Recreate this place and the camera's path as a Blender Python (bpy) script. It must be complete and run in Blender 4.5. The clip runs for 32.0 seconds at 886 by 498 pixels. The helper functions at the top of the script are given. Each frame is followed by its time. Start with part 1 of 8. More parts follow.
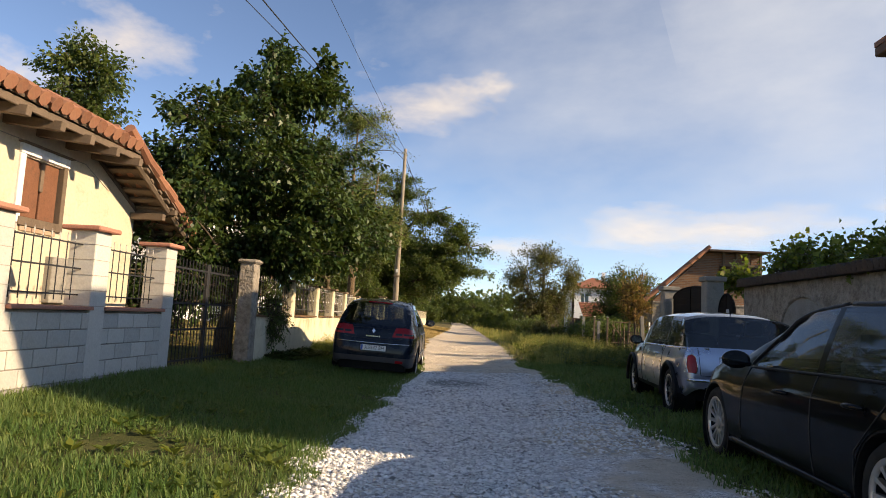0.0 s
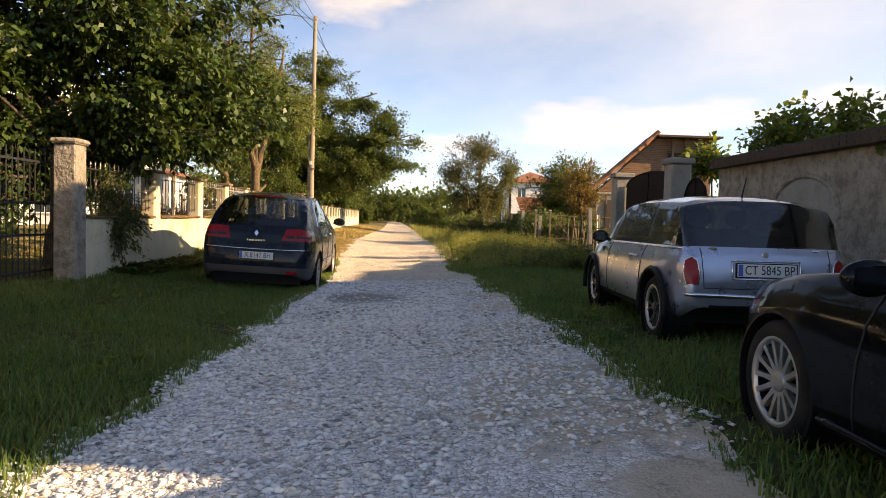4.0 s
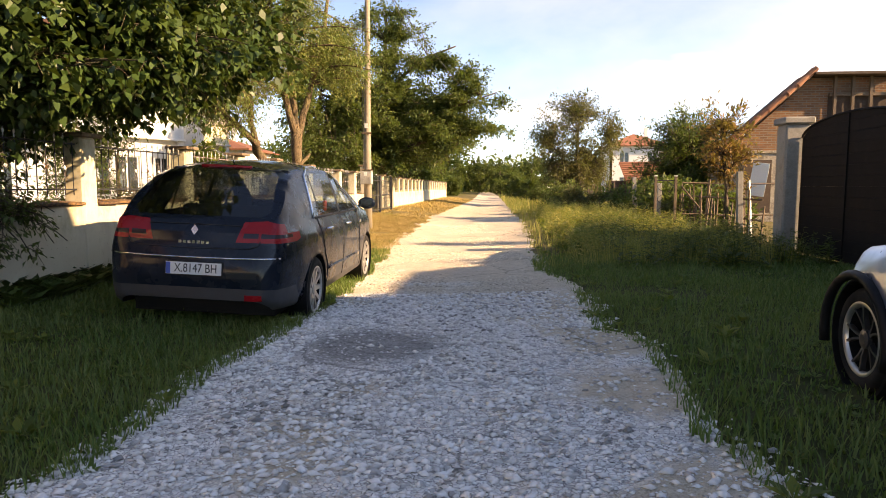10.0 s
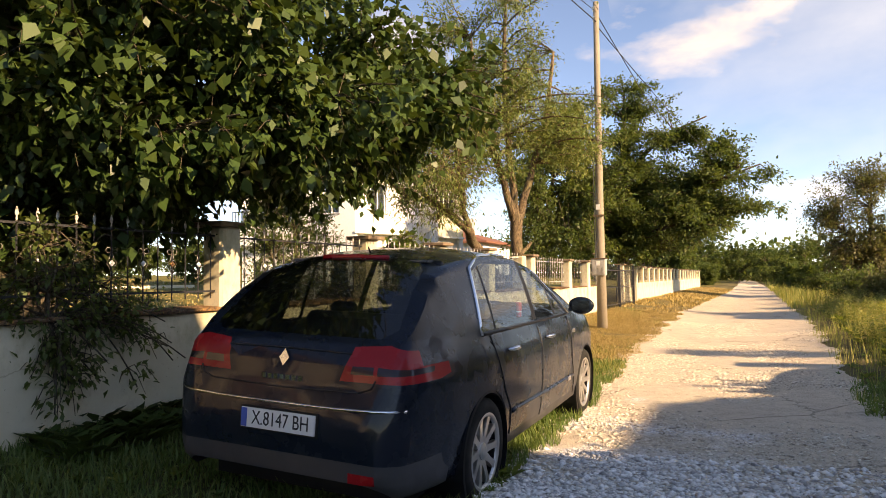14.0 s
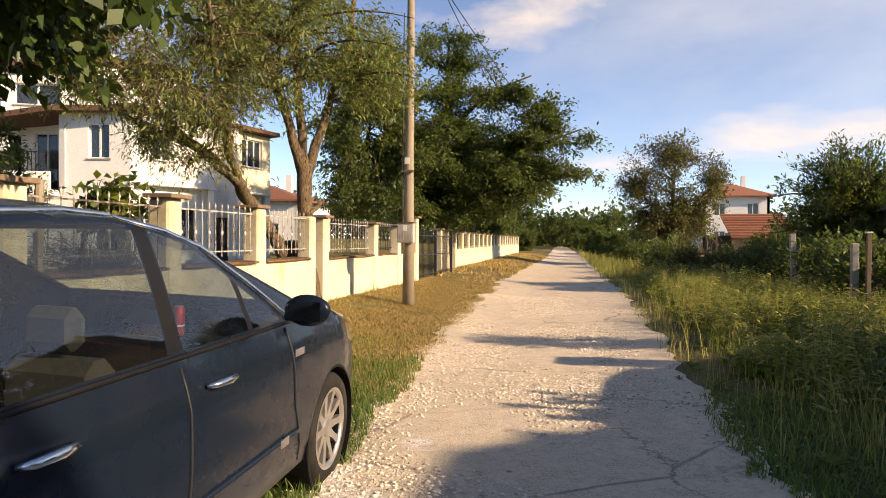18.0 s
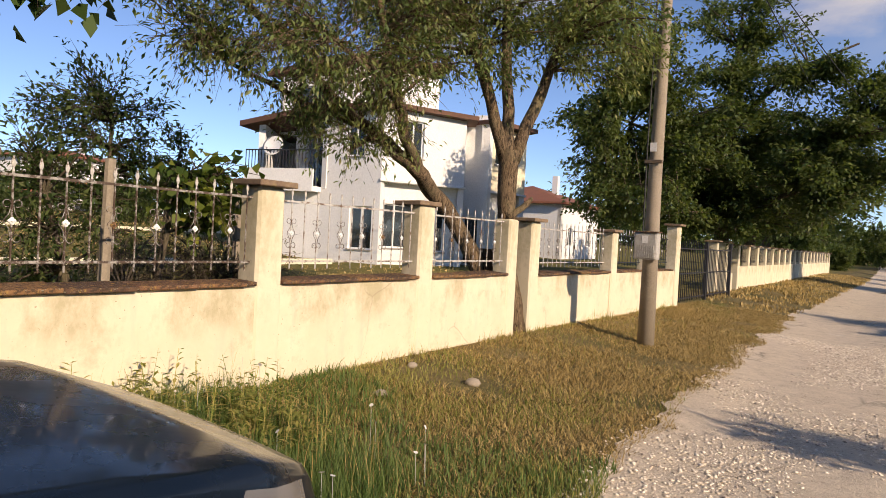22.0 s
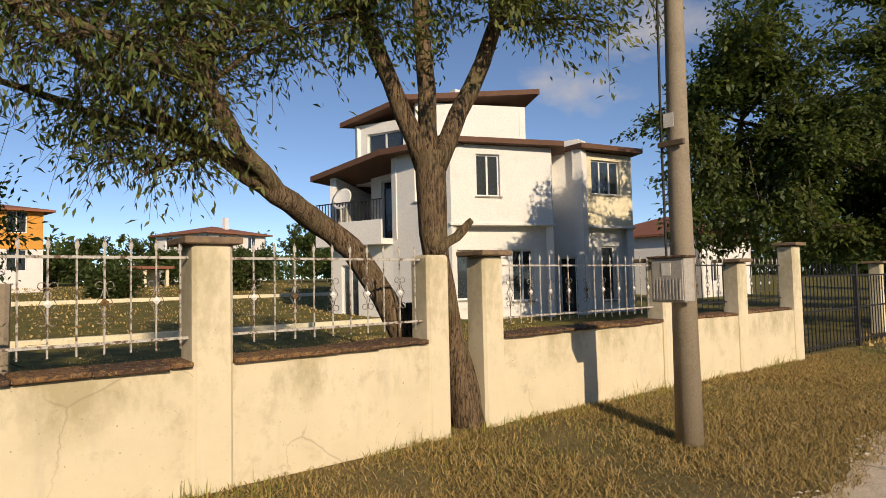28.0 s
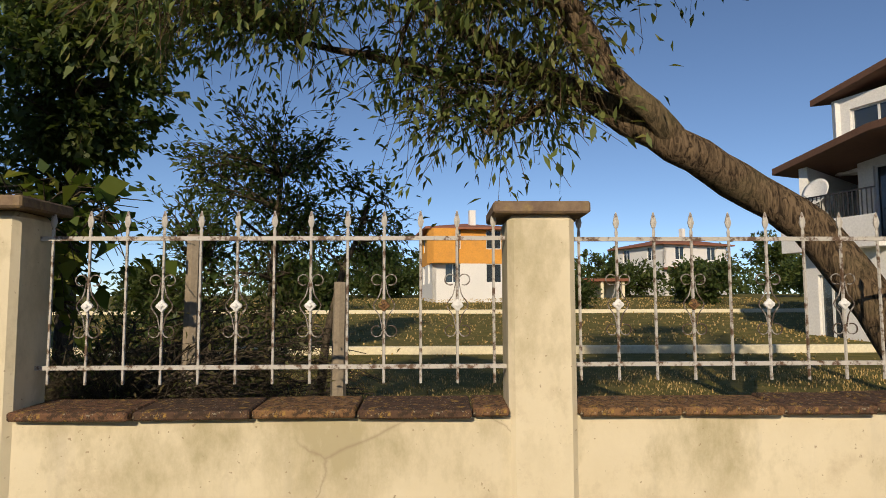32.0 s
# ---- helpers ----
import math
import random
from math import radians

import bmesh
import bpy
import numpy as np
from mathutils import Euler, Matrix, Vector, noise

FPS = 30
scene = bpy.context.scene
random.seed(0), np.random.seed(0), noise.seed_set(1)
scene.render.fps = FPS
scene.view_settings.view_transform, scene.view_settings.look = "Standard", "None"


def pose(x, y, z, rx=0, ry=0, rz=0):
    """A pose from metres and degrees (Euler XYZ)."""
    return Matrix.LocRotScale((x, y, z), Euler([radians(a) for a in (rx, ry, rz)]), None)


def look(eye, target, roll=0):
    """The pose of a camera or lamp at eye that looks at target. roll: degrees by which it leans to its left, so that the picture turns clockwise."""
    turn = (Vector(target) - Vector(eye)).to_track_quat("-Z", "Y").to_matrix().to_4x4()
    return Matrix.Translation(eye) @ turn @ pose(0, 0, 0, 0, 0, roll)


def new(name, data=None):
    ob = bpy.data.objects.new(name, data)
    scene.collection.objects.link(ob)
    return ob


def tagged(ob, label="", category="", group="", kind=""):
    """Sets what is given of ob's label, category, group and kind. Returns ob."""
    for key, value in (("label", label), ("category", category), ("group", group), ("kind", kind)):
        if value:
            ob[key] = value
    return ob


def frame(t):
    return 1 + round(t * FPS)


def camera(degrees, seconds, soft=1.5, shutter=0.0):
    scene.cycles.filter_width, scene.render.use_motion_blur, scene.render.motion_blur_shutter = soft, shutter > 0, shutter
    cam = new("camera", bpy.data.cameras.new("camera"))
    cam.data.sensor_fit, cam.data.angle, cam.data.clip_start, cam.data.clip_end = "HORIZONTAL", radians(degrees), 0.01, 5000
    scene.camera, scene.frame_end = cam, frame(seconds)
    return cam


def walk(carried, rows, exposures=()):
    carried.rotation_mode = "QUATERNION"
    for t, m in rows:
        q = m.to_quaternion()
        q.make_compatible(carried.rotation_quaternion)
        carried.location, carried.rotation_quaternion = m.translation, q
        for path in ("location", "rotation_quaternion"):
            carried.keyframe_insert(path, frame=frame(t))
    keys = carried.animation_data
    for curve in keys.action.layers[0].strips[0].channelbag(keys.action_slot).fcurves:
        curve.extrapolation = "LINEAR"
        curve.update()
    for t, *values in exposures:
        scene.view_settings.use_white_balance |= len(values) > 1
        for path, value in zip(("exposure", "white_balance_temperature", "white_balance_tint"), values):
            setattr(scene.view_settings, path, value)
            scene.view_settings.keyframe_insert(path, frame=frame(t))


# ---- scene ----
cam = camera(68.0, 32.0, soft=0.9)
PATH = [
    (0, (4.61, 7.164, 1.338), (4.494, 9.15, 1.545), 3.0),
    (0.5, (4.616, 7.497, 1.334), (4.662, 9.488, 1.509), 3.0),
    (1, (4.613, 7.897, 1.303), (4.721, 9.892, 1.383), 2.8),
    (1.5, (4.642, 8.261, 1.305), (4.847, 10.248, 1.207), 4.3),
    (2, (4.624, 8.67, 1.307), (4.836, 10.657, 1.222), 2.3),
    (2.5, (4.686, 9.1, 1.329), (4.779, 11.094, 1.205), 2.3),
    (4.5, (5.008, 10.729, 1.303), (5.082, 12.725, 1.217), 1.3),
    (5, (4.994, 11.176, 1.344), (4.938, 13.173, 1.272), -1.3),
    (5.5, (5.051, 11.596, 1.376), (4.911, 13.591, 1.352), -1.4),
    (6, (5.069, 11.996, 1.37), (4.955, 13.99, 1.265), -2.0),
    (6.5, (5.008, 12.368, 1.378), (4.83, 14.358, 1.281), -1.9),
    (7, (4.88, 12.767, 1.355), (4.698, 14.756, 1.248), 2.1),
    (7.5, (4.914, 13.106, 1.35), (4.843, 15.1, 1.215), 2.9),
    (8, (5.047, 13.526, 1.381), (4.998, 15.519, 1.23), 3.0),
    (8.5, (5.115, 13.91, 1.39), (5.087, 15.902, 1.214), 2.4),
    (9, (5.214, 14.361, 1.399), (5.125, 16.348, 1.188), 5.0),
    (9.5, (5.232, 14.673, 1.363), (5.074, 16.661, 1.211), 2.9),
    (10, (5.361, 15.011, 1.386), (5.156, 16.992, 1.198), 0.1),
    (10.5, (5.352, 15.483, 1.389), (5.052, 17.451, 1.202), 2.7),
    (11, (5.415, 15.849, 1.374), (5.106, 17.82, 1.243), 0.4),
    (11.5, (5.37, 16.222, 1.403), (5.026, 18.19, 1.309), 0.7),
    (12, (5.317, 16.584, 1.397), (4.798, 18.515, 1.354), 0.6),
    (12.5, (5.244, 16.919, 1.446), (4.652, 18.829, 1.446), -1.0),
    (13, (5.175, 17.216, 1.433), (4.397, 19.057, 1.497), -1.5),
    (13.5, (5.142, 17.462, 1.416), (4.228, 19.238, 1.507), -0.7),
    (15.5, (4.688, 18.905, 1.506), (4.036, 20.795, 1.568), 0.7),
    (16, (4.701, 19.288, 1.496), (4.311, 21.249, 1.528), 4.0),
    (16.5, (4.764, 19.689, 1.465), (4.564, 21.679, 1.455), 2.6),
    (17, (4.742, 20.033, 1.49), (4.541, 22.023, 1.448), 2.4),
    (17.5, (4.826, 20.304, 1.534), (4.433, 22.265, 1.541), -0.1),
    (18, (4.758, 20.728, 1.524), (4.337, 22.683, 1.496), 0.3),
    (18.5, (4.784, 21.024, 1.611), (4.18, 22.931, 1.594), 1.1),
    (19, (4.821, 21.435, 1.656), (4.049, 23.28, 1.628), 0.4),
    (19.5, (4.722, 21.915, 1.617), (3.82, 23.699, 1.676), 2.4),
    (20, (4.683, 22.294, 1.608), (3.574, 23.958, 1.641), 3.1),
    (20.5, (4.617, 22.671, 1.621), (3.489, 24.321, 1.553), 2.3),
    (21, (4.651, 22.985, 1.644), (3.557, 24.657, 1.565), -0.6),
    (21.5, (4.633, 23.402, 1.689), (3.459, 25.02, 1.611), 0.8),
    (22, (4.529, 23.953, 1.652), (3.349, 25.567, 1.612), 3.0),
    (22.5, (4.613, 24.174, 1.669), (3.413, 25.774, 1.611), -0.4),
    (23, (4.666, 24.505, 1.692), (3.403, 26.054, 1.633), 1.6),
    (23.5, (4.693, 24.808, 1.674), (3.483, 26.396, 1.551), 2.0),
    (24, (4.695, 25.232, 1.688), (3.412, 26.765, 1.613), 3.8),
    (24.5, (4.697, 25.632, 1.604), (3.398, 27.152, 1.553), 2.0),
    (25, (4.745, 26.009, 1.642), (3.487, 27.559, 1.524), -0.3),
    (25.5, (4.778, 26.27, 1.675), (3.572, 27.864, 1.62), 0.5),
    (27.5, (4.493, 27.83, 1.679), (3.047, 29.211, 1.725), -0.3),
    (28, (4.462, 28.142, 1.68), (2.929, 29.423, 1.783), -1.3),
    (28.5, (4.369, 28.513, 1.676), (2.81, 29.761, 1.779), -0.8),
    (29, (4.18, 28.844, 1.682), (2.562, 30.019, 1.748), -1.4),
    (29.5, (4.023, 29.111, 1.693), (2.258, 30.046, 1.795), 1.5),
    (30, (3.841, 29.232, 1.687), (1.963, 29.908, 1.815), 0.3),
    (30.5, (3.613, 29.282, 1.708), (1.665, 29.716, 1.83), -0.3),
    (31, (3.324, 29.355, 1.665), (1.347, 29.605, 1.836), 1.4),
    (31.3, (3.123, 29.384, 1.64), (1.129, 29.49, 1.743), 1.2),
    (31.5, (2.992, 29.365, 1.621), (0.995, 29.448, 1.714), 0.7),
    (32, (2.716, 29.356, 1.614), (0.723, 29.391, 1.778), -0.2),
]
EXPOSURE = [(0, 0.72, 8300, 14), (1, 0.85, 9100, 15), (2, 1.0, 9900, 17), (4.5, 1.22, 10300, 19), (6, 1.37, 10400, 20), (9, 1.55, 10500, 21), (11, 1.55, 10500, 21), (13, 1.38, 10200, 20), (16, 1.12, 9700, 19), (19, 0.74, 8200, 19), (21, 0.5, 7500, 19), (23, 0.14, 7100, 18), (25, 0.02, 7600, 16), (28, -0.08, 7500, 13), (30, -0.34, 7700, 12), (32, -0.26, 7200, 11)]
walk(cam, [(t, look(eye, target, roll)) for t, eye, target, roll in PATH], EXPOSURE)
SKY, SUN, CLOUD = 0.146, 4.7, 0.62

# ---- world, sun ----
SUN_EL, SUN_AZ = 23.5, 104.0


def build_light():
    w = bpy.data.worlds.new("world")
    scene.world = w
    w.use_nodes = True
    nt = w.node_tree
    sky = nt.nodes.new("ShaderNodeTexSky")
    sky.sky_type = "NISHITA"
    sky.sun_disc = False
    sky.sun_elevation, sky.sun_rotation = radians(SUN_EL), radians(SUN_AZ)
    sky.altitude, sky.air_density, sky.dust_density, sky.ozone_density = 2500.0, 0.85, 0.3, 4.0
    nt.links.new(sky.outputs[0], nt.nodes["Background"].inputs[0])
    nt.nodes["Background"].inputs[1].default_value = SKY
    a, e = radians(SUN_AZ), radians(SUN_EL)
    d = Vector((math.sin(a) * math.cos(e), math.cos(a) * math.cos(e), math.sin(e)))
    sun = bpy.data.lights.new("sun", "SUN")
    sun.energy, sun.angle, sun.color = SUN, radians(0.5), (1, 0.87, 0.69)
    new("sun", sun).matrix_world = look(d * 100, (0, 0, 0))


build_light()

# ---- helpers ----


def thing(name, x, y, z, label, category, group="", rz=0.0, kind="", rx=0.0, ry=0.0):
    ob = new(name)
    ob.empty_display_size = 0.2
    ob.matrix_basis = pose(x, y, z, rx, ry, rz)
    return tagged(ob, label, category, group, kind)


def link(name, me, material, parent=None, label="", smooth=False):
    if material is not None:
        for m in (material if isinstance(material, (list, tuple)) else [material]):
            me.materials.append(m)
    if smooth:
        me.polygons.foreach_set("use_smooth", [True] * len(me.polygons))
    ob = new(name, me)
    if parent is not None:
        ob.parent = parent
    return tagged(ob, label)


def part(name, bm, material, parent=None, label="", smooth=False):
    me = bpy.data.meshes.new(name)
    bmesh.ops.recalc_face_normals(bm, faces=bm.faces)
    bm.to_mesh(me)
    bm.free()
    return link(name, me, material, parent, label, smooth)


def share(name, me, parent, m):
    ob = new(name, me)
    ob.parent = parent
    ob.matrix_basis = m
    return ob


def arrays(name, verts, faces, material, parent=None, label="", smooth=False):
    """A mesh from arrays of points and of faces that all have the same number of corners."""
    verts, faces = np.asarray(verts, dtype=np.float32), np.asarray(faces, dtype=np.int32)
    me = bpy.data.meshes.new(name)
    n, k = faces.shape
    me.vertices.add(len(verts))
    me.vertices.foreach_set("co", verts.ravel())
    me.loops.add(n * k)
    me.loops.foreach_set("vertex_index", faces.ravel())
    me.polygons.add(n)
    me.polygons.foreach_set("loop_start", np.arange(0, n * k, k, dtype=np.int32))
    me.update(calc_edges=True)
    return link(name, me, material, parent, label, smooth)


def add_box(bm, x0, x1, y0, y1, z0, z1, bevel=0.0, m=None):
    r = bmesh.ops.create_cube(bm, size=1)
    vs = r["verts"]
    for v in vs:
        v.co = Vector(((x0 + x1) / 2 + v.co.x * (x1 - x0), (y0 + y1) / 2 + v.co.y * (y1 - y0), (z0 + z1) / 2 + v.co.z * (z1 - z0)))
        if m is not None:
            v.co = m @ v.co
    if bevel > 0:
        es = list({e for v in vs for e in v.link_edges})
        bmesh.ops.bevel(bm, geom=es, offset=bevel, segments=1, affect="EDGES")
    return bm


def box(x0, x1, y0, y1, z0, z1, bevel=0.0):
    return add_box(bmesh.new(), x0, x1, y0, y1, z0, z1, bevel)


def add_tube(bm, pts, radii, sides=6, cap=True):
    """A tube along points, with a radius at each."""
    pts = [Vector(p) for p in pts]
    if not isinstance(radii, (list, tuple)):
        radii = [radii] * len(pts)
    rings, ref = [], None
    for i, p in enumerate(pts):
        d = (pts[min(i + 1, len(pts) - 1)] - pts[max(i - 1, 0)]).normalized()
        if ref is None:
            ref = d.orthogonal().normalized()
        ref = (ref - d * ref.dot(d))
        ref = ref.normalized() if ref.length > 1e-5 else d.orthogonal().normalized()
        q = d.cross(ref)
        rings.append([bm.verts.new(p + (ref * math.cos(a) + q * math.sin(a)) * radii[i]) for a in [2 * math.pi * k / sides for k in range(sides)]])
    for a, b in zip(rings, rings[1:]):
        for k in range(sides):
            bm.faces.new((a[k], a[(k + 1) % sides], b[(k + 1) % sides], b[k]))
    if cap:
        bm.faces.new(rings[0][::-1])
        bm.faces.new(rings[-1])
    return bm


def tube(pts, radii, sides=6):
    return add_tube(bmesh.new(), pts, radii, sides)


def lathe(profile, sides=16, axis="z", caps=True, loop=False):
    """A turned shape from (radius, height) pairs."""
    bm = bmesh.new()
    rings = []
    for r, h in profile:
        ring = []
        for k in range(sides):
            a = 2 * math.pi * k / sides
            c = (r * math.cos(a), r * math.sin(a), h)
            ring.append(bm.verts.new(c if axis == "z" else (h, c[0], c[1])))
        rings.append(ring)
    for a, b in zip(rings, rings[1:]):
        for k in range(sides):
            bm.faces.new((a[k], a[(k + 1) % sides], b[(k + 1) % sides], b[k]))
    if loop:
        for k in range(sides):
            bm.faces.new((rings[-1][k], rings[-1][(k + 1) % sides], rings[0][(k + 1) % sides], rings[0][k]))
    elif caps:
        bm.faces.new(rings[0][::-1])
        bm.faces.new(rings[-1])
    return bm


def add_prism(bm, outline, z0, z1):
    """A flat outline in x and y, raised from z0 to z1."""
    lo = [bm.verts.new((x, y, z0)) for x, y in outline]
    hi = [bm.verts.new((x, y, z1)) for x, y in outline]
    n = len(lo)
    bm.faces.new(lo[::-1])
    bm.faces.new(hi)
    for i in range(n):
        bm.faces.new((lo[i], lo[(i + 1) % n], hi[(i + 1) % n], hi[i]))
    return bm


def prism(outline, z0, z1):
    return add_prism(bmesh.new(), outline, z0, z1)


def turned(bm, m):
    bmesh.ops.transform(bm, matrix=m, verts=bm.verts)
    return bm


def wob(x, y, s, amp, seed=0.0):
    return noise.noise(Vector((x * s, y * s, seed))) * amp


# ---- the lie of the land ----
GX = [-120, -60, -38, -14, -0.4, 0.0, 1.6, 3.1, 4.6, 6.0, 6.9, 8, 11, 60]
GH = [2.8, 2.4, 1.85, 0.48, 0.32, 0.31, 0.13, 0.03, 0.05, 0.12, 0.2, 0.22, 0.25, 0.3]
ROAD_Y = [-30, 10, 16, 20, 25, 30, 33, 40, 47, 70, 100, 160]
ROAD_L = [3.1, 3.1, 3.15, 3.25, 3.1, 2.6, 2.45, 2.0, 1.9, 1.7, 1.0, -1.5]
ROAD_R = [6.7, 6.7, 6.6, 6.4, 5.9, 5.85, 5.85, 5.75, 5.5, 5.0, 4.0, 1.2]


def gz(x, y):
    h = float(np.interp(x, GX, GH))
    return h + wob(x, y, 0.35, 0.03) + wob(x, y, 1.3, 0.012, 5.0)


def road_edge(y, side):
    e = float(np.interp(y, ROAD_Y, ROAD_L if side < 0 else ROAD_R))
    return e + wob(side * 7.0, y, 0.8, 0.22) + wob(side * 3.0, y, 3.1, 0.10) + wob(side * 3.0, y, 9.0, 0.05)

# ---- materials ----


class Nodes:
    """A small hand for building node materials."""

    def __init__(self, name):
        self.m = bpy.data.materials.new(name)
        self.m.use_nodes = True
        self.nt = self.m.node_tree
        self.b = self.nt.nodes["Principled BSDF"]
        self.co = self.nt.nodes.new("ShaderNodeTexCoord").outputs["Object"]

    def n(self, kind, feature="", operation="", blend=""):
        node = self.nt.nodes.new(kind)
        if feature:
            node.feature = feature
        if operation:
            node.operation, node.use_clamp = operation, True
        if blend:
            node.data_type, node.blend_type = "RGBA", blend
        return node

    def put(self, sock, v):
        if isinstance(v, bpy.types.NodeSocket):
            self.nt.links.new(v, sock)
        else:
            sock.default_value = v

    def noise(self, scale, detail=4.0, rough=0.55, vec=None, stretch=None, dist=0.0):
        t = self.n("ShaderNodeTexNoise")
        v = vec if vec is not None else self.co
        if stretch:
            mp = self.n("ShaderNodeMapping")
            mp.inputs["Scale"].default_value = stretch
            self.put(mp.inputs[0], v)
            v = mp.outputs[0]
        self.put(t.inputs["Vector"], v)
        t.inputs["Scale"].default_value, t.inputs["Detail"].default_value, t.inputs["Roughness"].default_value = scale, detail, rough
        t.inputs["Distortion"].default_value = dist
        return t.outputs[0]

    def ramp(self, fac, stops):
        r = self.n("ShaderNodeValToRGB")
        el = r.color_ramp.elements
        while len(el) < len(stops):
            el.new(0.5)
        for e, (p, c) in zip(el, stops):
            e.position, e.color = p, (*c, 1) if len(c) == 3 else c
        self.put(r.inputs[0], fac)
        return r.outputs[0]

    def mix(self, fac, a, b, mode="MIX"):
        x = self.n("ShaderNodeMix", blend=mode)
        self.put(x.inputs[0], fac)
        for s, v in ((x.inputs[6], a), (x.inputs[7], b)):
            self.put(s, (*v, 1) if isinstance(v, tuple) and len(v) == 3 else v)
        return x.outputs[2]

    def bump(self, h, strength=0.4, dist=0.01):
        u = self.n("ShaderNodeBump")
        u.inputs["Strength"].default_value, u.inputs["Distance"].default_value = strength, dist
        self.put(u.inputs["Height"], h)
        self.put(self.b.inputs["Normal"], u.outputs[0])

    def done(self, color, rough=0.8, metal=0.0, spec=0.4):
        self.put(self.b.inputs["Base Color"], (*color, 1) if isinstance(color, tuple) else color)
        self.put(self.b.inputs["Roughness"], rough)
        self.b.inputs["Metallic"].default_value = metal
        self.b.inputs["Specular IOR Level"].default_value = spec
        return self.m


def two_tone(name, a, b, stain, s1=2.0, s2=30.0, rough=0.85, bump=0.3, dist=0.006, metal=0.0, stain_amt=(0.5, 0.72), vary=0.0, spec=0.35):
    """Two close colours in large patches, fine grain, and stains of a third."""
    k = Nodes(name)
    big, fine = k.noise(s1, 5.0, 0.6), k.noise(s2, 4.0, 0.6)
    c = k.mix(k.ramp(big, [(0.35, (0, 0, 0)), (0.65, (1, 1, 1))]), a, b)
    c = k.mix(k.ramp(k.noise(s1 * 2.7, 8.0, 0.7), [(stain_amt[0], (0, 0, 0)), (stain_amt[1], (1, 1, 1))]), c, stain)
    c = k.mix(0.35, c, k.ramp(fine, [(0.25, tuple(x * 0.55 for x in a)), (0.75, tuple(min(1.0, x * 1.25) for x in b))]))
    if vary:
        o = k.n("ShaderNodeObjectInfo")
        c = k.mix(vary, c, k.ramp(o.outputs["Random"], [(0.0, tuple(x * 0.5 for x in a)), (1.0, tuple(min(1.0, x * 1.4) for x in b))]))
    k.bump(fine, bump, dist)
    return k.done(c, rough, metal, spec)


def plaster():
    k = Nodes("cream_plaster")
    big = k.noise(1.6, 8.0, 0.68)
    c = k.mix(k.ramp(big, [(0.3, (0, 0, 0)), (0.7, (1, 1, 1))]), (0.70, 0.625, 0.46), (0.61, 0.535, 0.38))
    c = k.mix(k.ramp(k.noise(3.3, 9.0, 0.72), [(0.55, (0, 0, 0)), (0.75, (0.7, 0.7, 0.7))]), c, (0.42, 0.34, 0.22))
    c = k.mix(k.ramp(k.noise(2.0, 6.0, 0.6, stretch=(3.0, 3.0, 0.5)), [(0.58, (0, 0, 0)), (0.8, (0.6, 0.6, 0.6))]), c, (0.5, 0.45, 0.36))
    xyz = k.n("ShaderNodeSeparateXYZ")
    k.put(xyz.inputs[0], k.co)
    drip = k.n("ShaderNodeMapRange")
    drip.inputs["From Min"].default_value, drip.inputs["From Max"].default_value = 0.72, 0.93
    k.put(drip.inputs[0], xyz.outputs[2])
    lick = k.mix(drip.outputs[0], (0.0, 0.0, 0.0), k.ramp(k.noise(2.4, 8.0, 0.7, stretch=(1.0, 1.0, 0.6)), [(0.44, (0, 0, 0)), (0.62, (0.8, 0.8, 0.8))]))
    c = k.mix(lick, c, (0.38, 0.33, 0.2))
    spots = k.ramp(k.noise(42.0, 2.0, 0.5), [(0.70, (0, 0, 0)), (0.76, (0.8, 0.8, 0.8))])
    c = k.mix(spots, c, (0.3, 0.23, 0.15))
    v = k.n("ShaderNodeTexVoronoi", feature="DISTANCE_TO_EDGE")
    v.inputs["Scale"].default_value = 0.9
    mp = k.mix(0.25, k.co, k.noise(3.0, 5.0, 0.6), "ADD")
    k.put(v.inputs["Vector"], mp)
    cr = k.ramp(v.outputs["Distance"], [(0.0, (0.55, 0.55, 0.55)), (0.006, (0, 0, 0))])
    cr = k.mix(k.ramp(k.noise(0.8, 2.0), [(0.52, (0, 0, 0)), (0.6, (1, 1, 1))]), (0.0, 0.0, 0.0), cr)
    c = k.mix(cr, c, (0.28, 0.22, 0.15))
    k.bump(k.mix(0.5, k.noise(24.0, 6.0, 0.65), k.noise(5.0, 3.0)), 0.35, 0.012)
    return k.done(c, 0.9, spec=0.2)


def bark(name, a, b):
    k = Nodes(name)
    r = k.noise(11.0, 8.0, 0.7, stretch=(3.0, 3.0, 0.5), dist=1.4)
    c = k.ramp(r, [(0.40, a), (0.58, b)])
    c = k.mix(k.ramp(k.noise(2.5, 4.0), [(0.5, (0, 0, 0)), (0.7, (0.6, 0.6, 0.6))]), c, (0.17, 0.15, 0.08))
    k.bump(r, 0.9, 0.03)
    return k.done(c, 0.95, spec=0.15)


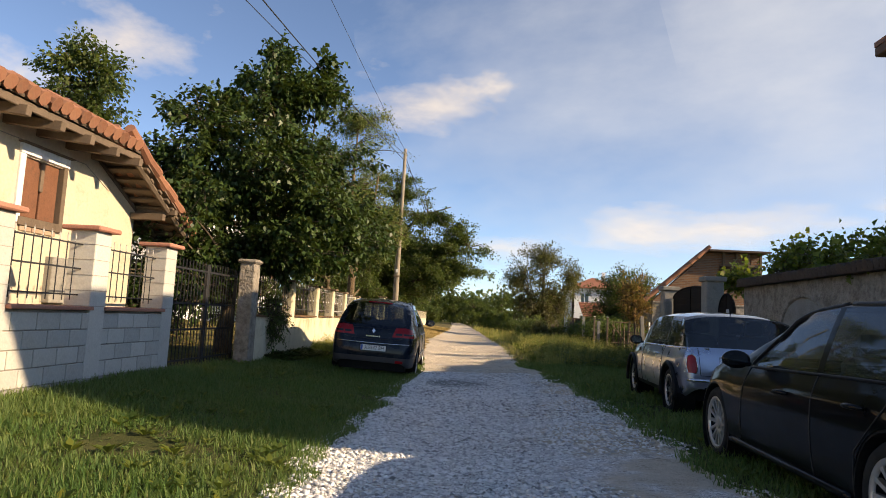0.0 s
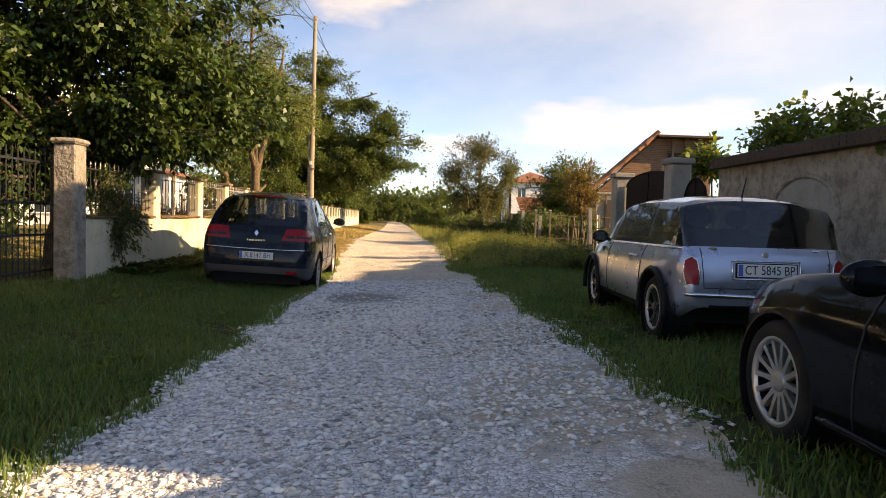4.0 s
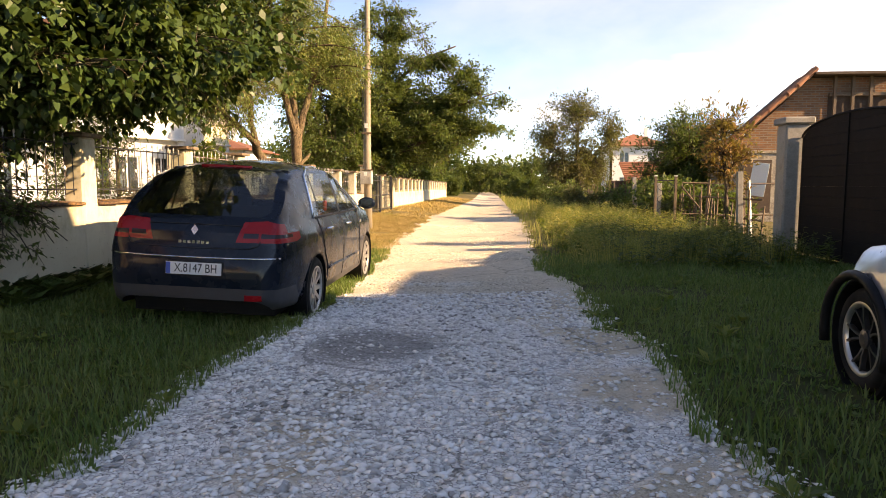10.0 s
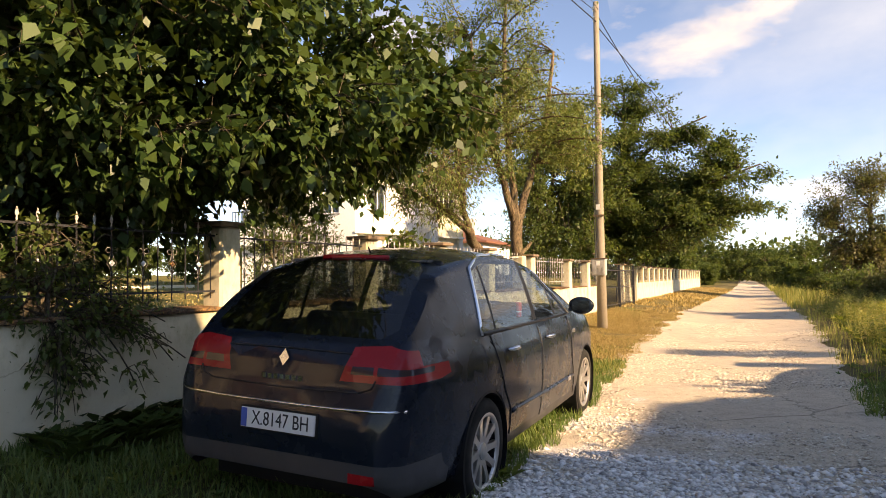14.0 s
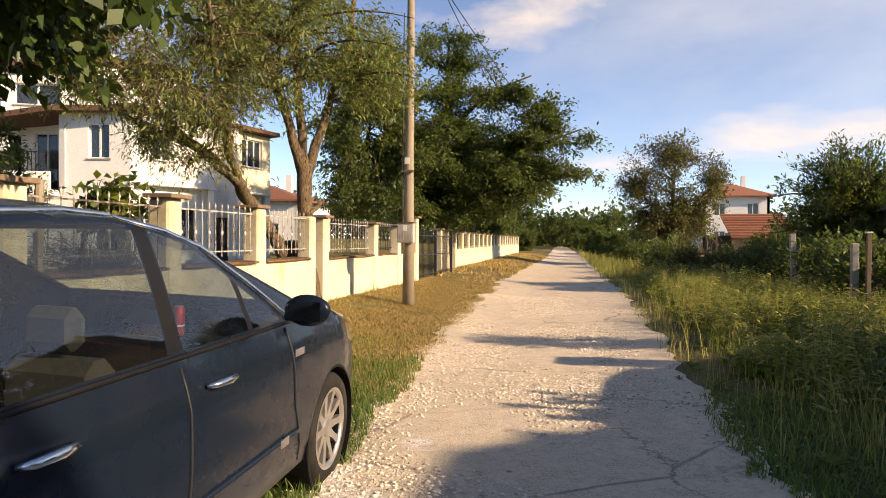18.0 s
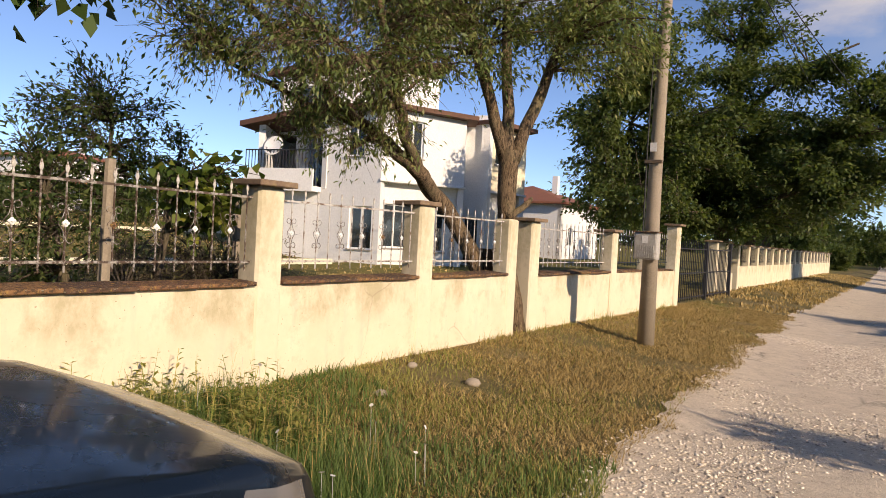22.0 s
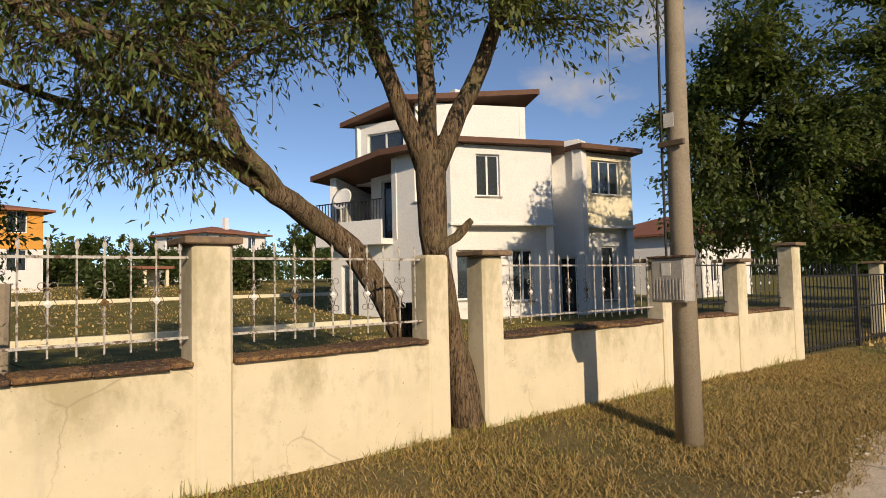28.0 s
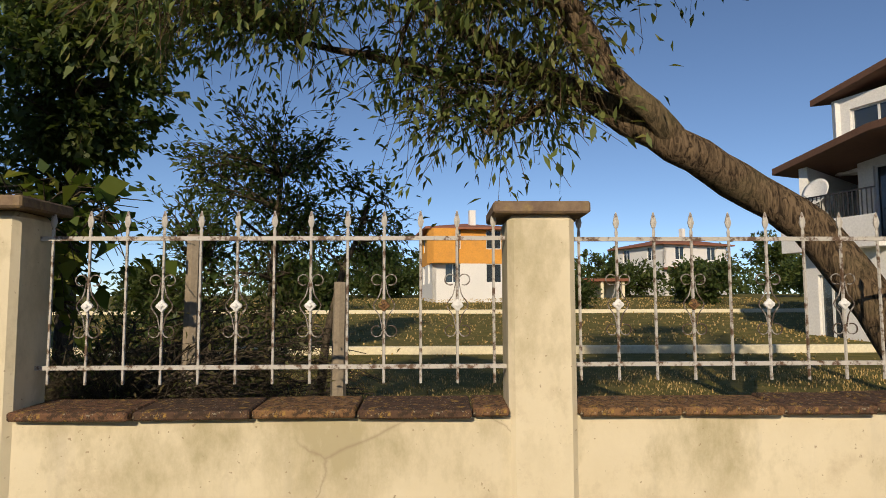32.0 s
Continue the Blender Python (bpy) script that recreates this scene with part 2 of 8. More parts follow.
def leaf(name, cols, rough=0.5, trans=0.5):
    """Leaves: colour from leaf to leaf, light that shines through."""
    k = Nodes(name)
    g = k.n("ShaderNodeNewGeometry")
    c = k.ramp(g.outputs["Random Per Island"], [(i / max(1, len(cols) - 1), x) for i, x in enumerate(cols)])
    c = k.mix(k.ramp(k.noise(0.7, 3.0), [(0.35, (0, 0, 0)), (0.7, (0.5, 0.5, 0.5))]), c, cols[-1])
    k.done(c, rough, spec=0.25)
    t = k.n("ShaderNodeBsdfTranslucent")
    k.put(t.inputs[0], k.mix(0.5, c, (0.25, 0.34, 0.03), "ADD"))
    ms = k.n("ShaderNodeMixShader")
    ms.inputs[0].default_value = trans * 0.6
    out = k.nt.nodes["Material Output"]
    k.nt.links.new(k.b.outputs[0], ms.inputs[1])
    k.nt.links.new(t.outputs[0], ms.inputs[2])
    k.nt.links.new(ms.outputs[0], out.inputs[0])
    return k.m


def ground_mat():
    k = Nodes("verge_soil")
    big, mid, fine = k.noise(0.35, 4.0), k.noise(2.2, 6.0, 0.65), k.noise(26.0, 5.0, 0.7)
    c = k.mix(k.ramp(big, [(0.4, (0, 0, 0)), (0.62, (1, 1, 1))]), (0.085, 0.09, 0.032), (0.22, 0.165, 0.085))
    c = k.mix(k.ramp(mid, [(0.45, (0, 0, 0)), (0.7, (0.8, 0.8, 0.8))]), c, (0.25, 0.175, 0.09))
    c = k.mix(0.5, c, k.ramp(fine, [(0.3, (0.04, 0.036, 0.018)), (0.7, (0.24, 0.2, 0.09))]))
    xyz = k.n("ShaderNodeSeparateXYZ")
    k.put(xyz.inputs[0], k.co)
    moist = k.n("ShaderNodeMapRange")
    moist.inputs["From Min"].default_value, moist.inputs["From Max"].default_value = 27.5, 24.5
    moist.inputs["To Min"].default_value, moist.inputs["To Max"].default_value = 0.0, 0.8
    k.put(moist.inputs[0], xyz.outputs[1])
    c = k.mix(moist.outputs[0], c, k.ramp(mid, [(0.35, (0.03, 0.05, 0.014)), (0.65, (0.075, 0.085, 0.03))]))
    lawn = k.n("ShaderNodeMapRange")
    lawn.inputs["From Min"].default_value, lawn.inputs["From Max"].default_value = -0.4, -1.6
    lawn.inputs["To Min"].default_value, lawn.inputs["To Max"].default_value = 0.0, 0.75
    k.put(lawn.inputs[0], xyz.outputs[0])
    c = k.mix(lawn.outputs[0], c, k.ramp(mid, [(0.35, (0.11, 0.11, 0.025)), (0.65, (0.22, 0.185, 0.055))]))
    k.bump(fine, 0.8, 0.03)
    return k.done(c, 0.95, spec=0.1)


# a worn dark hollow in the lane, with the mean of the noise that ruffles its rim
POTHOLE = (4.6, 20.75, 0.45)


def road_mat():
    """Crushed stone on the near stretch, pale packed dust beyond, worn dark hollows and cracks."""
    k = Nodes("dusty_gravel")
    jit = k.mix(0.05, k.co, k.noise(6.0), "ADD")
    v = k.n("ShaderNodeTexVoronoi")
    v2 = k.n("ShaderNodeTexVoronoi", feature="DISTANCE_TO_EDGE")
    for q in (v, v2):
        q.inputs["Scale"].default_value = 34.0
        k.put(q.inputs["Vector"], jit)
    sand = k.ramp(k.noise(30.0, 8.0, 0.75), [(0.3, (0.50, 0.41, 0.31)), (0.7, (0.80, 0.69, 0.54))])
    sand = k.mix(k.ramp(k.noise(0.5, 5.0, 0.6), [(0.35, (0, 0, 0)), (0.7, (0.6, 0.6, 0.6))]), sand, (0.64, 0.55, 0.43))
    sep = k.n("ShaderNodeSeparateColor")
    k.put(sep.inputs[0], v.outputs["Color"])
    stones = k.ramp(sep.outputs[0], [(0.0, (0.42, 0.40, 0.38)), (0.2, (0.68, 0.655, 0.62)), (0.6, (0.83, 0.80, 0.77)), (1.0, (0.94, 0.92, 0.89))])
    gaps = k.ramp(v2.outputs["Distance"], [(0.0, (1, 1, 1)), (0.055, (0, 0, 0))])
    stones = k.mix(gaps, stones, (0.06, 0.052, 0.043))
    xyz = k.n("ShaderNodeSeparateXYZ")
    k.put(xyz.inputs[0], k.co)
    along = k.n("ShaderNodeMapRange")
    along.inputs["From Min"].default_value, along.inputs["From Max"].default_value = 21.5, 26.0
    along.inputs["To Min"].default_value, along.inputs["To Max"].default_value = 0.16, -0.17
    k.put(along.inputs[0], xyz.outputs[1])
    across = k.n("ShaderNodeMapRange")
    across.inputs["From Min"].default_value, across.inputs["From Max"].default_value = 5.0, 6.3
    across.inputs["To Min"].default_value, across.inputs["To Max"].default_value = 0.0, -0.2
    k.put(across.inputs[0], xyz.outputs[0])
    sm = k.n("ShaderNodeMath")
    sm.operation = "ADD"
    k.put(sm.inputs[0], along.outputs[0])
    k.put(sm.inputs[1], across.outputs[0])
    sm2 = k.n("ShaderNodeMath", operation="ADD")
    k.put(sm2.inputs[0], sm.outputs[0])
    k.put(sm2.inputs[1], k.noise(0.8, 6.0, 0.62))
    sand = k.mix(k.ramp(k.noise(5.5, 9.0, 0.8), [(0.42, (0, 0, 0)), (0.6, (0.75, 0.75, 0.75))]), sand, k.ramp(k.noise(70.0, 3.0, 0.6), [(0.4, (0.32, 0.255, 0.185)), (0.6, (0.66, 0.57, 0.45))]))
    cover = k.ramp(sm2.outputs[0], [(0.50, (0, 0, 0)), (0.60, (1, 1, 1))])
    c = k.mix(cover, sand, stones)
    pit = k.ramp(k.noise(1.1, 8.0, 0.78), [(0.60, (0, 0, 0)), (0.70, (0.75, 0.75, 0.75))])
    c = k.mix(pit, c, (0.12, 0.102, 0.08))
    fleck = k.ramp(k.noise(9.0, 5.0, 0.7), [(0.64, (0, 0, 0)), (0.72, (0.5, 0.5, 0.5))])
    c = k.mix(fleck, c, (0.17, 0.145, 0.115))
    crumb = k.ramp(k.noise(3.4, 9.0, 0.82, stretch=(1.0, 2.2, 1.0)), [(0.585, (0, 0, 0)), (0.63, (0.85, 0.85, 0.85))])
    c = k.mix(k.mix(cover, (0.0, 0.0, 0.0), crumb), c, (0.075, 0.066, 0.056))
    cr = k.n("ShaderNodeTexVoronoi", feature="DISTANCE_TO_EDGE")
    cr.inputs["Scale"].default_value = 0.55
    k.put(cr.inputs["Vector"], k.mix(0.5, k.co, k.noise(1.6, 6.0, 0.7), "ADD"))
    crack = k.ramp(cr.outputs["Distance"], [(0.0, (0.65, 0.65, 0.65)), (0.013, (0, 0, 0))])
    crack = k.mix(k.ramp(k.noise(0.45, 3.0), [(0.46, (0, 0, 0)), (0.56, (1, 1, 1))]), (0.0, 0.0, 0.0), crack)
    c = k.mix(crack, c, (0.07, 0.058, 0.045))
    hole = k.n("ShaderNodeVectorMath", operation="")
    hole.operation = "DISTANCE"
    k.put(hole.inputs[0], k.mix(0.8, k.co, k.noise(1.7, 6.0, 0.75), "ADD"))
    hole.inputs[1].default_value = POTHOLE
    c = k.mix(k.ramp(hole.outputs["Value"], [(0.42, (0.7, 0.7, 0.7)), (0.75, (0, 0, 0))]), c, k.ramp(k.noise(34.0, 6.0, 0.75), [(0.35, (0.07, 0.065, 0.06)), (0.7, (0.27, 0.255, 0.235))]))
    h = k.mix(cover, k.noise(50.0, 4.0, 0.7), v2.outputs["Distance"])
    k.bump(h, 0.8, 0.025)
    return k.done(c, 0.93, spec=0.2)


def paint(name, col, rough=0.25, metal=0.0, coat=0.6, dust=(0.3, 0.27, 0.22), dust_amt=0.25, spec=0.5):
    k = Nodes(name)
    d = k.ramp(k.noise(3.0, 6.0, 0.65), [(0.4, (0, 0, 0)), (0.8, (dust_amt,) * 3)])
    c = k.mix(d, col, dust)
    c = k.mix(k.ramp(k.noise(60.0, 3.0), [(0.66, (0, 0, 0)), (0.8, (dust_amt * 0.6,) * 3)]), c, dust)
    k.b.inputs["Coat Weight"].default_value, k.b.inputs["Coat Roughness"].default_value = coat, 0.06
    r = k.ramp(k.noise(5.0, 4.0), [(0.3, (rough,) * 3), (0.8, (rough + 0.18,) * 3)])
    return k.done(c, r, metal, spec)


def glass(name, tint, opacity, rough=0.03):
    """A pane: a sharp reflection over a tinted see-through sheet."""
    k = Nodes(name)
    k.done(tint, 0.4, 0.0, 0.1)
    t = k.n("ShaderNodeBsdfTransparent")
    t.inputs[0].default_value = (0.72, 0.8, 0.78, 1)
    ms, m2 = k.n("ShaderNodeMixShader"), k.n("ShaderNodeMixShader")
    ms.inputs[0].default_value = opacity
    gl = k.n("ShaderNodeBsdfGlossy")
    gl.inputs["Roughness"].default_value = rough
    gl.inputs["Color"].default_value = (0.95, 0.97, 1.0, 1)
    lw = k.n("ShaderNodeLayerWeight")
    lw.inputs[0].default_value = 0.5
    k.put(m2.inputs[0], k.ramp(lw.outputs["Facing"], [(0.0, (0.05,) * 3), (0.5, (0.085,) * 3), (0.78, (0.2,) * 3), (1.0, (0.9,) * 3)]))
    k.nt.links.new(t.outputs[0], ms.inputs[1])
    k.nt.links.new(k.b.outputs[0], ms.inputs[2])
    k.nt.links.new(ms.outputs[0], m2.inputs[1])
    k.nt.links.new(gl.outputs[0], m2.inputs[2])
    k.nt.links.new(m2.outputs[0], k.nt.nodes["Material Output"].inputs[0])
    return k.m


def iron(name, base, rust, amt):
    k = Nodes(name)
    f = k.ramp(k.noise(22.0, 6.0, 0.7), [(amt, (0, 0, 0)), (amt + 0.1, (1, 1, 1))])
    c = k.mix(f, base, rust)
    k.bump(k.noise(60.0, 3.0), 0.3, 0.002)
    return k.done(c, 0.6, 0.0, 0.4)


PLASTER = plaster()
WHITE_WALL = two_tone("white_render", (0.78, 0.77, 0.74), (0.72, 0.71, 0.68), (0.55, 0.53, 0.48), 0.7, 18.0, 0.9, 0.2, stain_amt=(0.6, 0.85))
CREAM_PATCH = two_tone("cream_render", (0.70, 0.62, 0.42), (0.74, 0.68, 0.5), (0.62, 0.56, 0.42), 0.8, 18.0, 0.9, 0.2)
ORANGE_WALL = two_tone("orange_render", (0.72, 0.34, 0.07), (0.66, 0.30, 0.06), (0.55, 0.26, 0.07), 0.6, 12.0, 0.9, 0.1)
YELLOW_WALL = two_tone("aged_yellow_render", (0.62, 0.54, 0.40), (0.57, 0.49, 0.36), (0.44, 0.36, 0.25), 0.9, 22.0, 0.92, 0.4)
def lichen_tile():
    k = Nodes("lichen_tile")
    o = k.n("ShaderNodeObjectInfo")
    c = k.ramp(o.outputs["Random"], [(0.0, (0.10, 0.062, 0.045)), (0.5, (0.19, 0.10, 0.06)), (1.0, (0.27, 0.15, 0.07))])
    c = k.mix(k.ramp(k.noise(38.0, 6.0, 0.75), [(0.46, (0, 0, 0)), (0.56, (0.85, 0.85, 0.85))]), c, (0.05, 0.036, 0.026))
    c = k.mix(k.ramp(k.noise(24.0, 5.0, 0.7), [(0.56, (0, 0, 0)), (0.63, (0.8, 0.8, 0.8))]), c, (0.40, 0.25, 0.07))
    c = k.mix(k.ramp(k.noise(55.0, 3.0, 0.6), [(0.62, (0, 0, 0)), (0.68, (0.7, 0.7, 0.7))]), c, (0.40, 0.36, 0.27))
    k.bump(k.noise(45.0, 6.0, 0.7), 0.9, 0.012)
    return k.done(c, 0.93, spec=0.15)


COPING = lichen_tile()
CAP_STONE = two_tone("cap_stone", (0.15, 0.10, 0.07), (0.24, 0.17, 0.11), (0.34, 0.25, 0.10), 8.0, 40.0, 0.9, 0.6)
ROOF_TILE = two_tone("roof_tile", (0.22, 0.085, 0.055), (0.28, 0.115, 0.065), (0.18, 0.10, 0.065), 1.5, 30.0, 0.85, 0.5, vary=0.3)
OLD_TILE = two_tone("old_roof_tile", (0.25, 0.10, 0.058), (0.33, 0.155, 0.09), (0.13, 0.095, 0.07), 3.0, 30.0, 0.9, 0.5, vary=0.4)
BLOCK = two_tone("pale_block", (0.5, 0.48, 0.44), (0.56, 0.53, 0.47), (0.4, 0.36, 0.31), 2.0, 35.0, 0.92, 0.4, vary=0.25)
MORTAR = two_tone("mortar", (0.33, 0.30, 0.26), (0.38, 0.35, 0.3), (0.25, 0.22, 0.19), 4.0, 50.0, 0.95, 0.5)
CONCRETE = two_tone("grey_concrete", (0.27, 0.25, 0.22), (0.33, 0.31, 0.27), (0.18, 0.16, 0.135), 1.8, 40.0, 0.92, 0.5)
RED_SILL = two_tone("terracotta_slab", (0.42, 0.17, 0.11), (0.48, 0.22, 0.15), (0.34, 0.18, 0.13), 3.0, 40.0, 0.85, 0.3)
ADOBE = two_tone("crumbling_plaster", (0.40, 0.355, 0.29), (0.29, 0.25, 0.2), (0.16, 0.13, 0.10), 2.2, 14.0, 0.95, 1.0, 0.05, stain_amt=(0.45, 0.6))
OLD_BRICK = two_tone("old_brick", (0.34, 0.20, 0.125), (0.42, 0.29, 0.2), (0.42, 0.38, 0.31), 2.5, 40.0, 0.95, 0.6, vary=0.4)
def brickwork():
    k = Nodes("old_brickwork")
    mp = k.n("ShaderNodeMapping")
    mp.inputs["Rotation"].default_value = (radians(90), 0, 0)
    k.put(mp.inputs[0], k.co)
    b = k.n("ShaderNodeTexBrick")
    k.put(b.inputs["Vector"], k.mix(0.02, mp.outputs[0], k.noise(5.0), "ADD"))
    for nm, val in (("Color1", (0.27, 0.125, 0.06, 1)), ("Color2", (0.15, 0.075, 0.045, 1)), ("Mortar", (0.20, 0.165, 0.13, 1)), ("Scale", 1.0), ("Mortar Size", 0.012), ("Brick Width", 0.26), ("Row Height", 0.078)):
        b.inputs[nm].default_value = val
    c = k.mix(k.ramp(k.noise(2.0, 6.0, 0.7), [(0.45, (0, 0, 0)), (0.7, (0.7, 0.7, 0.7))]), b.outputs["Color"], (0.17, 0.12, 0.085))
    k.bump(k.mix(0.5, b.outputs["Fac"], k.noise(40.0, 5.0)), 0.6, 0.01)
    return k.done(c, 0.95, spec=0.15)


BRICKWORK = brickwork()
OLD_WOOD = two_tone("grey_wood", (0.12, 0.085, 0.058), (0.18, 0.13, 0.09), (0.075, 0.056, 0.042), 3.0, 50.0, 0.9, 0.6, vary=0.25)
DARK_WOOD = two_tone("dark_wood", (0.055, 0.035, 0.025), (0.075, 0.05, 0.035), (0.1, 0.08, 0.06), 3.0, 40.0, 0.8, 0.5)
SHUTTER = two_tone("brown_shutter", (0.17, 0.07, 0.035), (0.2, 0.085, 0.045), (0.1, 0.05, 0.03), 4.0, 50.0, 0.7, 0.4)
POLE_WOOD = two_tone("pole_wood", (0.25, 0.205, 0.15), (0.31, 0.26, 0.195), (0.18, 0.145, 0.10), 1.2, 60.0, 0.85, 0.5)
GATE_PAINT = two_tone("dark_gate_paint", (0.013, 0.010, 0.009), (0.017, 0.013, 0.011), (0.022, 0.018, 0.015), 2.0, 40.0, 0.75, 0.3, spec=0.1)
IRON_BLACK = iron("black_iron", (0.02, 0.02, 0.022), (0.09, 0.05, 0.03), 0.62)
IRON_SILVER = iron("silver_iron", (0.46, 0.44, 0.40), (0.11, 0.065, 0.04), 0.49)
IRON_SCROLL = iron("worn_scroll_iron", (0.30, 0.28, 0.25), (0.07, 0.045, 0.03), 0.42)
GREY_BOX = two_tone("grey_enamel", (0.38, 0.36, 0.32), (0.42, 0.4, 0.36), (0.28, 0.24, 0.2), 5.0, 50.0, 0.6, 0.2)
PAPER = two_tone("paper", (0.7, 0.69, 0.64), (0.72, 0.7, 0.66), (0.6, 0.58, 0.5), 9.0, 60.0, 0.9, 0.1)
WHITE_FRAME = two_tone("white_frame", (0.76, 0.76, 0.74), (0.72, 0.72, 0.7), (0.6, 0.6, 0.57), 3.0, 40.0, 0.5, 0.1)
SOFFIT = two_tone("brown_soffit", (0.11, 0.055, 0.035), (0.14, 0.072, 0.045), (0.075, 0.04, 0.028), 2.0, 30.0, 0.8, 0.3)
CABLE = two_tone("cable", (0.02, 0.02, 0.02), (0.03, 0.03, 0.03), (0.04, 0.04, 0.04), 5.0, 20.0, 0.7, 0.1)
DISH = two_tone("dish_paint", (0.7, 0.7, 0.68), (0.66, 0.66, 0.64), (0.5, 0.48, 0.44), 4.0, 30.0, 0.5, 0.1)
BARK_GREY = bark("ridged_bark", (0.035, 0.024, 0.016), (0.22, 0.155, 0.095))
BARK_DARK = bark("dark_bark", (0.045, 0.035, 0.026), (0.12, 0.095, 0.07))
LEAF_MULBERRY = leaf("mulberry_leaf", [(0.016, 0.036, 0.010), (0.026, 0.053, 0.014), (0.04, 0.075, 0.02), (0.06, 0.09, 0.024)], 0.42, trans=0.2)
LEAF_LOCUST = leaf("locust_leaf", [(0.06, 0.105, 0.036), (0.10, 0.155, 0.05), (0.15, 0.195, 0.062), (0.21, 0.20, 0.062)])
LEAF_ACACIA = leaf("acacia_leaf", [(0.06, 0.065, 0.03), (0.10, 0.085, 0.04), (0.14, 0.10, 0.05), (0.08, 0.085, 0.03)])
LEAF_DARK = leaf("dark_leaf", [(0.022, 0.046, 0.016), (0.04, 0.072, 0.022), (0.065, 0.10, 0.03), (0.115, 0.13, 0.04)])
LEAF_BUSH = leaf("bush_leaf", [(0.035, 0.055, 0.02), (0.055, 0.08, 0.025), (0.075, 0.09, 0.03)])
LEAF_BROWN = leaf("dry_leaf", [(0.16, 0.075, 0.03), (0.22, 0.10, 0.04), (0.27, 0.14, 0.06), (0.14, 0.10, 0.04)])
LEAF_VINE = leaf("vine_leaf", [(0.03, 0.065, 0.016), (0.05, 0.09, 0.02), (0.075, 0.12, 0.025), (0.2, 0.2, 0.03)])
GRASS_GREEN = leaf("green_grass", [(0.034, 0.085, 0.022), (0.060, 0.130, 0.032), (0.10, 0.175, 0.045), (0.18, 0.21, 0.075)], 0.6)
GRASS_DRY = leaf("dry_grass", [(0.12, 0.08, 0.028), (0.34, 0.235, 0.085), (0.60, 0.44, 0.19), (0.36, 0.25, 0.09)], 0.7, 0.12)
GRASS_WEED = leaf("tall_weed", [(0.09, 0.14, 0.028), (0.17, 0.21, 0.042), (0.31, 0.29, 0.075), (0.42, 0.34, 0.13)], 0.6)
GROUND, ROAD = ground_mat(), road_mat()
STONE = two_tone("pale_stone", (0.30, 0.25, 0.19), (0.36, 0.31, 0.24), (0.2, 0.165, 0.12), 3.0, 60.0, 0.9, 0.3)
WARM_PEBBLE = leaf("sandy_stone", [(0.2, 0.165, 0.125), (0.56, 0.48, 0.38), (0.74, 0.65, 0.53), (0.86, 0.78, 0.67)], 0.9, 0.0)
PEBBLE = leaf("road_stone", [(0.16, 0.15, 0.14), (0.66, 0.63, 0.59), (0.84, 0.81, 0.77), (0.94, 0.92, 0.89)], 0.9, 0.0)
NAVY = paint("navy_paint", (0.005, 0.010, 0.019), 0.2, 0.0, 0.34, dust_amt=0.012, spec=0.15)
BLACK_CAR = paint("black_paint", (0.002, 0.002, 0.003), 0.3, 0.0, 0.4, dust_amt=0.01, spec=0.02)
SILVER = paint("silver_paint", (0.38, 0.43, 0.53), 0.24, 0.8, 0.7, dust_amt=0.06)
GREY_TRIM = paint("grey_bumper", (0.035, 0.036, 0.042), 0.5, 0.0, 0.1, dust_amt=0.08)
ROOF_PAINT = paint("dark_roof_paint", (0.012, 0.017, 0.035), 0.15, 0.0, 1.0, dust_amt=0.02, spec=0.5)
DARK_ALLOY = paint("dark_alloy", (0.10, 0.10, 0.105), 0.3, 0.8, 0.3, dust_amt=0.1)
GLOSS_BLACK = paint("gloss_black", (0.004, 0.0045, 0.007), 0.2, 0.0, 0.15, dust_amt=0.01, spec=0.2)
BLACK_TRIM = paint("black_plastic", (0.006, 0.006, 0.007), 0.45, 0.0, 0.0, dust_amt=0.02, spec=0.2)
RUBBER = paint("tyre_rubber", (0.011, 0.011, 0.011), 0.85, 0.0, 0.0, dust_amt=0.12, spec=0.2)
ALLOY = paint("alloy", (0.55, 0.54, 0.52), 0.3, 0.9, 0.2, dust_amt=0.3)
CHROME = paint("chrome", (0.7, 0.7, 0.7), 0.12, 1.0, 0.0, dust_amt=0.05)
RED_LENS = paint("red_lens", (0.34, 0.012, 0.016), 0.2, 0.0, 0.35, dust_amt=0.01, spec=0.15)
SMOKE_LENS = paint("smoked_lens", (0.03, 0.018, 0.022), 0.15, 0.0, 0.4, dust_amt=0.01, spec=0.2)
CLEAR_LENS = paint("clear_lens", (0.13, 0.13, 0.135), 0.15, 0.0, 0.9, dust_amt=0.06)
PLATE_WHITE = paint("plate_white", (0.72, 0.72, 0.7), 0.4, 0.0, 0.2, dust_amt=0.15)
PLATE_BLUE = paint("plate_blue", (0.03, 0.10, 0.42), 0.4, 0.0, 0.2, dust_amt=0.1)
INK = paint("ink", (0.01, 0.01, 0.012), 0.5, 0.0, 0.0, dust_amt=0.05)
SEAT = two_tone("seat_cloth", (0.10, 0.095, 0.085), (0.13, 0.12, 0.11), (0.08, 0.075, 0.07), 4.0, 60.0, 0.9, 0.2)
CAR_GLASS = glass("car_glass", (0.003, 0.004, 0.005), 0.4, 0.0)
TINT_GLASS = glass("privacy_glass", (0.002, 0.003, 0.004), 0.78, 0.0)
DARK_GLASS = glass("tinted_glass", (0.002, 0.0025, 0.003), 0.6, 0.0)
PANE = glass("house_pane", (0.03, 0.04, 0.05), 0.72, 0.05)
CAN_RED = paint("red_can", (0.55, 0.03, 0.025), 0.35, 0.3, 0.4, dust_amt=0.05)

# ---- ground and road ----


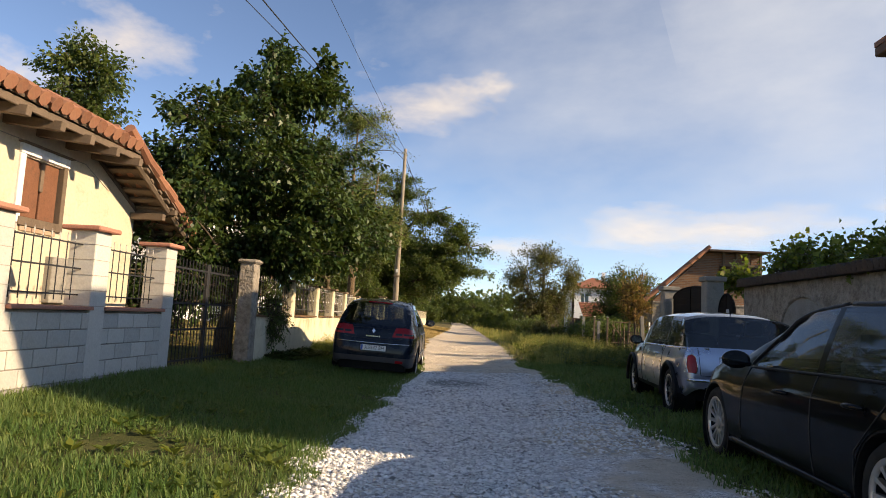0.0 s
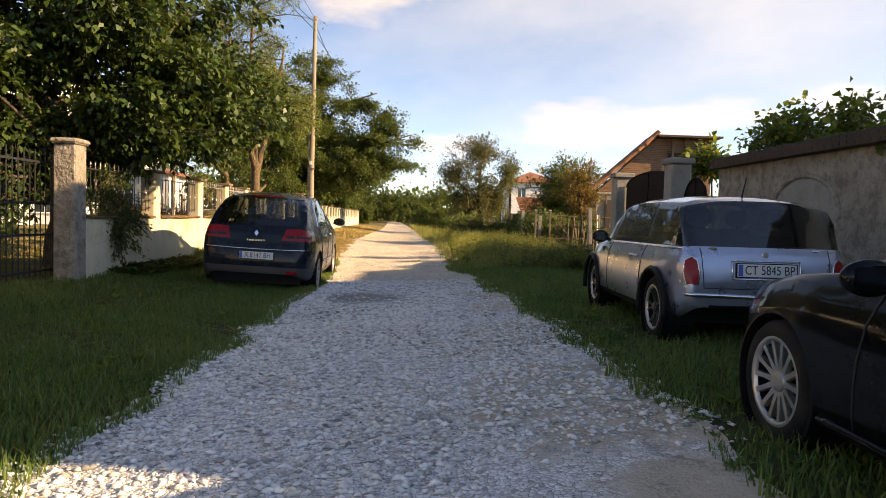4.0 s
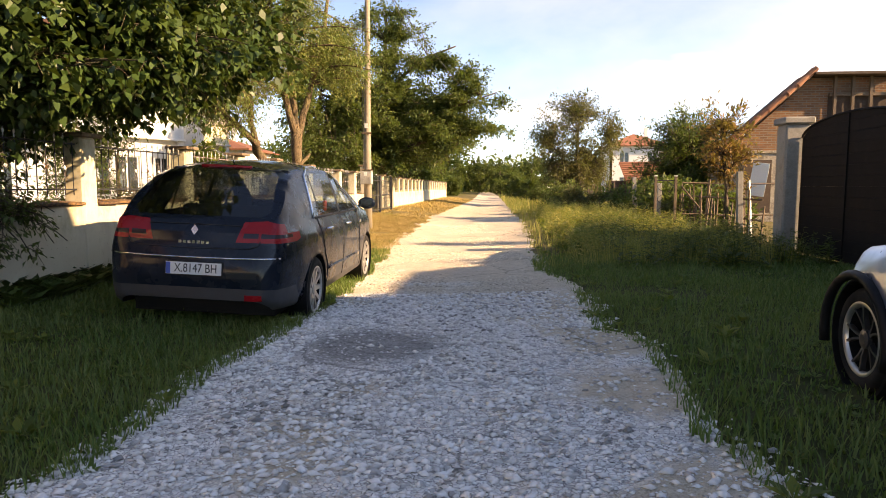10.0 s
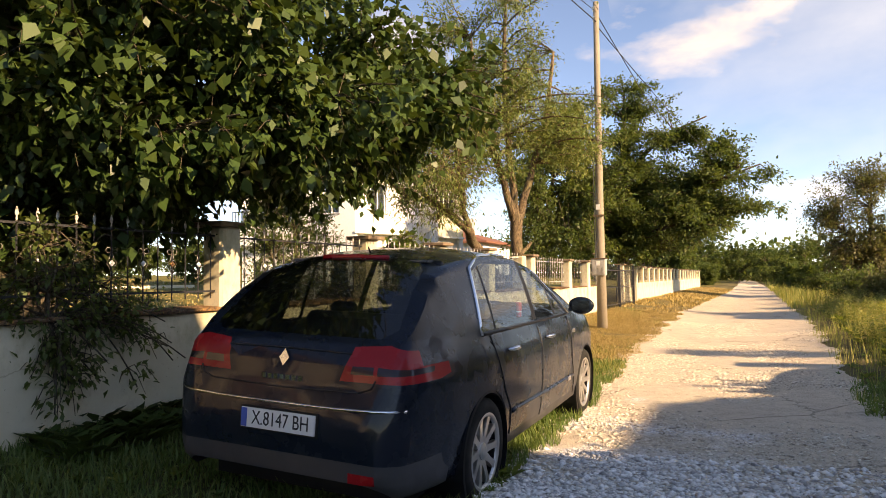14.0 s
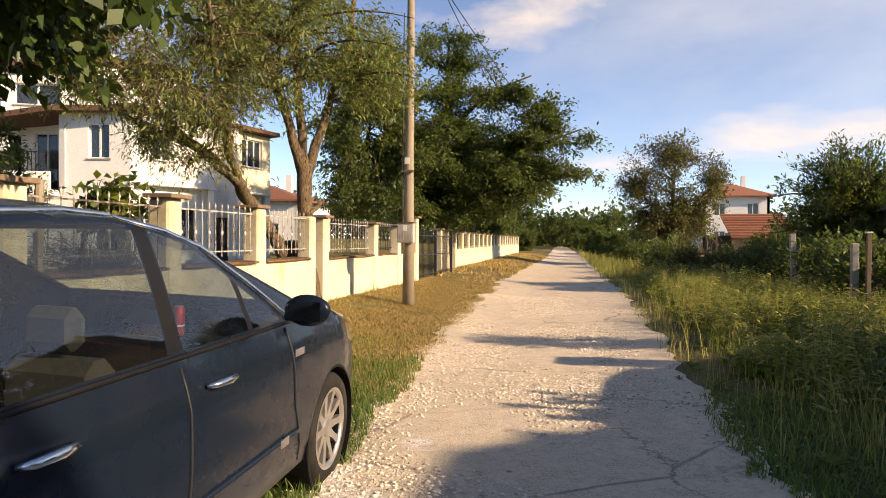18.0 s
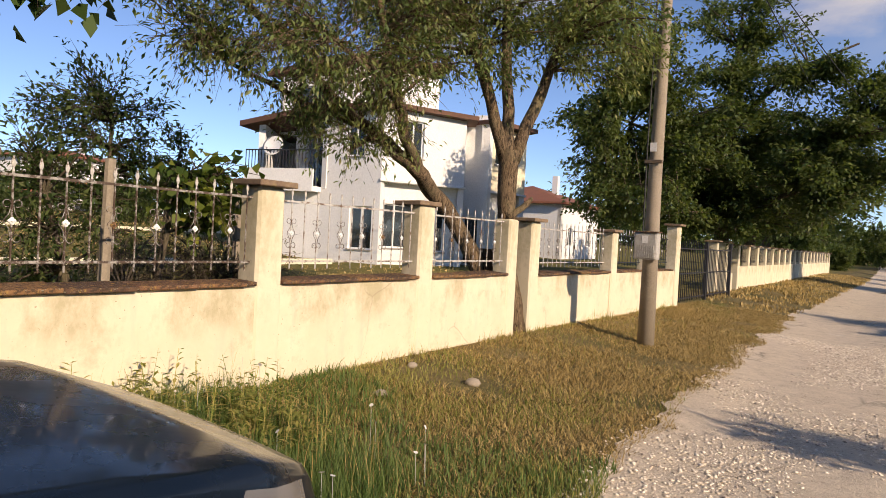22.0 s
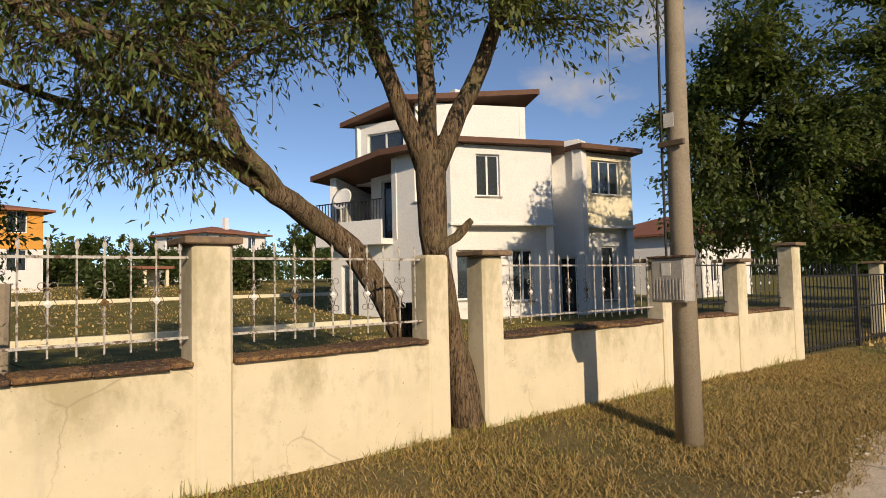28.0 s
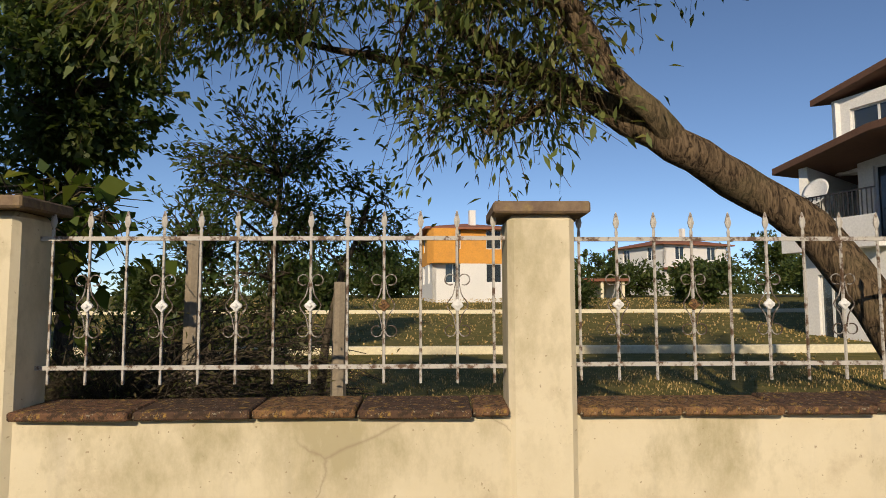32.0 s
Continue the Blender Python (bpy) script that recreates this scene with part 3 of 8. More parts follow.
def grid_sheet(name, xs_of, ys, lift, material, label=""):
    rows = [[(x, y, gz(x, y) + lift) for x in xs_of(y)] for y in ys]
    n = len(rows[0])
    v = [p for r in rows for p in r]
    f = [(j * n + i, j * n + i + 1, (j + 1) * n + i + 1, (j + 1) * n + i) for j in range(len(ys) - 1) for i in range(n - 1)]
    return arrays(name, v, f, material, None, label, True)


GYS = [-900, -300, -60, -10] + [0 + 0.5 * i for i in range(120)] + [60 + 2 * i for i in range(40)] + [145, 180, 260, 500, 1500]
GXS = [-1500, -400, -120, -60, -30, -15, -8, -4, -2, -1] + [-0.6 + 0.3 * i for i in range(40)] + [12, 15, 20, 30, 60, 120, 400, 1500]
tagged(grid_sheet("ground", lambda y: GXS, GYS, 0.0, GROUND), "trodden earth and sparse grass of the verges", "ground", kind="structure")
RYS = [-20 + 1.0 * i for i in range(25)] + [5 + 0.15 * i for i in range(300)] + [50 + 1.0 * i for i in range(110)]


def road_xs(y):
    a, b = road_edge(y, -1), road_edge(y, 1)
    return [a + (b - a) * i / 24 for i in range(25)]


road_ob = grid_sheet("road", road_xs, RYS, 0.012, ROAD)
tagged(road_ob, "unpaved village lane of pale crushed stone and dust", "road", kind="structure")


def stones(name, n, y0, y1, size, seed, material, power=1.0):
    """Loose crushed stone on the lane, thicker towards its worn edges."""
    rng = np.random.default_rng(seed)
    base = np.array([(1, 0, 0), (-1, 0, 0), (0, 1, 0), (0, -1, 0), (0, 0, 1), (0, 0, -0.6)], dtype=np.float32)
    fc = np.array([(0, 2, 4), (2, 1, 4), (1, 3, 4), (3, 0, 4), (2, 0, 5), (1, 2, 5), (3, 1, 5), (0, 3, 5)])
    vs, fs = [], []
    k = 0
    while k < n:
        y = y0 + (y1 - y0) * rng.random() ** power
        a, b = road_edge(y, -1), road_edge(y, 1)
        x = a - 0.1 + (b - a + 0.2) * rng.random()
        lack = 0.5 * max(0.0, min(1.0, (y - 21.5) / 4.5)) + 0.5 * max(0.0, min(1.0, (x - 5.0) / 1.3))
        if noise.noise(Vector((x * 0.9, y * 0.5, 3))) < lack - 0.25 - 0.5 * rng.random():
            continue
        if math.hypot((x - 4.25) / 0.6, (y - 20.4) / 0.85) < 1 and rng.random() < 0.85 or (x > 5.6 and 18.3 < y < 20.9 and rng.random() < 0.7):
            continue
        s = size * (0.5 + rng.random() ** 3 * 1.6)
        m = base * s * np.array([1, 0.7, 0.42]) * (0.7 + 0.6 * rng.random((6, 1)))
        t = rng.random() * 6.28
        c, q = math.cos(t), math.sin(t)
        m = np.stack([m[:, 0] * c - m[:, 1] * q + x, m[:, 0] * q + m[:, 1] * c + y, m[:, 2] + gz(x, y) + 0.012 + s * 0.15], 1)
        vs.append(m)
        fs.append(fc + 6 * k)
        k += 1
    return arrays(name, np.concatenate(vs), np.concatenate(fs), material)


for nm, cnt, ya, yb, sz, sd, mt in (("gravel_stones", 46000, 8.0, 23.0, 0.020, 1, PEBBLE), ("gravel_stones", 26000, 22.0, 38.0, 0.013, 2, WARM_PEBBLE)):
    tagged(stones(nm, cnt, ya, yb, sz, sd, mt), "loose pale crushed stones on the lane", "gravel", kind="stuff")

# ---- plastered garden wall with iron panels ----
WALL1_X = lambda y: 0.028 * (30.0 - y)


def garden_wall(name, y0, y1, xf0, xf1, z0, z1, label, material=None):
    """A plastered wall between two points of the street line."""
    bm = bmesh.new()
    n = max(2, int((y1 - y0) / 0.25))
    th = 0.2
    rows = []
    for i in range(n + 1):
        y = y0 + (y1 - y0) * i / n
        x = xf0 + (xf1 - xf0) * i / n
        w = wob(x, y, 2.0, 0.006)
        rows.append([bm.verts.new(p) for p in ((x + w, y, z0), (x - w, y, z1), (x - th, y, z1), (x - th, y, z0))])
    for a, b in zip(rows, rows[1:]):
        for k in range(4):
            bm.faces.new((a[k], a[(k + 1) % 4], b[(k + 1) % 4], b[k]))
    bm.faces.new(rows[0])
    bm.faces.new(rows[-1][::-1])
    ob = part(name, bm, material or PLASTER)
    return tagged(ob, label, "wall", kind="structure")


def coping(wall, y0, y1, x0, x1, z, seed=1):
    """Terracotta coping tiles laid along a wall, each a little askew."""
    rng = random.Random(seed)
    y = y0
    while y < y1 - 0.04:
        ln = min(0.38 + rng.random() * 0.12, y1 - y)
        u = (y - y0) / max(0.01, y1 - y0)
        x = x0 + (x1 - x0) * u
        bm = box(-0.26, 0.045, 0.004, ln - 0.004, 0, 0.035, 0.007)
        ob = part("coping_tile", bm, COPING, wall)
        ob.matrix_basis = pose(x, y, z + rng.uniform(0, 0.008), rng.uniform(-0.8, 0.8), rng.uniform(1.0, 3.5), rng.uniform(-1.2, 1.2))
        y += ln


def pillar(x, y, z0, top, cap=True, w=0.27, d=0.26, lab="cream plastered gate pillar with a stone cap", capw=0.4):
    p = thing("wall_pillar", x, y, z0, lab, "pillar", "pillars of the garden wall")
    h = top - z0
    sh = h - (0.05 if cap else 0)
    bm = box(-d + 0.02, 0.02, -w / 2, w / 2, -0.1, sh, 0.025)
    part("shaft", bm, PLASTER, p)
    if cap:
        o = (capw - w) / 2
        bm = bmesh.new()
        add_prism(bm, [(-d - o + 0.02, -capw / 2), (0.02 + o, -capw / 2), (0.02 + o, capw / 2), (-d - o + 0.02, capw / 2)], sh, sh + 0.05)
        bmesh.ops.bevel(bm, geom=list(bm.edges), offset=0.008, segments=1, affect="EDGES")
        cp = part("cap", bm, CAP_STONE, p, "weathered brown stone cap")
        cp.rotation_euler = (0, radians(random.Random(int(y * 10)).uniform(-1.5, 1.5)), 0)
    return p


def circle_pts(cx, cz, r, a0, a1, n):
    return [(0, cx + r * math.cos(radians(a0 + (a1 - a0) * i / n)), cz + r * math.sin(radians(a0 + (a1 - a0) * i / n))) for i in range(n + 1)]


def finial_mesh():
    bm = lathe([(0.007, 0), (0.008, 0.03), (0.005, 0.045), (0.010, 0.052), (0.0155, 0.072), (0.011, 0.092), (0.003, 0.118)], 6)
    for v in bm.verts:
        v.co.x *= 0.55
    me = bpy.data.meshes.new("finial")
    bm.to_mesh(me)
    bm.free()
    me.materials.append(IRON_SILVER)
    return me


def scroll_mesh():
    """The lyre-shaped scroll round the middle of a bar."""
    bm = bmesh.new()
    for s in (1, -1):
        pts = []
        for i in range(17):
            u = i / 16
            z = -0.10 + 0.2 * u
            y = 0.007 + 0.038 * math.sin(math.pi * u) ** 2 * (0.75 + 0.25 * math.cos(4 * math.pi * (u - 0.5)))
            pts.append((0, s * y, z))
        add_tube(bm, pts, 0.003, 4)
        for e in (1, -1):
            add_tube(bm, [(0, s * (0.030 + 0.023 * math.cos(a)), e * (0.108 + 0.023 * math.sin(a))) for a in [math.pi + e * s * 0 - 5.2 * k / 12 for k in range(13)]], 0.003, 4)
    me = bpy.data.meshes.new("scroll")
    bm.to_mesh(me)
    bm.free()
    me.materials.append(IRON_SCROLL)
    return me


def rosette_mesh(material):
    """A scalloped flower boss."""
    bm = bmesh.new()
    rings = []
    for r, h in ((0.010, 0.0), (0.023, 0.004), (0.021, 0.012), (0.010, 0.015), (0.007, 0.02), (0.002, 0.022)):
        rings.append([bm.verts.new((h, r * (1 + 0.16 * math.cos(4 * a)) * math.cos(a), r * (1 + 0.16 * math.cos(4 * a)) * math.sin(a))) for a in [2 * math.pi * k / 16 for k in range(16)]])
    for p, q in zip(rings, rings[1:]):
        for k in range(16):
            bm.faces.new((p[k], p[(k + 1) % 16], q[(k + 1) % 16], q[k]))
    bm.faces.new(rings[-1])
    me = bpy.data.meshes.new("rosette")
    bm.to_mesh(me)
    bm.free()
    me.materials.append(material)
    return me


FINIAL, SCROLL = finial_mesh(), scroll_mesh()
ROSETTE = rosette_mesh(WHITE_FRAME)
ROSETTE_RUST = rosette_mesh(COPING)


def iron_panel(y0, y1, x, zlo, zhi, bars, label, deco=True, start=1, mat_bar=None):
    """A fence panel: two rails, upright bars with spear tips, scrolls on every second bar."""
    p = thing("fence_panel", x, y0, 0, label, "fence", "iron panels of the garden wall")
    m = mat_bar or IRON_SILVER
    L = y1 - y0
    for z in (zlo, zhi):
        part("rail", box(-0.008, 0.008, 0, L, z - 0.009, z + 0.009), m, p)
    for i, by in enumerate(bars):
        b = by - y0
        bm = tube([(0, b, zlo - 0.07), (0, b, zhi + 0.02)], 0.0068, 5)
        part("bar", bm, m, p)
        f = share("finial", FINIAL, p, Matrix.Translation((0, b, zhi + 0.0)))
        if deco and i % 2 == start:
            zc = (zlo + zhi) / 2 - 0.015
            share("scroll", SCROLL, p, Matrix.Translation((0.004, b, zc)))
            share("rosette", ROSETTE if (i * 7 + int(y0)) % 5 else ROSETTE_RUST, p, Matrix.Translation((0, b, zc)))
    return p


# the wall south of the tree
W1 = [(19.8, 22.62), (22.62, 25.3), (25.3, 27.57), (27.57, 29.81), (29.81, 31.84)]
wall_a = garden_wall("wall_street", 19.86, 31.9, WALL1_X(19.86), WALL1_X(31.9), 0.0, 1.155, "low cream plastered garden wall, stained and flaking")
for i, (a, b) in enumerate(W1):
    coping(wall_a, a + 0.14, b - 0.14, WALL1_X(a), WALL1_X(b), 1.157, 3 + i)
    n = int(round((b - a - 0.3) / 0.152))
    bars = [a + 0.19 + (b - a - 0.38) * k / (n - 1) for k in range(n)] if n > 2 else []
    iron_panel(a + 0.1, b - 0.1, WALL1_X((a + b) / 2) - 0.11, 1.35, 1.89, bars, "wrought iron fence panel, flaking silver paint, spear tips and scrolls" if i > 1 else "dark rusty iron fence panel with spear tips and scrolls", True, start=1, mat_bar=IRON_SILVER if i > 2 else IRON_SCROLL if i == 2 else IRON_BLACK)
for y, top, cap in ((22.62, 2.03, True), (25.3, 2.03, True), (27.57, 2.04, True), (29.81, 2.03, True), (31.84, 1.93, False)):
    pillar(WALL1_X(y), y, 0.2, top, cap, w=0.28 if y < 31 else 0.25)
# the wall north of the tree
wall_b = garden_wall("wall_street_2", 32.45, 39.2, -0.11, -0.02, 0.0, 1.13, "low cream plastered garden wall with cracked render")
W2 = [(32.55, 35.55), (35.55, 37.45), (37.45, 39.2)]
for i, (a, b) in enumerate(W2):
    coping(wall_b, a + 0.14, b - 0.14, -0.1, -0.06, 1.132, 30 + i)
    n = int(round((b - a - 0.3) / 0.15))
    iron_panel(a + 0.1, b - 0.1, -0.2, 1.32, 1.84, [a + 0.2 + (b - a - 0.4) * k / (n - 1) for k in range(n)], "wrought iron fence panel with scrolls, dull and rusty", True, mat_bar=IRON_SILVER if i == 0 else IRON_BLACK)
for y, top, w in ((32.55, 1.98, 0.27), (35.55, 1.93, 0.25), (37.45, 1.93, 0.25), (39.25, 2.2, 0.28)):
    pillar(-0.09 + 0.012 * (y - 32), y, 0.25, top, True, w=w)
tagged(part("wall_street_gap", box(-0.62, -0.55, 31.9, 32.5, 0.2, 1.5, 0.01), DARK_WOOD), "dark board closing the gap behind the tree", "board", kind="structure")
# iron gate after it
gate_n = thing("yard_gate", -0.1, 39.45, 0.3, "dark rusty iron double gate between pillars", "gate")
for k in range(34):
    y = 0.08 + k * 0.155
    if y < 5.3:
        part("bar", tube([(0, y, 0.08), (0, y, 1.45 + 0.12 * math.sin(y * 1.2))], 0.011, 4), IRON_BLACK, gate_n)
for z in (0.15, 0.75, 1.35):
    part("rail", box(-0.012, 0.012, 0.02, 5.3, z - 0.015, z + 0.015), IRON_BLACK, gate_n)
for y in (0.0, 2.65, 5.3):
    part("post", box(-0.04, 0.04, y - 0.04, y + 0.04, -0.1, 1.55, 0.006), IRON_BLACK, gate_n)
# the long wall beyond
far_x = lambda y: -0.55 - 0.022 * (y - 44.0)
wall_c = garden_wall("wall_street_3", 48.4, 84.0, far_x(48.4), far_x(84), 0.0, 1.12, "long cream plastered street wall under trees")
for y in (45.2, 46.6):
    pillar(far_x(y), y, 0.2, 1.95, True, w=0.22)
wall_d = garden_wall("wall_street_4", 46.6, 47.6, far_x(46), far_x(47.6), 0.0, 0.9, "short stub of cream wall")
y = 48.5
while y < 84:
    pillar(far_x(y), y, 0.2, 1.9, True, w=0.22, lab="slim cream pillar of the far wall")
    if y < 82:
        bars = [y + 0.22 + 0.165 * k for k in range(9)]
        iron_panel(y + 0.1, y + 1.8, far_x(y) - 0.1, 1.3, 1.78, bars, "dark iron panel of the far wall", False, mat_bar=IRON_BLACK)
    y += 1.85
# utility pole
pole = thing("utility_pole", 1.25, 33.68, 0.1, "weathered wooden utility pole with a steel meter box", "pole", rz=0)
part("shaft", turned(tube([(0, 0, -0.3), (0.0, 0, 2.5), (0.02, 0.01, 5), (0.04, 0.02, 8.1)], [0.128, 0.1, 0.08, 0.066], 14), Matrix()), POLE_WOOD, pole, smooth=True)
mb = part("meter_box", turned(box(-0.17, 0.17, -0.26, -0.10, 1.36, 1.76, 0.012), pose(0, 0, 0, 0, 0, 0)), GREY_BOX, pole, "grey steel meter box with a paper notice")
part("door", box(-0.15, 0.15, -0.268, -0.258, 1.38, 1.735, 0.004), GREY_BOX, mb)
part("lid", box(-0.19, 0.19, -0.285, -0.09, 1.755, 1.775, 0.004), COPING, mb)
part("notice", box(-0.05, 0.04, -0.272, -0.269, 1.6, 1.71), PAPER, mb)
for k in range(9):
    part("slat", box(-0.14 + k * 0.032, -0.128 + k * 0.032, -0.274, -0.268, 1.385, 1.57), GREY_BOX, mb)
part("conduit", tube([(-0.10, -0.1, 1.75), (-0.11, -0.09, 3.0), (-0.09, -0.07, 6.0)], 0.012, 6), CABLE, pole)
part("bracket", box(-0.13, 0.13, -0.13, -0.09, 2.78, 2.83, 0.005), OLD_WOOD, pole)
part("tag", box(-0.05, 0.05, -0.145, -0.14, 2.95, 3.08), PAPER, pole)
for z in (7.6, 7.85):
    part("insulator", lathe([(0.02, z), (0.05, z + 0.03), (0.035, z + 0.09), (0.05, z + 0.12), (0.01, z + 0.16)], 10), WHITE_FRAME, pole)


def sag(a, b, s, n=24):
    a, b = Vector(a), Vector(b)
    return [a.lerp(b, i / n) - Vector((0, 0, s * 4 * (i / n) * (1 - i / n))) for i in range(n + 1)]


for a, b, s, r in (((1.3, 33.7, 7.95), (-3.2, -12.0, 7.6), 0.7, 0.009), ((1.3, 33.7, 7.7), (-1.2, -14.0, 7.2), 0.8, 0.013), ((1.35, 33.7, 8.0), (1.4, -14.0, 8.0), 0.5, 0.006), ((1.3, 33.7, 7.9), (1.6, 78.0, 6.5), 0.6, 0.012), ((1.3, 33.7, 7.6), (3.0, 47.5, 6.1), 0.1, 0.012)):
    c = part("overhead_cable", tube(sag(a, b, s), r, 5), CABLE)
    tagged(c, "black overhead cable strung from the utility pole", "cable", "overhead cables")

# ---- pale block wall and gate of the old house ----
bw = tagged(part("wall_block", box(-0.46, -0.15, 9.0, 17.15, 0.0, 1.2, 0.01), MORTAR), "wall of pale concrete blocks on a footing", "wall", kind="structure")
bme = bpy.data.meshes.new("block")
bm_ = box(-0.012, 0.012, -0.194, 0.194, -0.094, 0.094, 0.006)
bm_.to_mesh(bme)
bm_.free()
bme.materials.append(BLOCK)
for r in range(4):
    for c in range(21):
        yb = 17.0 - c * 0.4 - (0.2 if r % 2 else 0) - 0.15
        if yb > 9.3:
            share("block", bme, bw, Matrix.Translation((-0.144, yb, 0.52 + r * 0.2 - 0.05)))
part("footing", box(-0.5, -0.11, 9.0, 17.2, 0.0, 0.37, 0.02), CONCRETE, bw)
for a, b in ((9.2, 11.2), (11.55, 13.2), (13.55, 15.0), (15.3, 16.85)):
    part("slab", box(-0.5, -0.08, a, b, 1.2, 1.245, 0.008), RED_SILL, bw)
    pn = iron_panel(a, b, -0.3, 1.38, 2.0, [a + 0.08 + 0.15 * k for k in range(int((b - a - 0.1) / 0.15) + 1)], "black iron fence panel with spear tips", False, mat_bar=IRON_BLACK)
    part("rail", box(-0.008, 0.008, 0, b - a, 1.69, 1.71), IRON_BLACK, pn)
for y in (11.35, 13.38, 15.15, 17.0):
    p = thing("block_pillar", -0.3, y, 0.3, "pale block pillar with a brick-red cap slab", "pillar", "block pillars")
    part("shaft", box(-0.17, 0.17, -0.17, 0.17, 0.0, 1.88, 0.01), BLOCK, p)
    part("cap", box(-0.25, 0.25, -0.25, 0.25, 1.88, 1.94, 0.015), RED_SILL, p, "terracotta cap slab")
    for z in (0.95, 1.14, 1.33, 1.52, 1.71):
        part("joint", box(-0.174, 0.174, -0.174, 0.174, z - 0.004, z + 0.004), MORTAR, p)
gp = thing("gate_post", 0.29, 19.70, 0.2, "grey plastered gate post with a rounded cap", "pillar")
part("shaft", box(-0.3, 0.0, -0.15, 0.17, -0.1, 1.98, 0.02), ADOBE, gp)
part("cap", box(-0.34, 0.04, -0.19, 0.21, 1.98, 2.06, 0.03), ADOBE, gp)
for leafy, y0 in (("near", 17.22), ("far", 18.62)):
    g = thing("iron_gate_leaf", -0.22, y0, 0.3, "black iron gate leaf of upright bars, standing shut", "gate", "leaves of the old gate")
    for y in (0.02, 1.36):
        part("stile", box(-0.02, 0.02, y - 0.025, y + 0.025, 0.02, 1.75, 0.004), IRON_BLACK, g)
    for z in (0.12, 0.62, 1.05, 1.62):
        part("rail", box(-0.012, 0.012, 0.0, 1.38, z - 0.016, z + 0.016), IRON_BLACK, g)
    for k in range(10):
        part("bar", tube([(0, 0.12 + 0.127 * k, 0.05), (0, 0.12 + 0.127 * k, 1.78)], 0.009, 4), IRON_BLACK, g)

# ---- old wall, gates and fence across the lane ----
RW = 10.55
wall_r = tagged(part("wall_old", box(RW, RW + 0.35, -5.0, 22.3, 0.0, 2.36, 0.02), ADOBE), "crumbling old yard wall with bricked-up arches", "wall", kind="structure")
rng = random.Random(4)
brk = bpy.data.meshes.new("brick")
bm_ = box(-0.015, 0.02, -0.12, 0.12, -0.032, 0.032, 0.006)

bm_.to_mesh(brk)
bm_.free()
brk.materials.append(OLD_BRICK)
for yc in (15.0, 19.6, 10.6):
    part("arch_moulding", tube([(RW - 0.004, yc - 0.85 * math.cos(math.pi * k / 20), 1.45 + 0.62 * math.sin(math.pi * k / 20)) for k in range(21)], 0.035, 6), ADOBE, wall_r, "worn plaster arch moulding", True)
    part("arch_recess", turned(prism([(-0.8 * math.cos(math.pi * k / 16), 0.57 * math.sin(math.pi * k / 16)) for k in range(17)], -0.004, 0.004), Matrix.Translation((RW, yc, 1.45)) @ Matrix(((0, 0, 1, 0), (1, 0, 0, 0), (0, 1, 0, 0), (0, 0, 0, 1)))), CONCRETE, wall_r)
n_brick = 0
for r in range(17):
    for c in range(42):
        yb, zb = 12.2 + c * 0.25 + (0.125 if r % 2 else 0), 0.35 + r * 0.074
        bare = noise.noise(Vector((yb * 0.55, zb * 1.1, 9.0))) + 0.35 * noise.noise(Vector((yb * 2.3, zb * 3.1, 4.0)))
        if bare > 0.02 - 0.25 * (1.1 - zb) and yb < 22.1 and n_brick < 300:
            share("brick", brk, wall_r, pose(RW - 0.002 + rng.uniform(-0.006, 0.004), yb, zb, rng.uniform(-1.5, 1.5)))
            n_brick += 1
lean = thing("lean_to_roof", RW, 0, 2.36, "low roof edge of old tiles on dark boards along the wall", "roof")
part("board", box(-0.18, 0.5, -5.0, 22.3, 0.0, 0.05), DARK_WOOD, lean)
til = bpy.data.meshes.new("tile")
bm_ = add_tube(bmesh.new(), [(-0.25, 0, 0.0), (0.3, 0, 0.10)], [0.085, 0.07], 8)
bm_.to_mesh(til)
bm_.free()
til.materials.append(DARK_WOOD)
for k in range(110):
    share("tile", til, lean, pose(0.05, 6.2 + k * 0.146, 0.085, 0, rng.uniform(-3, 3), rng.uniform(-3, 3)))
part("plank", box(-0.1, 0.0, 9.0, 16.6, 0.2, 0.26), OLD_WOOD, lean)
for y, w, top in ((27.45, 0.42, 2.62), (23.75, 0.42, 2.68)):
    p = thing("rough_gate_pillar", 10.35, y, 0.2, "rough grey concrete gate pillar with a flat cap", "pillar", "rough gate pillars")
    part("shaft", box(-0.2, 0.22, -w / 2, w / 2, -0.1, top - 0.32, 0.03), CONCRETE, p)
    part("cap", box(-0.25, 0.27, -w / 2 - 0.05, w / 2 + 0.05, top - 0.32, top - 0.2, 0.02), CONCRETE, p)


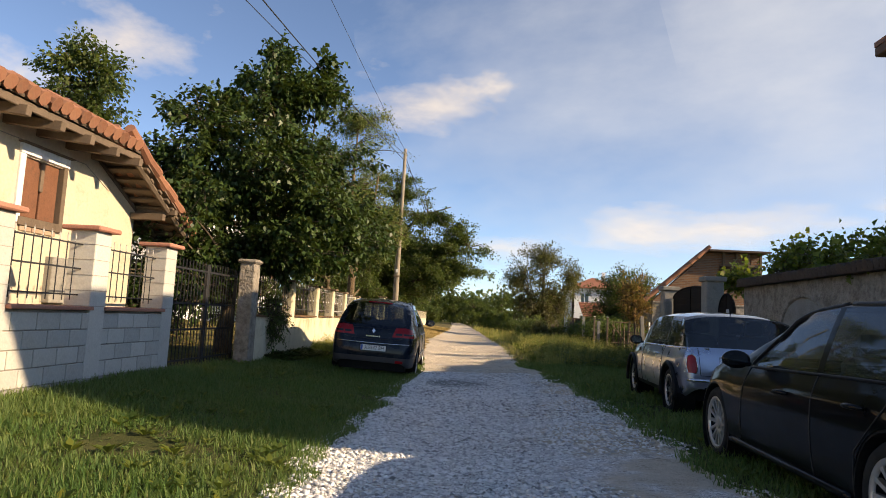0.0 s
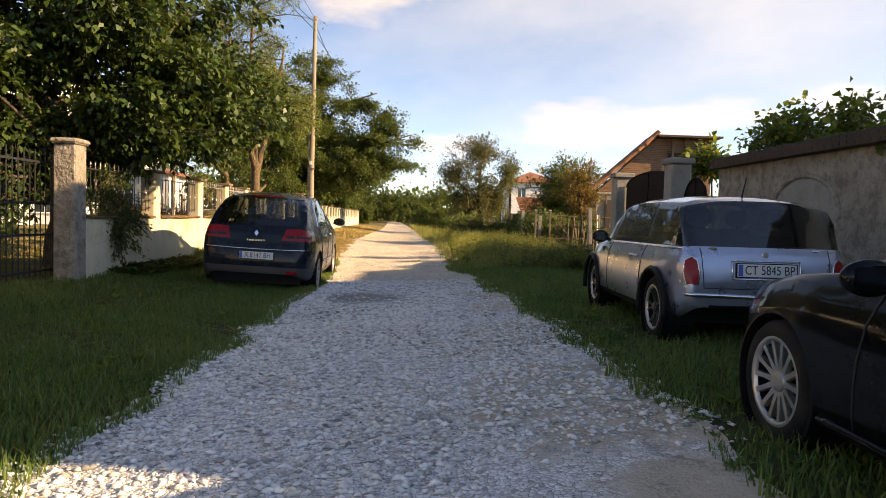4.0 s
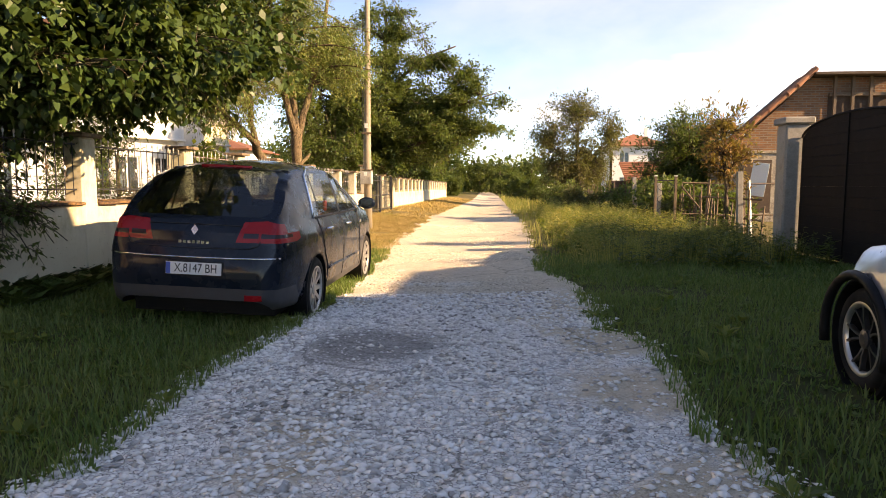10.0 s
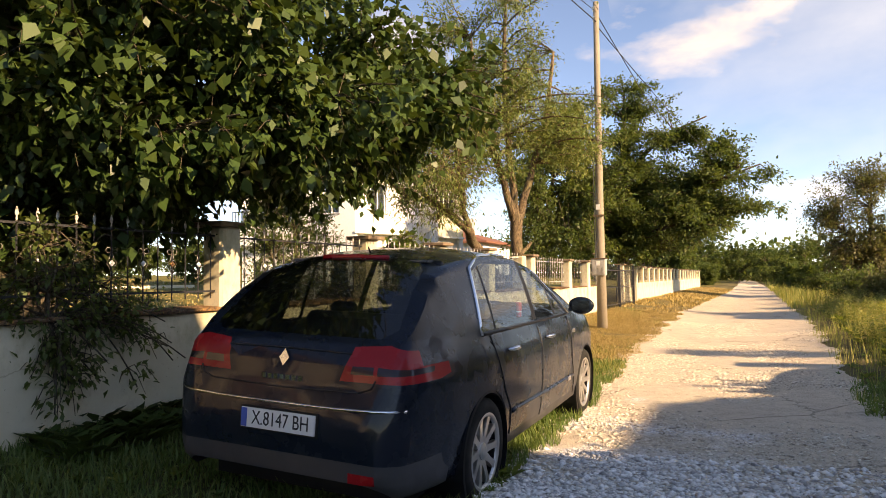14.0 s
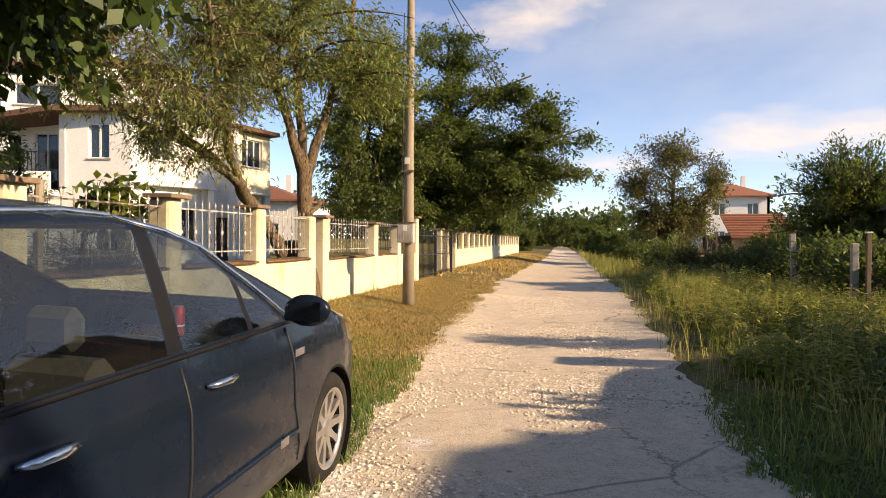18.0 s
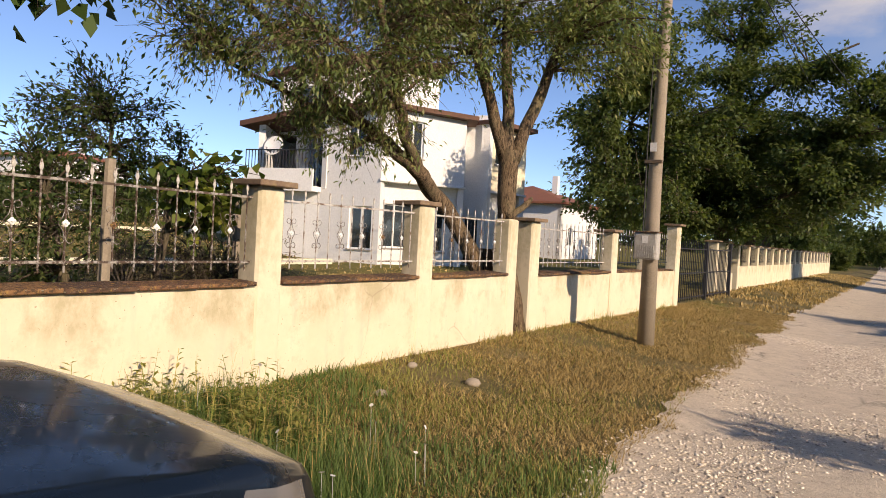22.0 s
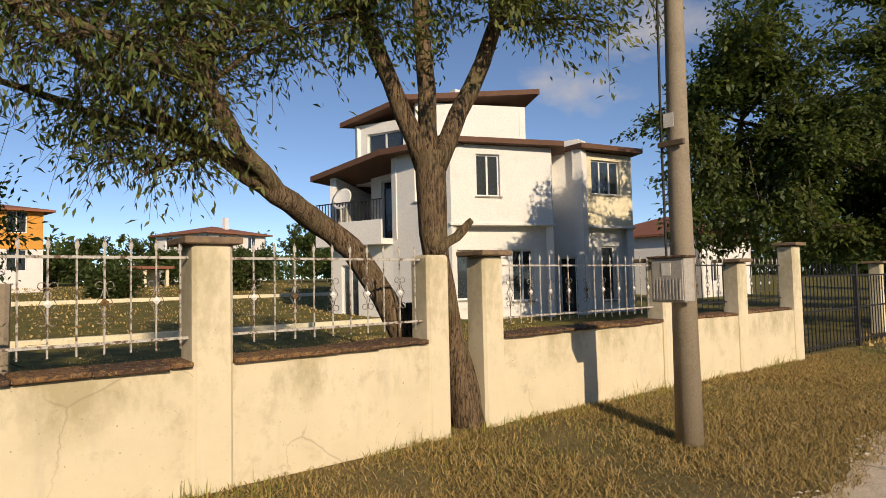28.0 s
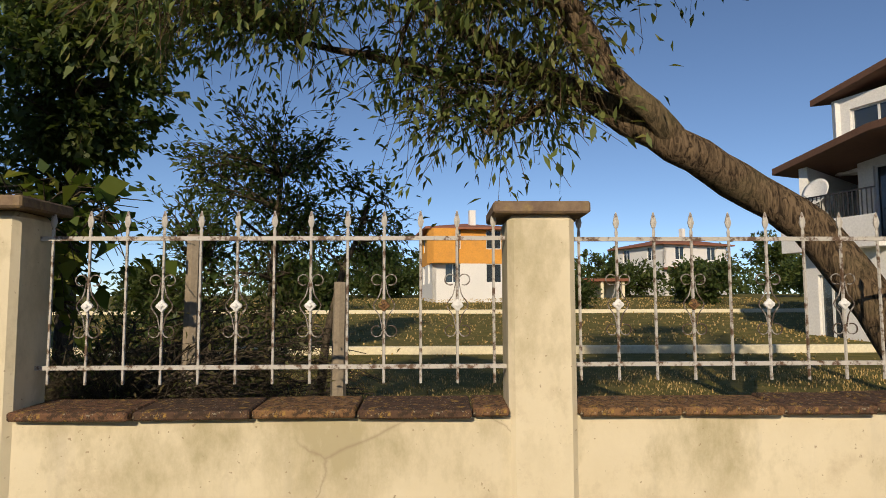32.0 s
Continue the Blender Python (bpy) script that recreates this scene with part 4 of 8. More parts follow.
def board_gate(name, x, y0, y1, h0, h1, label):
    g = thing(name, x, y0, 0.25, label, "gate", "dark board gates")
    L = y1 - y0
    for r in range(14):
        z0_, z1_ = r * 0.165, r * 0.165 + 0.1645
        half = L / 2
        def reach(z):
            if z <= h0:
                return half
            u = (z - h0) / max(0.01, h1 - h0)
            return half * math.sqrt(max(0.0, 1 - u * u)) if u < 1 else 0
        w0, w1 = reach(z0_), reach(min(z1_, h1 - 0.01))
        if w0 < 0.1:
            break
        zt = min(z1_, h1)
        bm = bmesh.new()
        q = [(0, half - w0, z0_), (0, half + w0, z0_), (0, half + w1, zt), (0, half - w1, zt)]
        a = [bm.verts.new(p) for p in q]
        b = [bm.verts.new((0.045, p[1], p[2])) for p in q]
        for i in range(4):
            bm.faces.new((a[i], a[(i + 1) % 4], b[(i + 1) % 4], b[i]))
        bm.faces.new(a[::-1])
        bm.faces.new(b)
        bmesh.ops.bevel(bm, geom=list(bm.edges), offset=0.004, segments=1, affect="EDGES")
        part("board", bm, GATE_PAINT, g)
    part("stile", box(-0.02, 0.07, half - 0.02, half + 0.02, 0.02, h1 - 0.02), GATE_PAINT, g)
    part("frame", tube([(0.0, half - half * math.cos(math.pi * i / 16), h0 + (h1 - h0) * math.sin(math.pi * i / 16)) for i in range(17)], 0.022, 6), GATE_PAINT, g)
    return g


board_gate("arched_gate", 10.42, 24.03, 27.22, 2.0, 2.28, "tall dark board double gate with an arched top, shut")
wk = board_gate("wicket_gate", 10.42, 22.52, 23.48, 1.55, 1.98, "dark arched wicket gate with a letter plate, shut")
part("letter_plate", box(-0.012, 0.0, 0.3, 0.46, 1.45, 1.62, 0.004), PAPER, wk)
# stakes and pickets
rng = random.Random(8)
pk = thing("picket_fence", 9.6, 28.0, 0.2, "broken fence of weathered sticks and pickets among weeds", "fence")
for k in range(95):
    y = 0.3 + k * 0.243 + rng.uniform(-0.05, 0.05)
    x = 0.5 - 0.035 * y + rng.uniform(-0.06, 0.06)
    h = 0.75 + rng.random() * 0.6
    part("picket", tube([(x, y, -0.1), (x + rng.uniform(-0.1, 0.1), y + rng.uniform(-0.12, 0.12), h)], [0.022 + rng.random() * 0.015, 0.016], 5), OLD_WOOD, pk)
for z in (0.55, 0.95):
    part("rail", tube([(0.52, 0.1, z), (0.1, 12, z + 0.05), (-0.3, 23.2, z)], 0.02, 5), OLD_WOOD, pk)
for x, y, h in ((9.35, 33.4, 1.3), (9.9, 28.6, 1.5), (9.3, 36.5, 1.5)):
    st = part("concrete_stake", box(-0.055, 0.055, -0.055, 0.055, -0.2, h, 0.01), CONCRETE)
    st.matrix_basis = pose(x, y, 0.2, rng.uniform(-3, 3), rng.uniform(-3, 3), 0)
    tagged(st, "old concrete stake leaning in the weeds", "stake", "stakes along the lane")
brd = part("leaning_plank", box(-0.02, 0.02, -0.05, 0.05, 0, 1.5, 0.005), PAPER)
brd.matrix_basis = pose(10.0, 28.3, 0.3, -35, 10, 0)
tagged(brd, "pale plank leaning beside the gate pillar", "plank")

# ---- cars ----
from mathutils.bvhtree import BVHTree


def ip(y, table):
    return float(np.interp(y, [p[0] for p in table], [p[1] for p in table]))


def car_shell(c):
    """The outer skin: sections from sill to roof at many stations, mirrored."""
    ys = sorted(set([round(p[0], 3) for p in c["top"]] + [round(c["y0"] + (c["y1"] - c["y0"]) * i / 56, 3) for i in range(57)]))
    ys = [y for i, y in enumerate(ys) if i == 0 or y - ys[i - 1] > 0.012]
    bm = bmesh.new()
    rows = []
    for y in ys:
        zr, w, zs = ip(y, c["top"]), ip(y, c["width"]), ip(y, c["sill"])
        belt = min(ip(y, c["belt"]), zr - 0.05)
        cab = min(1.0, max(0.0, (zr - belt - 0.05) / 0.38))
        sc = (belt - zs)
        wr = min(w * 0.9, ip(y, c["roof"]))
        pts = [(w * 0.88, zs), (w * 0.955, zs + 0.05 * sc), (w * 0.985, zs + 0.2 * sc), (w, zs + 0.42 * sc), (w * 0.999, zs + 0.64 * sc), (w * 0.993, zs + 0.79 * sc), (w * 0.965, zs + 0.9 * sc), (w * 0.93, belt)]
        xt, zt = w * 0.88 + (wr - w * 0.88) * cab, zr - (0.018 + 0.06 * cab)
        for i in range(1, 7):
            u = i / 6
            pts.append((w * 0.93 + (xt - w * 0.93) * (0.75 * u + 0.25 * u * u), belt + (zt - belt) * u))
        for u in (0.12, 0.28, 0.5, 0.75, 1.0):
            pts.append((xt * (1 - u), zt + (zr - zt) * (1 - (1 - u) ** 2.6)))
        half = [bm.verts.new((x, y, z)) for x, z in pts]
        left = [bm.verts.new((-x, y, z)) for x, z in pts[:-1]]
        rows.append(half + left[::-1])
    n = len(rows[0])
    for a, b in zip(rows, rows[1:]):
        for k in range(n - 1):
            bm.faces.new((a[k], a[k + 1], b[k + 1], b[k]))
    for r in (rows[0], rows[-1][::-1]):
        m = n // 2
        for k in range(m):
            q = [r[k], r[k + 1], r[n - 2 - k], r[n - 1 - k]]
            bm.faces.new(q if len(set(q)) == 4 else [r[k], r[k + 1], r[n - 1 - k]])
    bmesh.ops.recalc_face_normals(bm, faces=bm.faces)
    return bm


def cut(bm, poly, axis, keep):
    """Cuts a convex outline out of the skin along an axis and hands back the piece as a mesh of its own."""
    ia, ib = {"x": (1, 2), "y": (0, 2), "z": (0, 1)}[axis]
    ax = Vector([1.0 if a == axis else 0.0 for a in "xyz"])
    lo = [min(p[i] for p in poly) - 0.12 for i in (0, 1)]
    hi = [max(p[i] for p in poly) + 0.12 for i in (0, 1)]

    def near():
        return [f for f in bm.faces if keep(f.calc_center_median(), f.normal) and any(lo[0] <= v.co[ia] <= hi[0] and lo[1] <= v.co[ib] <= hi[1] for v in f.verts)]

    n = len(poly)
    for i in range(n):
        p, q = poly[i], poly[(i + 1) % n]
        e = [0.0, 0.0, 0.0]
        e[ia], e[ib] = q[0] - p[0], q[1] - p[1]
        co = [0.0, 0.0, 0.0]
        co[ia], co[ib] = p
        fs = near()
        geom = list({v for f in fs for v in f.verts}) + list({x for f in fs for x in f.edges}) + fs
        bmesh.ops.bisect_plane(bm, geom=geom, plane_co=co, plane_no=Vector(e).cross(ax).normalized(), dist=1e-5)
    sgn = 1 if sum(poly[i][0] * poly[(i + 1) % n][1] - poly[(i + 1) % n][0] * poly[i][1] for i in range(n)) > 0 else -1

    def inside(c):
        return all(sgn * ((poly[(i + 1) % n][0] - poly[i][0]) * (c[ib] - poly[i][1]) - (poly[(i + 1) % n][1] - poly[i][1]) * (c[ia] - poly[i][0])) > -1e-6 for i in range(n))

    got = [f for f in near() if inside(f.calc_center_median())]
    out, seen = bmesh.new(), {}
    for f in got:
        vs = []
        for v in f.verts:
            if v not in seen:
                seen[v] = out.verts.new(v.co)
            vs.append(seen[v])
        out.faces.new(vs)
    bmesh.ops.delete(bm, geom=got, context="FACES")
    return out


def sheet_part(name, bm, material, parent, label="", push=0.0):
    """A cut-out piece with the thickness of sheet or glass."""
    bm.normal_update()
    if push:
        for v in bm.verts:
            v.co += v.normal * push
    ob = part(name, bm, material, parent, label, True)
    return ob


def ring(c, r, n=26):
    return [(c[0] + r * math.cos(2 * math.pi * i / n), c[1] + r * math.sin(2 * math.pi * i / n)) for i in range(n)]


def surf(tree, axis, a, b, side, off=0.006):
    """The point of the skin behind (a, b), seen along an axis from one side."""
    if axis == "x":
        o, d = Vector((3 * side, a, b)), Vector((-side, 0, 0))
    elif axis == "y":
        o, d = Vector((a, 9 * side, b)), Vector((0, -side, 0))
    else:
        o, d = Vector((a, b, 4)), Vector((0, 0, -1))
    h = tree.ray_cast(o, d)
    if h[0] is None:
        return None
    nn = h[1] if h[1].dot(d) < 0 else -h[1]
    return h[0] + nn * off


def bead(tree, pts, axis, side, r, material, parent, name, label="", closed=False, off=0.002, step=0.07):
    """A strip that follows the skin along a drawn line."""
    line = pts + ([pts[0]] if closed else [])
    dense = []
    for p, q in zip(line, line[1:]):
        k = max(1, int(math.dist(p, q) / step))
        dense += [(p[0] + (q[0] - p[0]) * i / k, p[1] + (q[1] - p[1]) * i / k) for i in range(k)]
    dense.append(line[-1])
    w = [surf(tree, axis, a, b, side, off) for a, b in dense]
    w = [x for x in w if x is not None]
    if len(w) > 1:
        part(name, tube(w, r, 6), material, parent, label, True)


def letters(text, size, m, material, parent, name="lettering", squeeze=1.0, depth=0.001):
    cu = bpy.data.curves.new(name, "FONT")
    cu.body, cu.size, cu.align_x, cu.align_y, cu.extrude = text, size, "CENTER", "CENTER", depth
    ob = bpy.data.objects.new(name, cu)
    scene.collection.objects.link(ob)
    dg = bpy.context.evaluated_depsgraph_get()
    me = bpy.data.meshes.new_from_object(ob.evaluated_get(dg))
    bpy.data.objects.remove(ob)
    bpy.data.curves.remove(cu)
    me.name = name
    o = link(name, me, material, parent)
    o.matrix_basis = m @ Matrix.Diagonal((squeeze, 1, 1, 1))
    return o


def wheel(parent, x, y, r, side, spokes, style, rim_mat, width=0.215):
    rr = r * 0.73
    w = width
    tyre = part("wheel", lathe([(rr, -w / 2), (r * 0.93, -w / 2), (r, -w * 0.36), (r, w * 0.36), (r * 0.93, w / 2), (rr, w / 2), (rr - 0.012, w * 0.4), (rr - 0.012, -w * 0.4)], 36, "x", loop=True), RUBBER, parent, "dusty black tyre", True)
    tyre.matrix_basis = Matrix.Translation((x - side * w / 2, y, r))
    f = side * w / 2
    # the barrel's black carries the shade behind the spokes
    part("barrel", lathe([(rr - 0.034, f - side * 0.02), (rr - 0.04, f - side * 0.14), (0.04, f - side * 0.15)], 30, "x", caps=False), BLACK_TRIM, tyre, "wheel barrel coloured black for its inner shade")
    part("rim", lathe([(rr, f), (rr - 0.012, f + side * 0.004), (rr - 0.03, f - side * 0.012), (rr - 0.032, f - side * 0.03)], 36, "x", caps=False), ALLOY, tyre, smooth=True) if side > 0 else part("rim", lathe([(rr - 0.032, f - side * 0.03), (rr - 0.03, f - side * 0.012), (rr - 0.012, f + side * 0.004), (rr, f)], 36, "x", caps=False), ALLOY, tyre, smooth=True)
    part("brake_disc", lathe([(0.05, f - side * 0.1), (rr * 0.72, f - side * 0.1), (rr * 0.72, f - side * 0.08), (0.05, f - side * 0.08)], 24, "x"), BLACK_TRIM, tyre)
    for k in range(spokes):
        a = 2 * math.pi * k / spokes
        bm = bmesh.new()
        for da, fork in ((0.0, 0),) if style != "fork" else ((-0.17, 1), (0.17, 1)):
            wd = 0.5 * (0.042 if style == "fat" else 0.026 if style != "fork" else 0.013)
            r0, r1 = 0.035, rr - 0.02
            q = []
            for rad, half, dep in ((r0, wd * 1.5, -0.03), (r1 * 0.6, wd, -0.018), (r1, wd * 1.15, -0.008)):
                aa = a + da * (rad / r1) * 1.6
                d, t = Vector((0, math.cos(aa), math.sin(aa))), Vector((0, -math.sin(aa), math.cos(aa)))
                p = d * rad + Vector((f + side * dep, 0, 0))
                q.append([bm.verts.new(p + t * half), bm.verts.new(p - t * half), bm.verts.new(p - t * half * 1.1 - Vector((side * 0.03, 0, 0))), bm.verts.new(p + t * half * 1.1 - Vector((side * 0.03, 0, 0)))])
            for u, v in zip(q, q[1:]):
                for j in range(4):
                    bm.faces.new((u[j], u[(j + 1) % 4], v[(j + 1) % 4], v[j]))
        part("spoke", bm, rim_mat, tyre)
    part("hub_cap", lathe([(0.058, f - side * 0.04), (0.055, f - side * 0.018), (0.03, f - side * 0.01)] if side > 0 else [(0.03, f - side * 0.01), (0.055, f - side * 0.018), (0.058, f - side * 0.04)], 16, "x"), rim_mat, tyre)
    return tyre


def seats(car, rows, width, z, back):
    for y in rows:
        for s in (-1, 1):
            st = part("seat", add_box(box(s * width - 0.23, s * width + 0.23, y - 0.05, y + 0.45, z, z + 0.14, 0.04), s * width - 0.22, s * width + 0.22, y - 0.2, y - 0.04, z + 0.08, z + back, 0.05, None), SEAT, car)
            part("headrest", box(s * width - 0.12, s * width + 0.12, y - 0.2, y - 0.1, z + back + 0.03, z + back + 0.2, 0.04), SEAT, st)


def build_car(c):
    car = thing("car", *c["at"], c["label"], "car", "parked cars", rz=c["rz"], rx=c.get("rx", 0), ry=c.get("ry", 0))
    bm = car_shell(c)
    full = BVHTree.FromBMesh(bm)
    P, wb, R = c["paint"], c["wb"], c["r"]
    ra = R + 0.055
    for hy in (0.0, wb):
        for s in (-1, 1):
            cut(bm, ring((hy, R), ra), "x", lambda f, n, s=s: f.x * s > 0.45).free()
    for name, s_list, poly, axis, cond, material, label in c["cuts"]:
        for s in s_list:
            pl = [(p[0] * (s if axis == "y" else 1), p[1]) for p in poly]
            if axis == "x":
                keep = lambda f, n, s=s: f.x * s > 0.3 and abs(n.x) > 0.2
            elif axis == "y":
                keep = lambda f, n, cond=cond: f.y * cond > c["mid"] * cond and n.y * cond > 0.12
            else:
                keep = lambda f, n: n.z > 0.3
            piece = cut(bm, pl, axis, keep)
            if len(piece.faces):
                sheet_part(name, piece, material, car, label)
    body = part("body", bm, P, car, smooth=True)
    for s in (-1, 1):
        for hy in (0.0, wb):
            wl = part("wheel_arch", lathe([(ra, -0.28), (ra, 0.0), (ra - 0.018, 0.004), (ra - 0.02, -0.27)], 30, "x"), BLACK_TRIM, car)
            wx = ip(hy, c["width"])
            wl.matrix_basis = Matrix.Translation((s * (wx - 0.005), hy, R)) @ Matrix.Diagonal((s, 1, 1, 1))
            wheel(car, s * (wx - 0.012), hy, R, s, *c["wheel"])
    part("underbody", box(-ip(0.5, c["width"]) + 0.22, ip(0.5, c["width"]) - 0.22, c["y0"] + 0.3, c["y1"] - 0.3, 0.2, 0.42), BLACK_TRIM, car)
    part("floor", box(-ip(1, c["width"]) + 0.12, ip(1, c["width"]) - 0.12, 0.0, wb - 0.4, 0.3, 0.4), BLACK_TRIM, car)
    seats(car, c["seats"], 0.36, 0.45, 0.62)
    part("dashboard", box(-0.62, 0.62, wb - 0.75, wb - 0.35, 0.55, 0.92, 0.06), BLACK_TRIM, car)
    for b in c["beads"]:
        for s in b[2]:
            bead(full, [(p[0] * (s if b[1] == "y" else 1), p[1]) for p in b[0]], b[1], s if b[1] == "x" else b[6], b[3], b[4], car, b[5])
    my, mz = c["mirror"]
    for s in (-1, 1):
        wx = ip(my, c["width"]) * 0.955
        bm = bmesh.new()
        bmesh.ops.create_uvsphere(bm, u_segments=14, v_segments=10, radius=1.0)
        for v in bm.verts:
            v.co = Vector((v.co.x * c["ms"][0], v.co.y * c["ms"][1] if v.co.y > 0 else v.co.y * 0.03, v.co.z * c["ms"][2]))
        mr = part("wing_mirror", bm, c["mirror_mat"], car, smooth=True)
        mr.matrix_basis = Matrix.Translation((s * (wx + 0.10 + c["ms"][0] * 0.5), my, mz))
        # tinted pane instead of a mirror: its dark reflection is put into the colour
        part("mirror_glass", box(-c["ms"][0] * 0.66, c["ms"][0] * 0.66, -0.034, -0.031, -c["ms"][2] * 0.6, c["ms"][2] * 0.6, 0.0), DARK_GLASS, mr)
        part("stalk", box(-0.12 if s > 0 else 0.0, 0.0 if s > 0 else 0.12, -0.02, 0.05, -c["ms"][2] * 0.7, -c["ms"][2] * 0.2, 0.01), c["mirror_mat"], mr)
    for hy, hz in c["handles"]:
        for s in (-1, 1):
            p0 = surf(full, "x", hy, hz, s, 0.0)
            if p0 is None:
                continue
            hd = part("door_handle", tube([(s * 0.004, -0.1, 0.0), (s * 0.035, -0.07, 0.004), (s * 0.042, 0.02, 0.004), (s * 0.03, 0.09, 0.0), (s * 0.002, 0.11, -0.002)], [0.012, 0.016, 0.018, 0.014, 0.01], 8), c["handle_mat"], car, smooth=True)
            hd.matrix_basis = Matrix.Translation(p0)
    px, pz, text, reg = c["plate"]
    p0 = min((surf(full, "y", px + d, pz + e, -1, 0.0).y for d in (-0.2, 0, 0.2) for e in (-0.04, 0.04)), default=c["y0"])
    plate = part("number_plate", box(-0.26, 0.26, -0.006, 0.006, -0.056, 0.056, 0.003), PLATE_WHITE, car, "white number plate with a blue band")
    plate.matrix_basis = pose(px, p0 - 0.008, pz, -4)
    part("blue_band", box(-0.256, -0.215, -0.008, -0.0065, -0.052, 0.052), PLATE_BLUE, plate)
    part("plate_holder", box(-0.275, 0.275, 0.006, 0.014, -0.066, 0.066, 0.003), BLACK_TRIM, plate)
    letters(text, 0.112, pose(0.022, -0.0075, 0.0, 90), INK, plate, "plate_text", 0.80)
    if reg:
        letters(reg, 0.03, pose(-0.235, -0.0085, -0.03, 90), PLATE_WHITE, plate, "band_text", 0.8)
    return car, full


def taller(c, k):
    """The same car with its upright measures drawn out."""
    f = lambda p: (p[0], p[1] * k)
    for key in ("top", "sill", "belt"):
        c[key] = [f(p) for p in c[key]]
    c["cuts"] = [(n, s, [f(p) for p in poly], *rest) for n, s, poly, *rest in c["cuts"]]
    c["beads"] = [([f(p) for p in b[0]], *b[1:]) for b in c["beads"]]
    c["mirror"], c["handles"] = f(c["mirror"]), [f(p) for p in c["handles"]]
    c["plate"] = (c["plate"][0], c["plate"][1] * k, *c["plate"][2:])
    return c


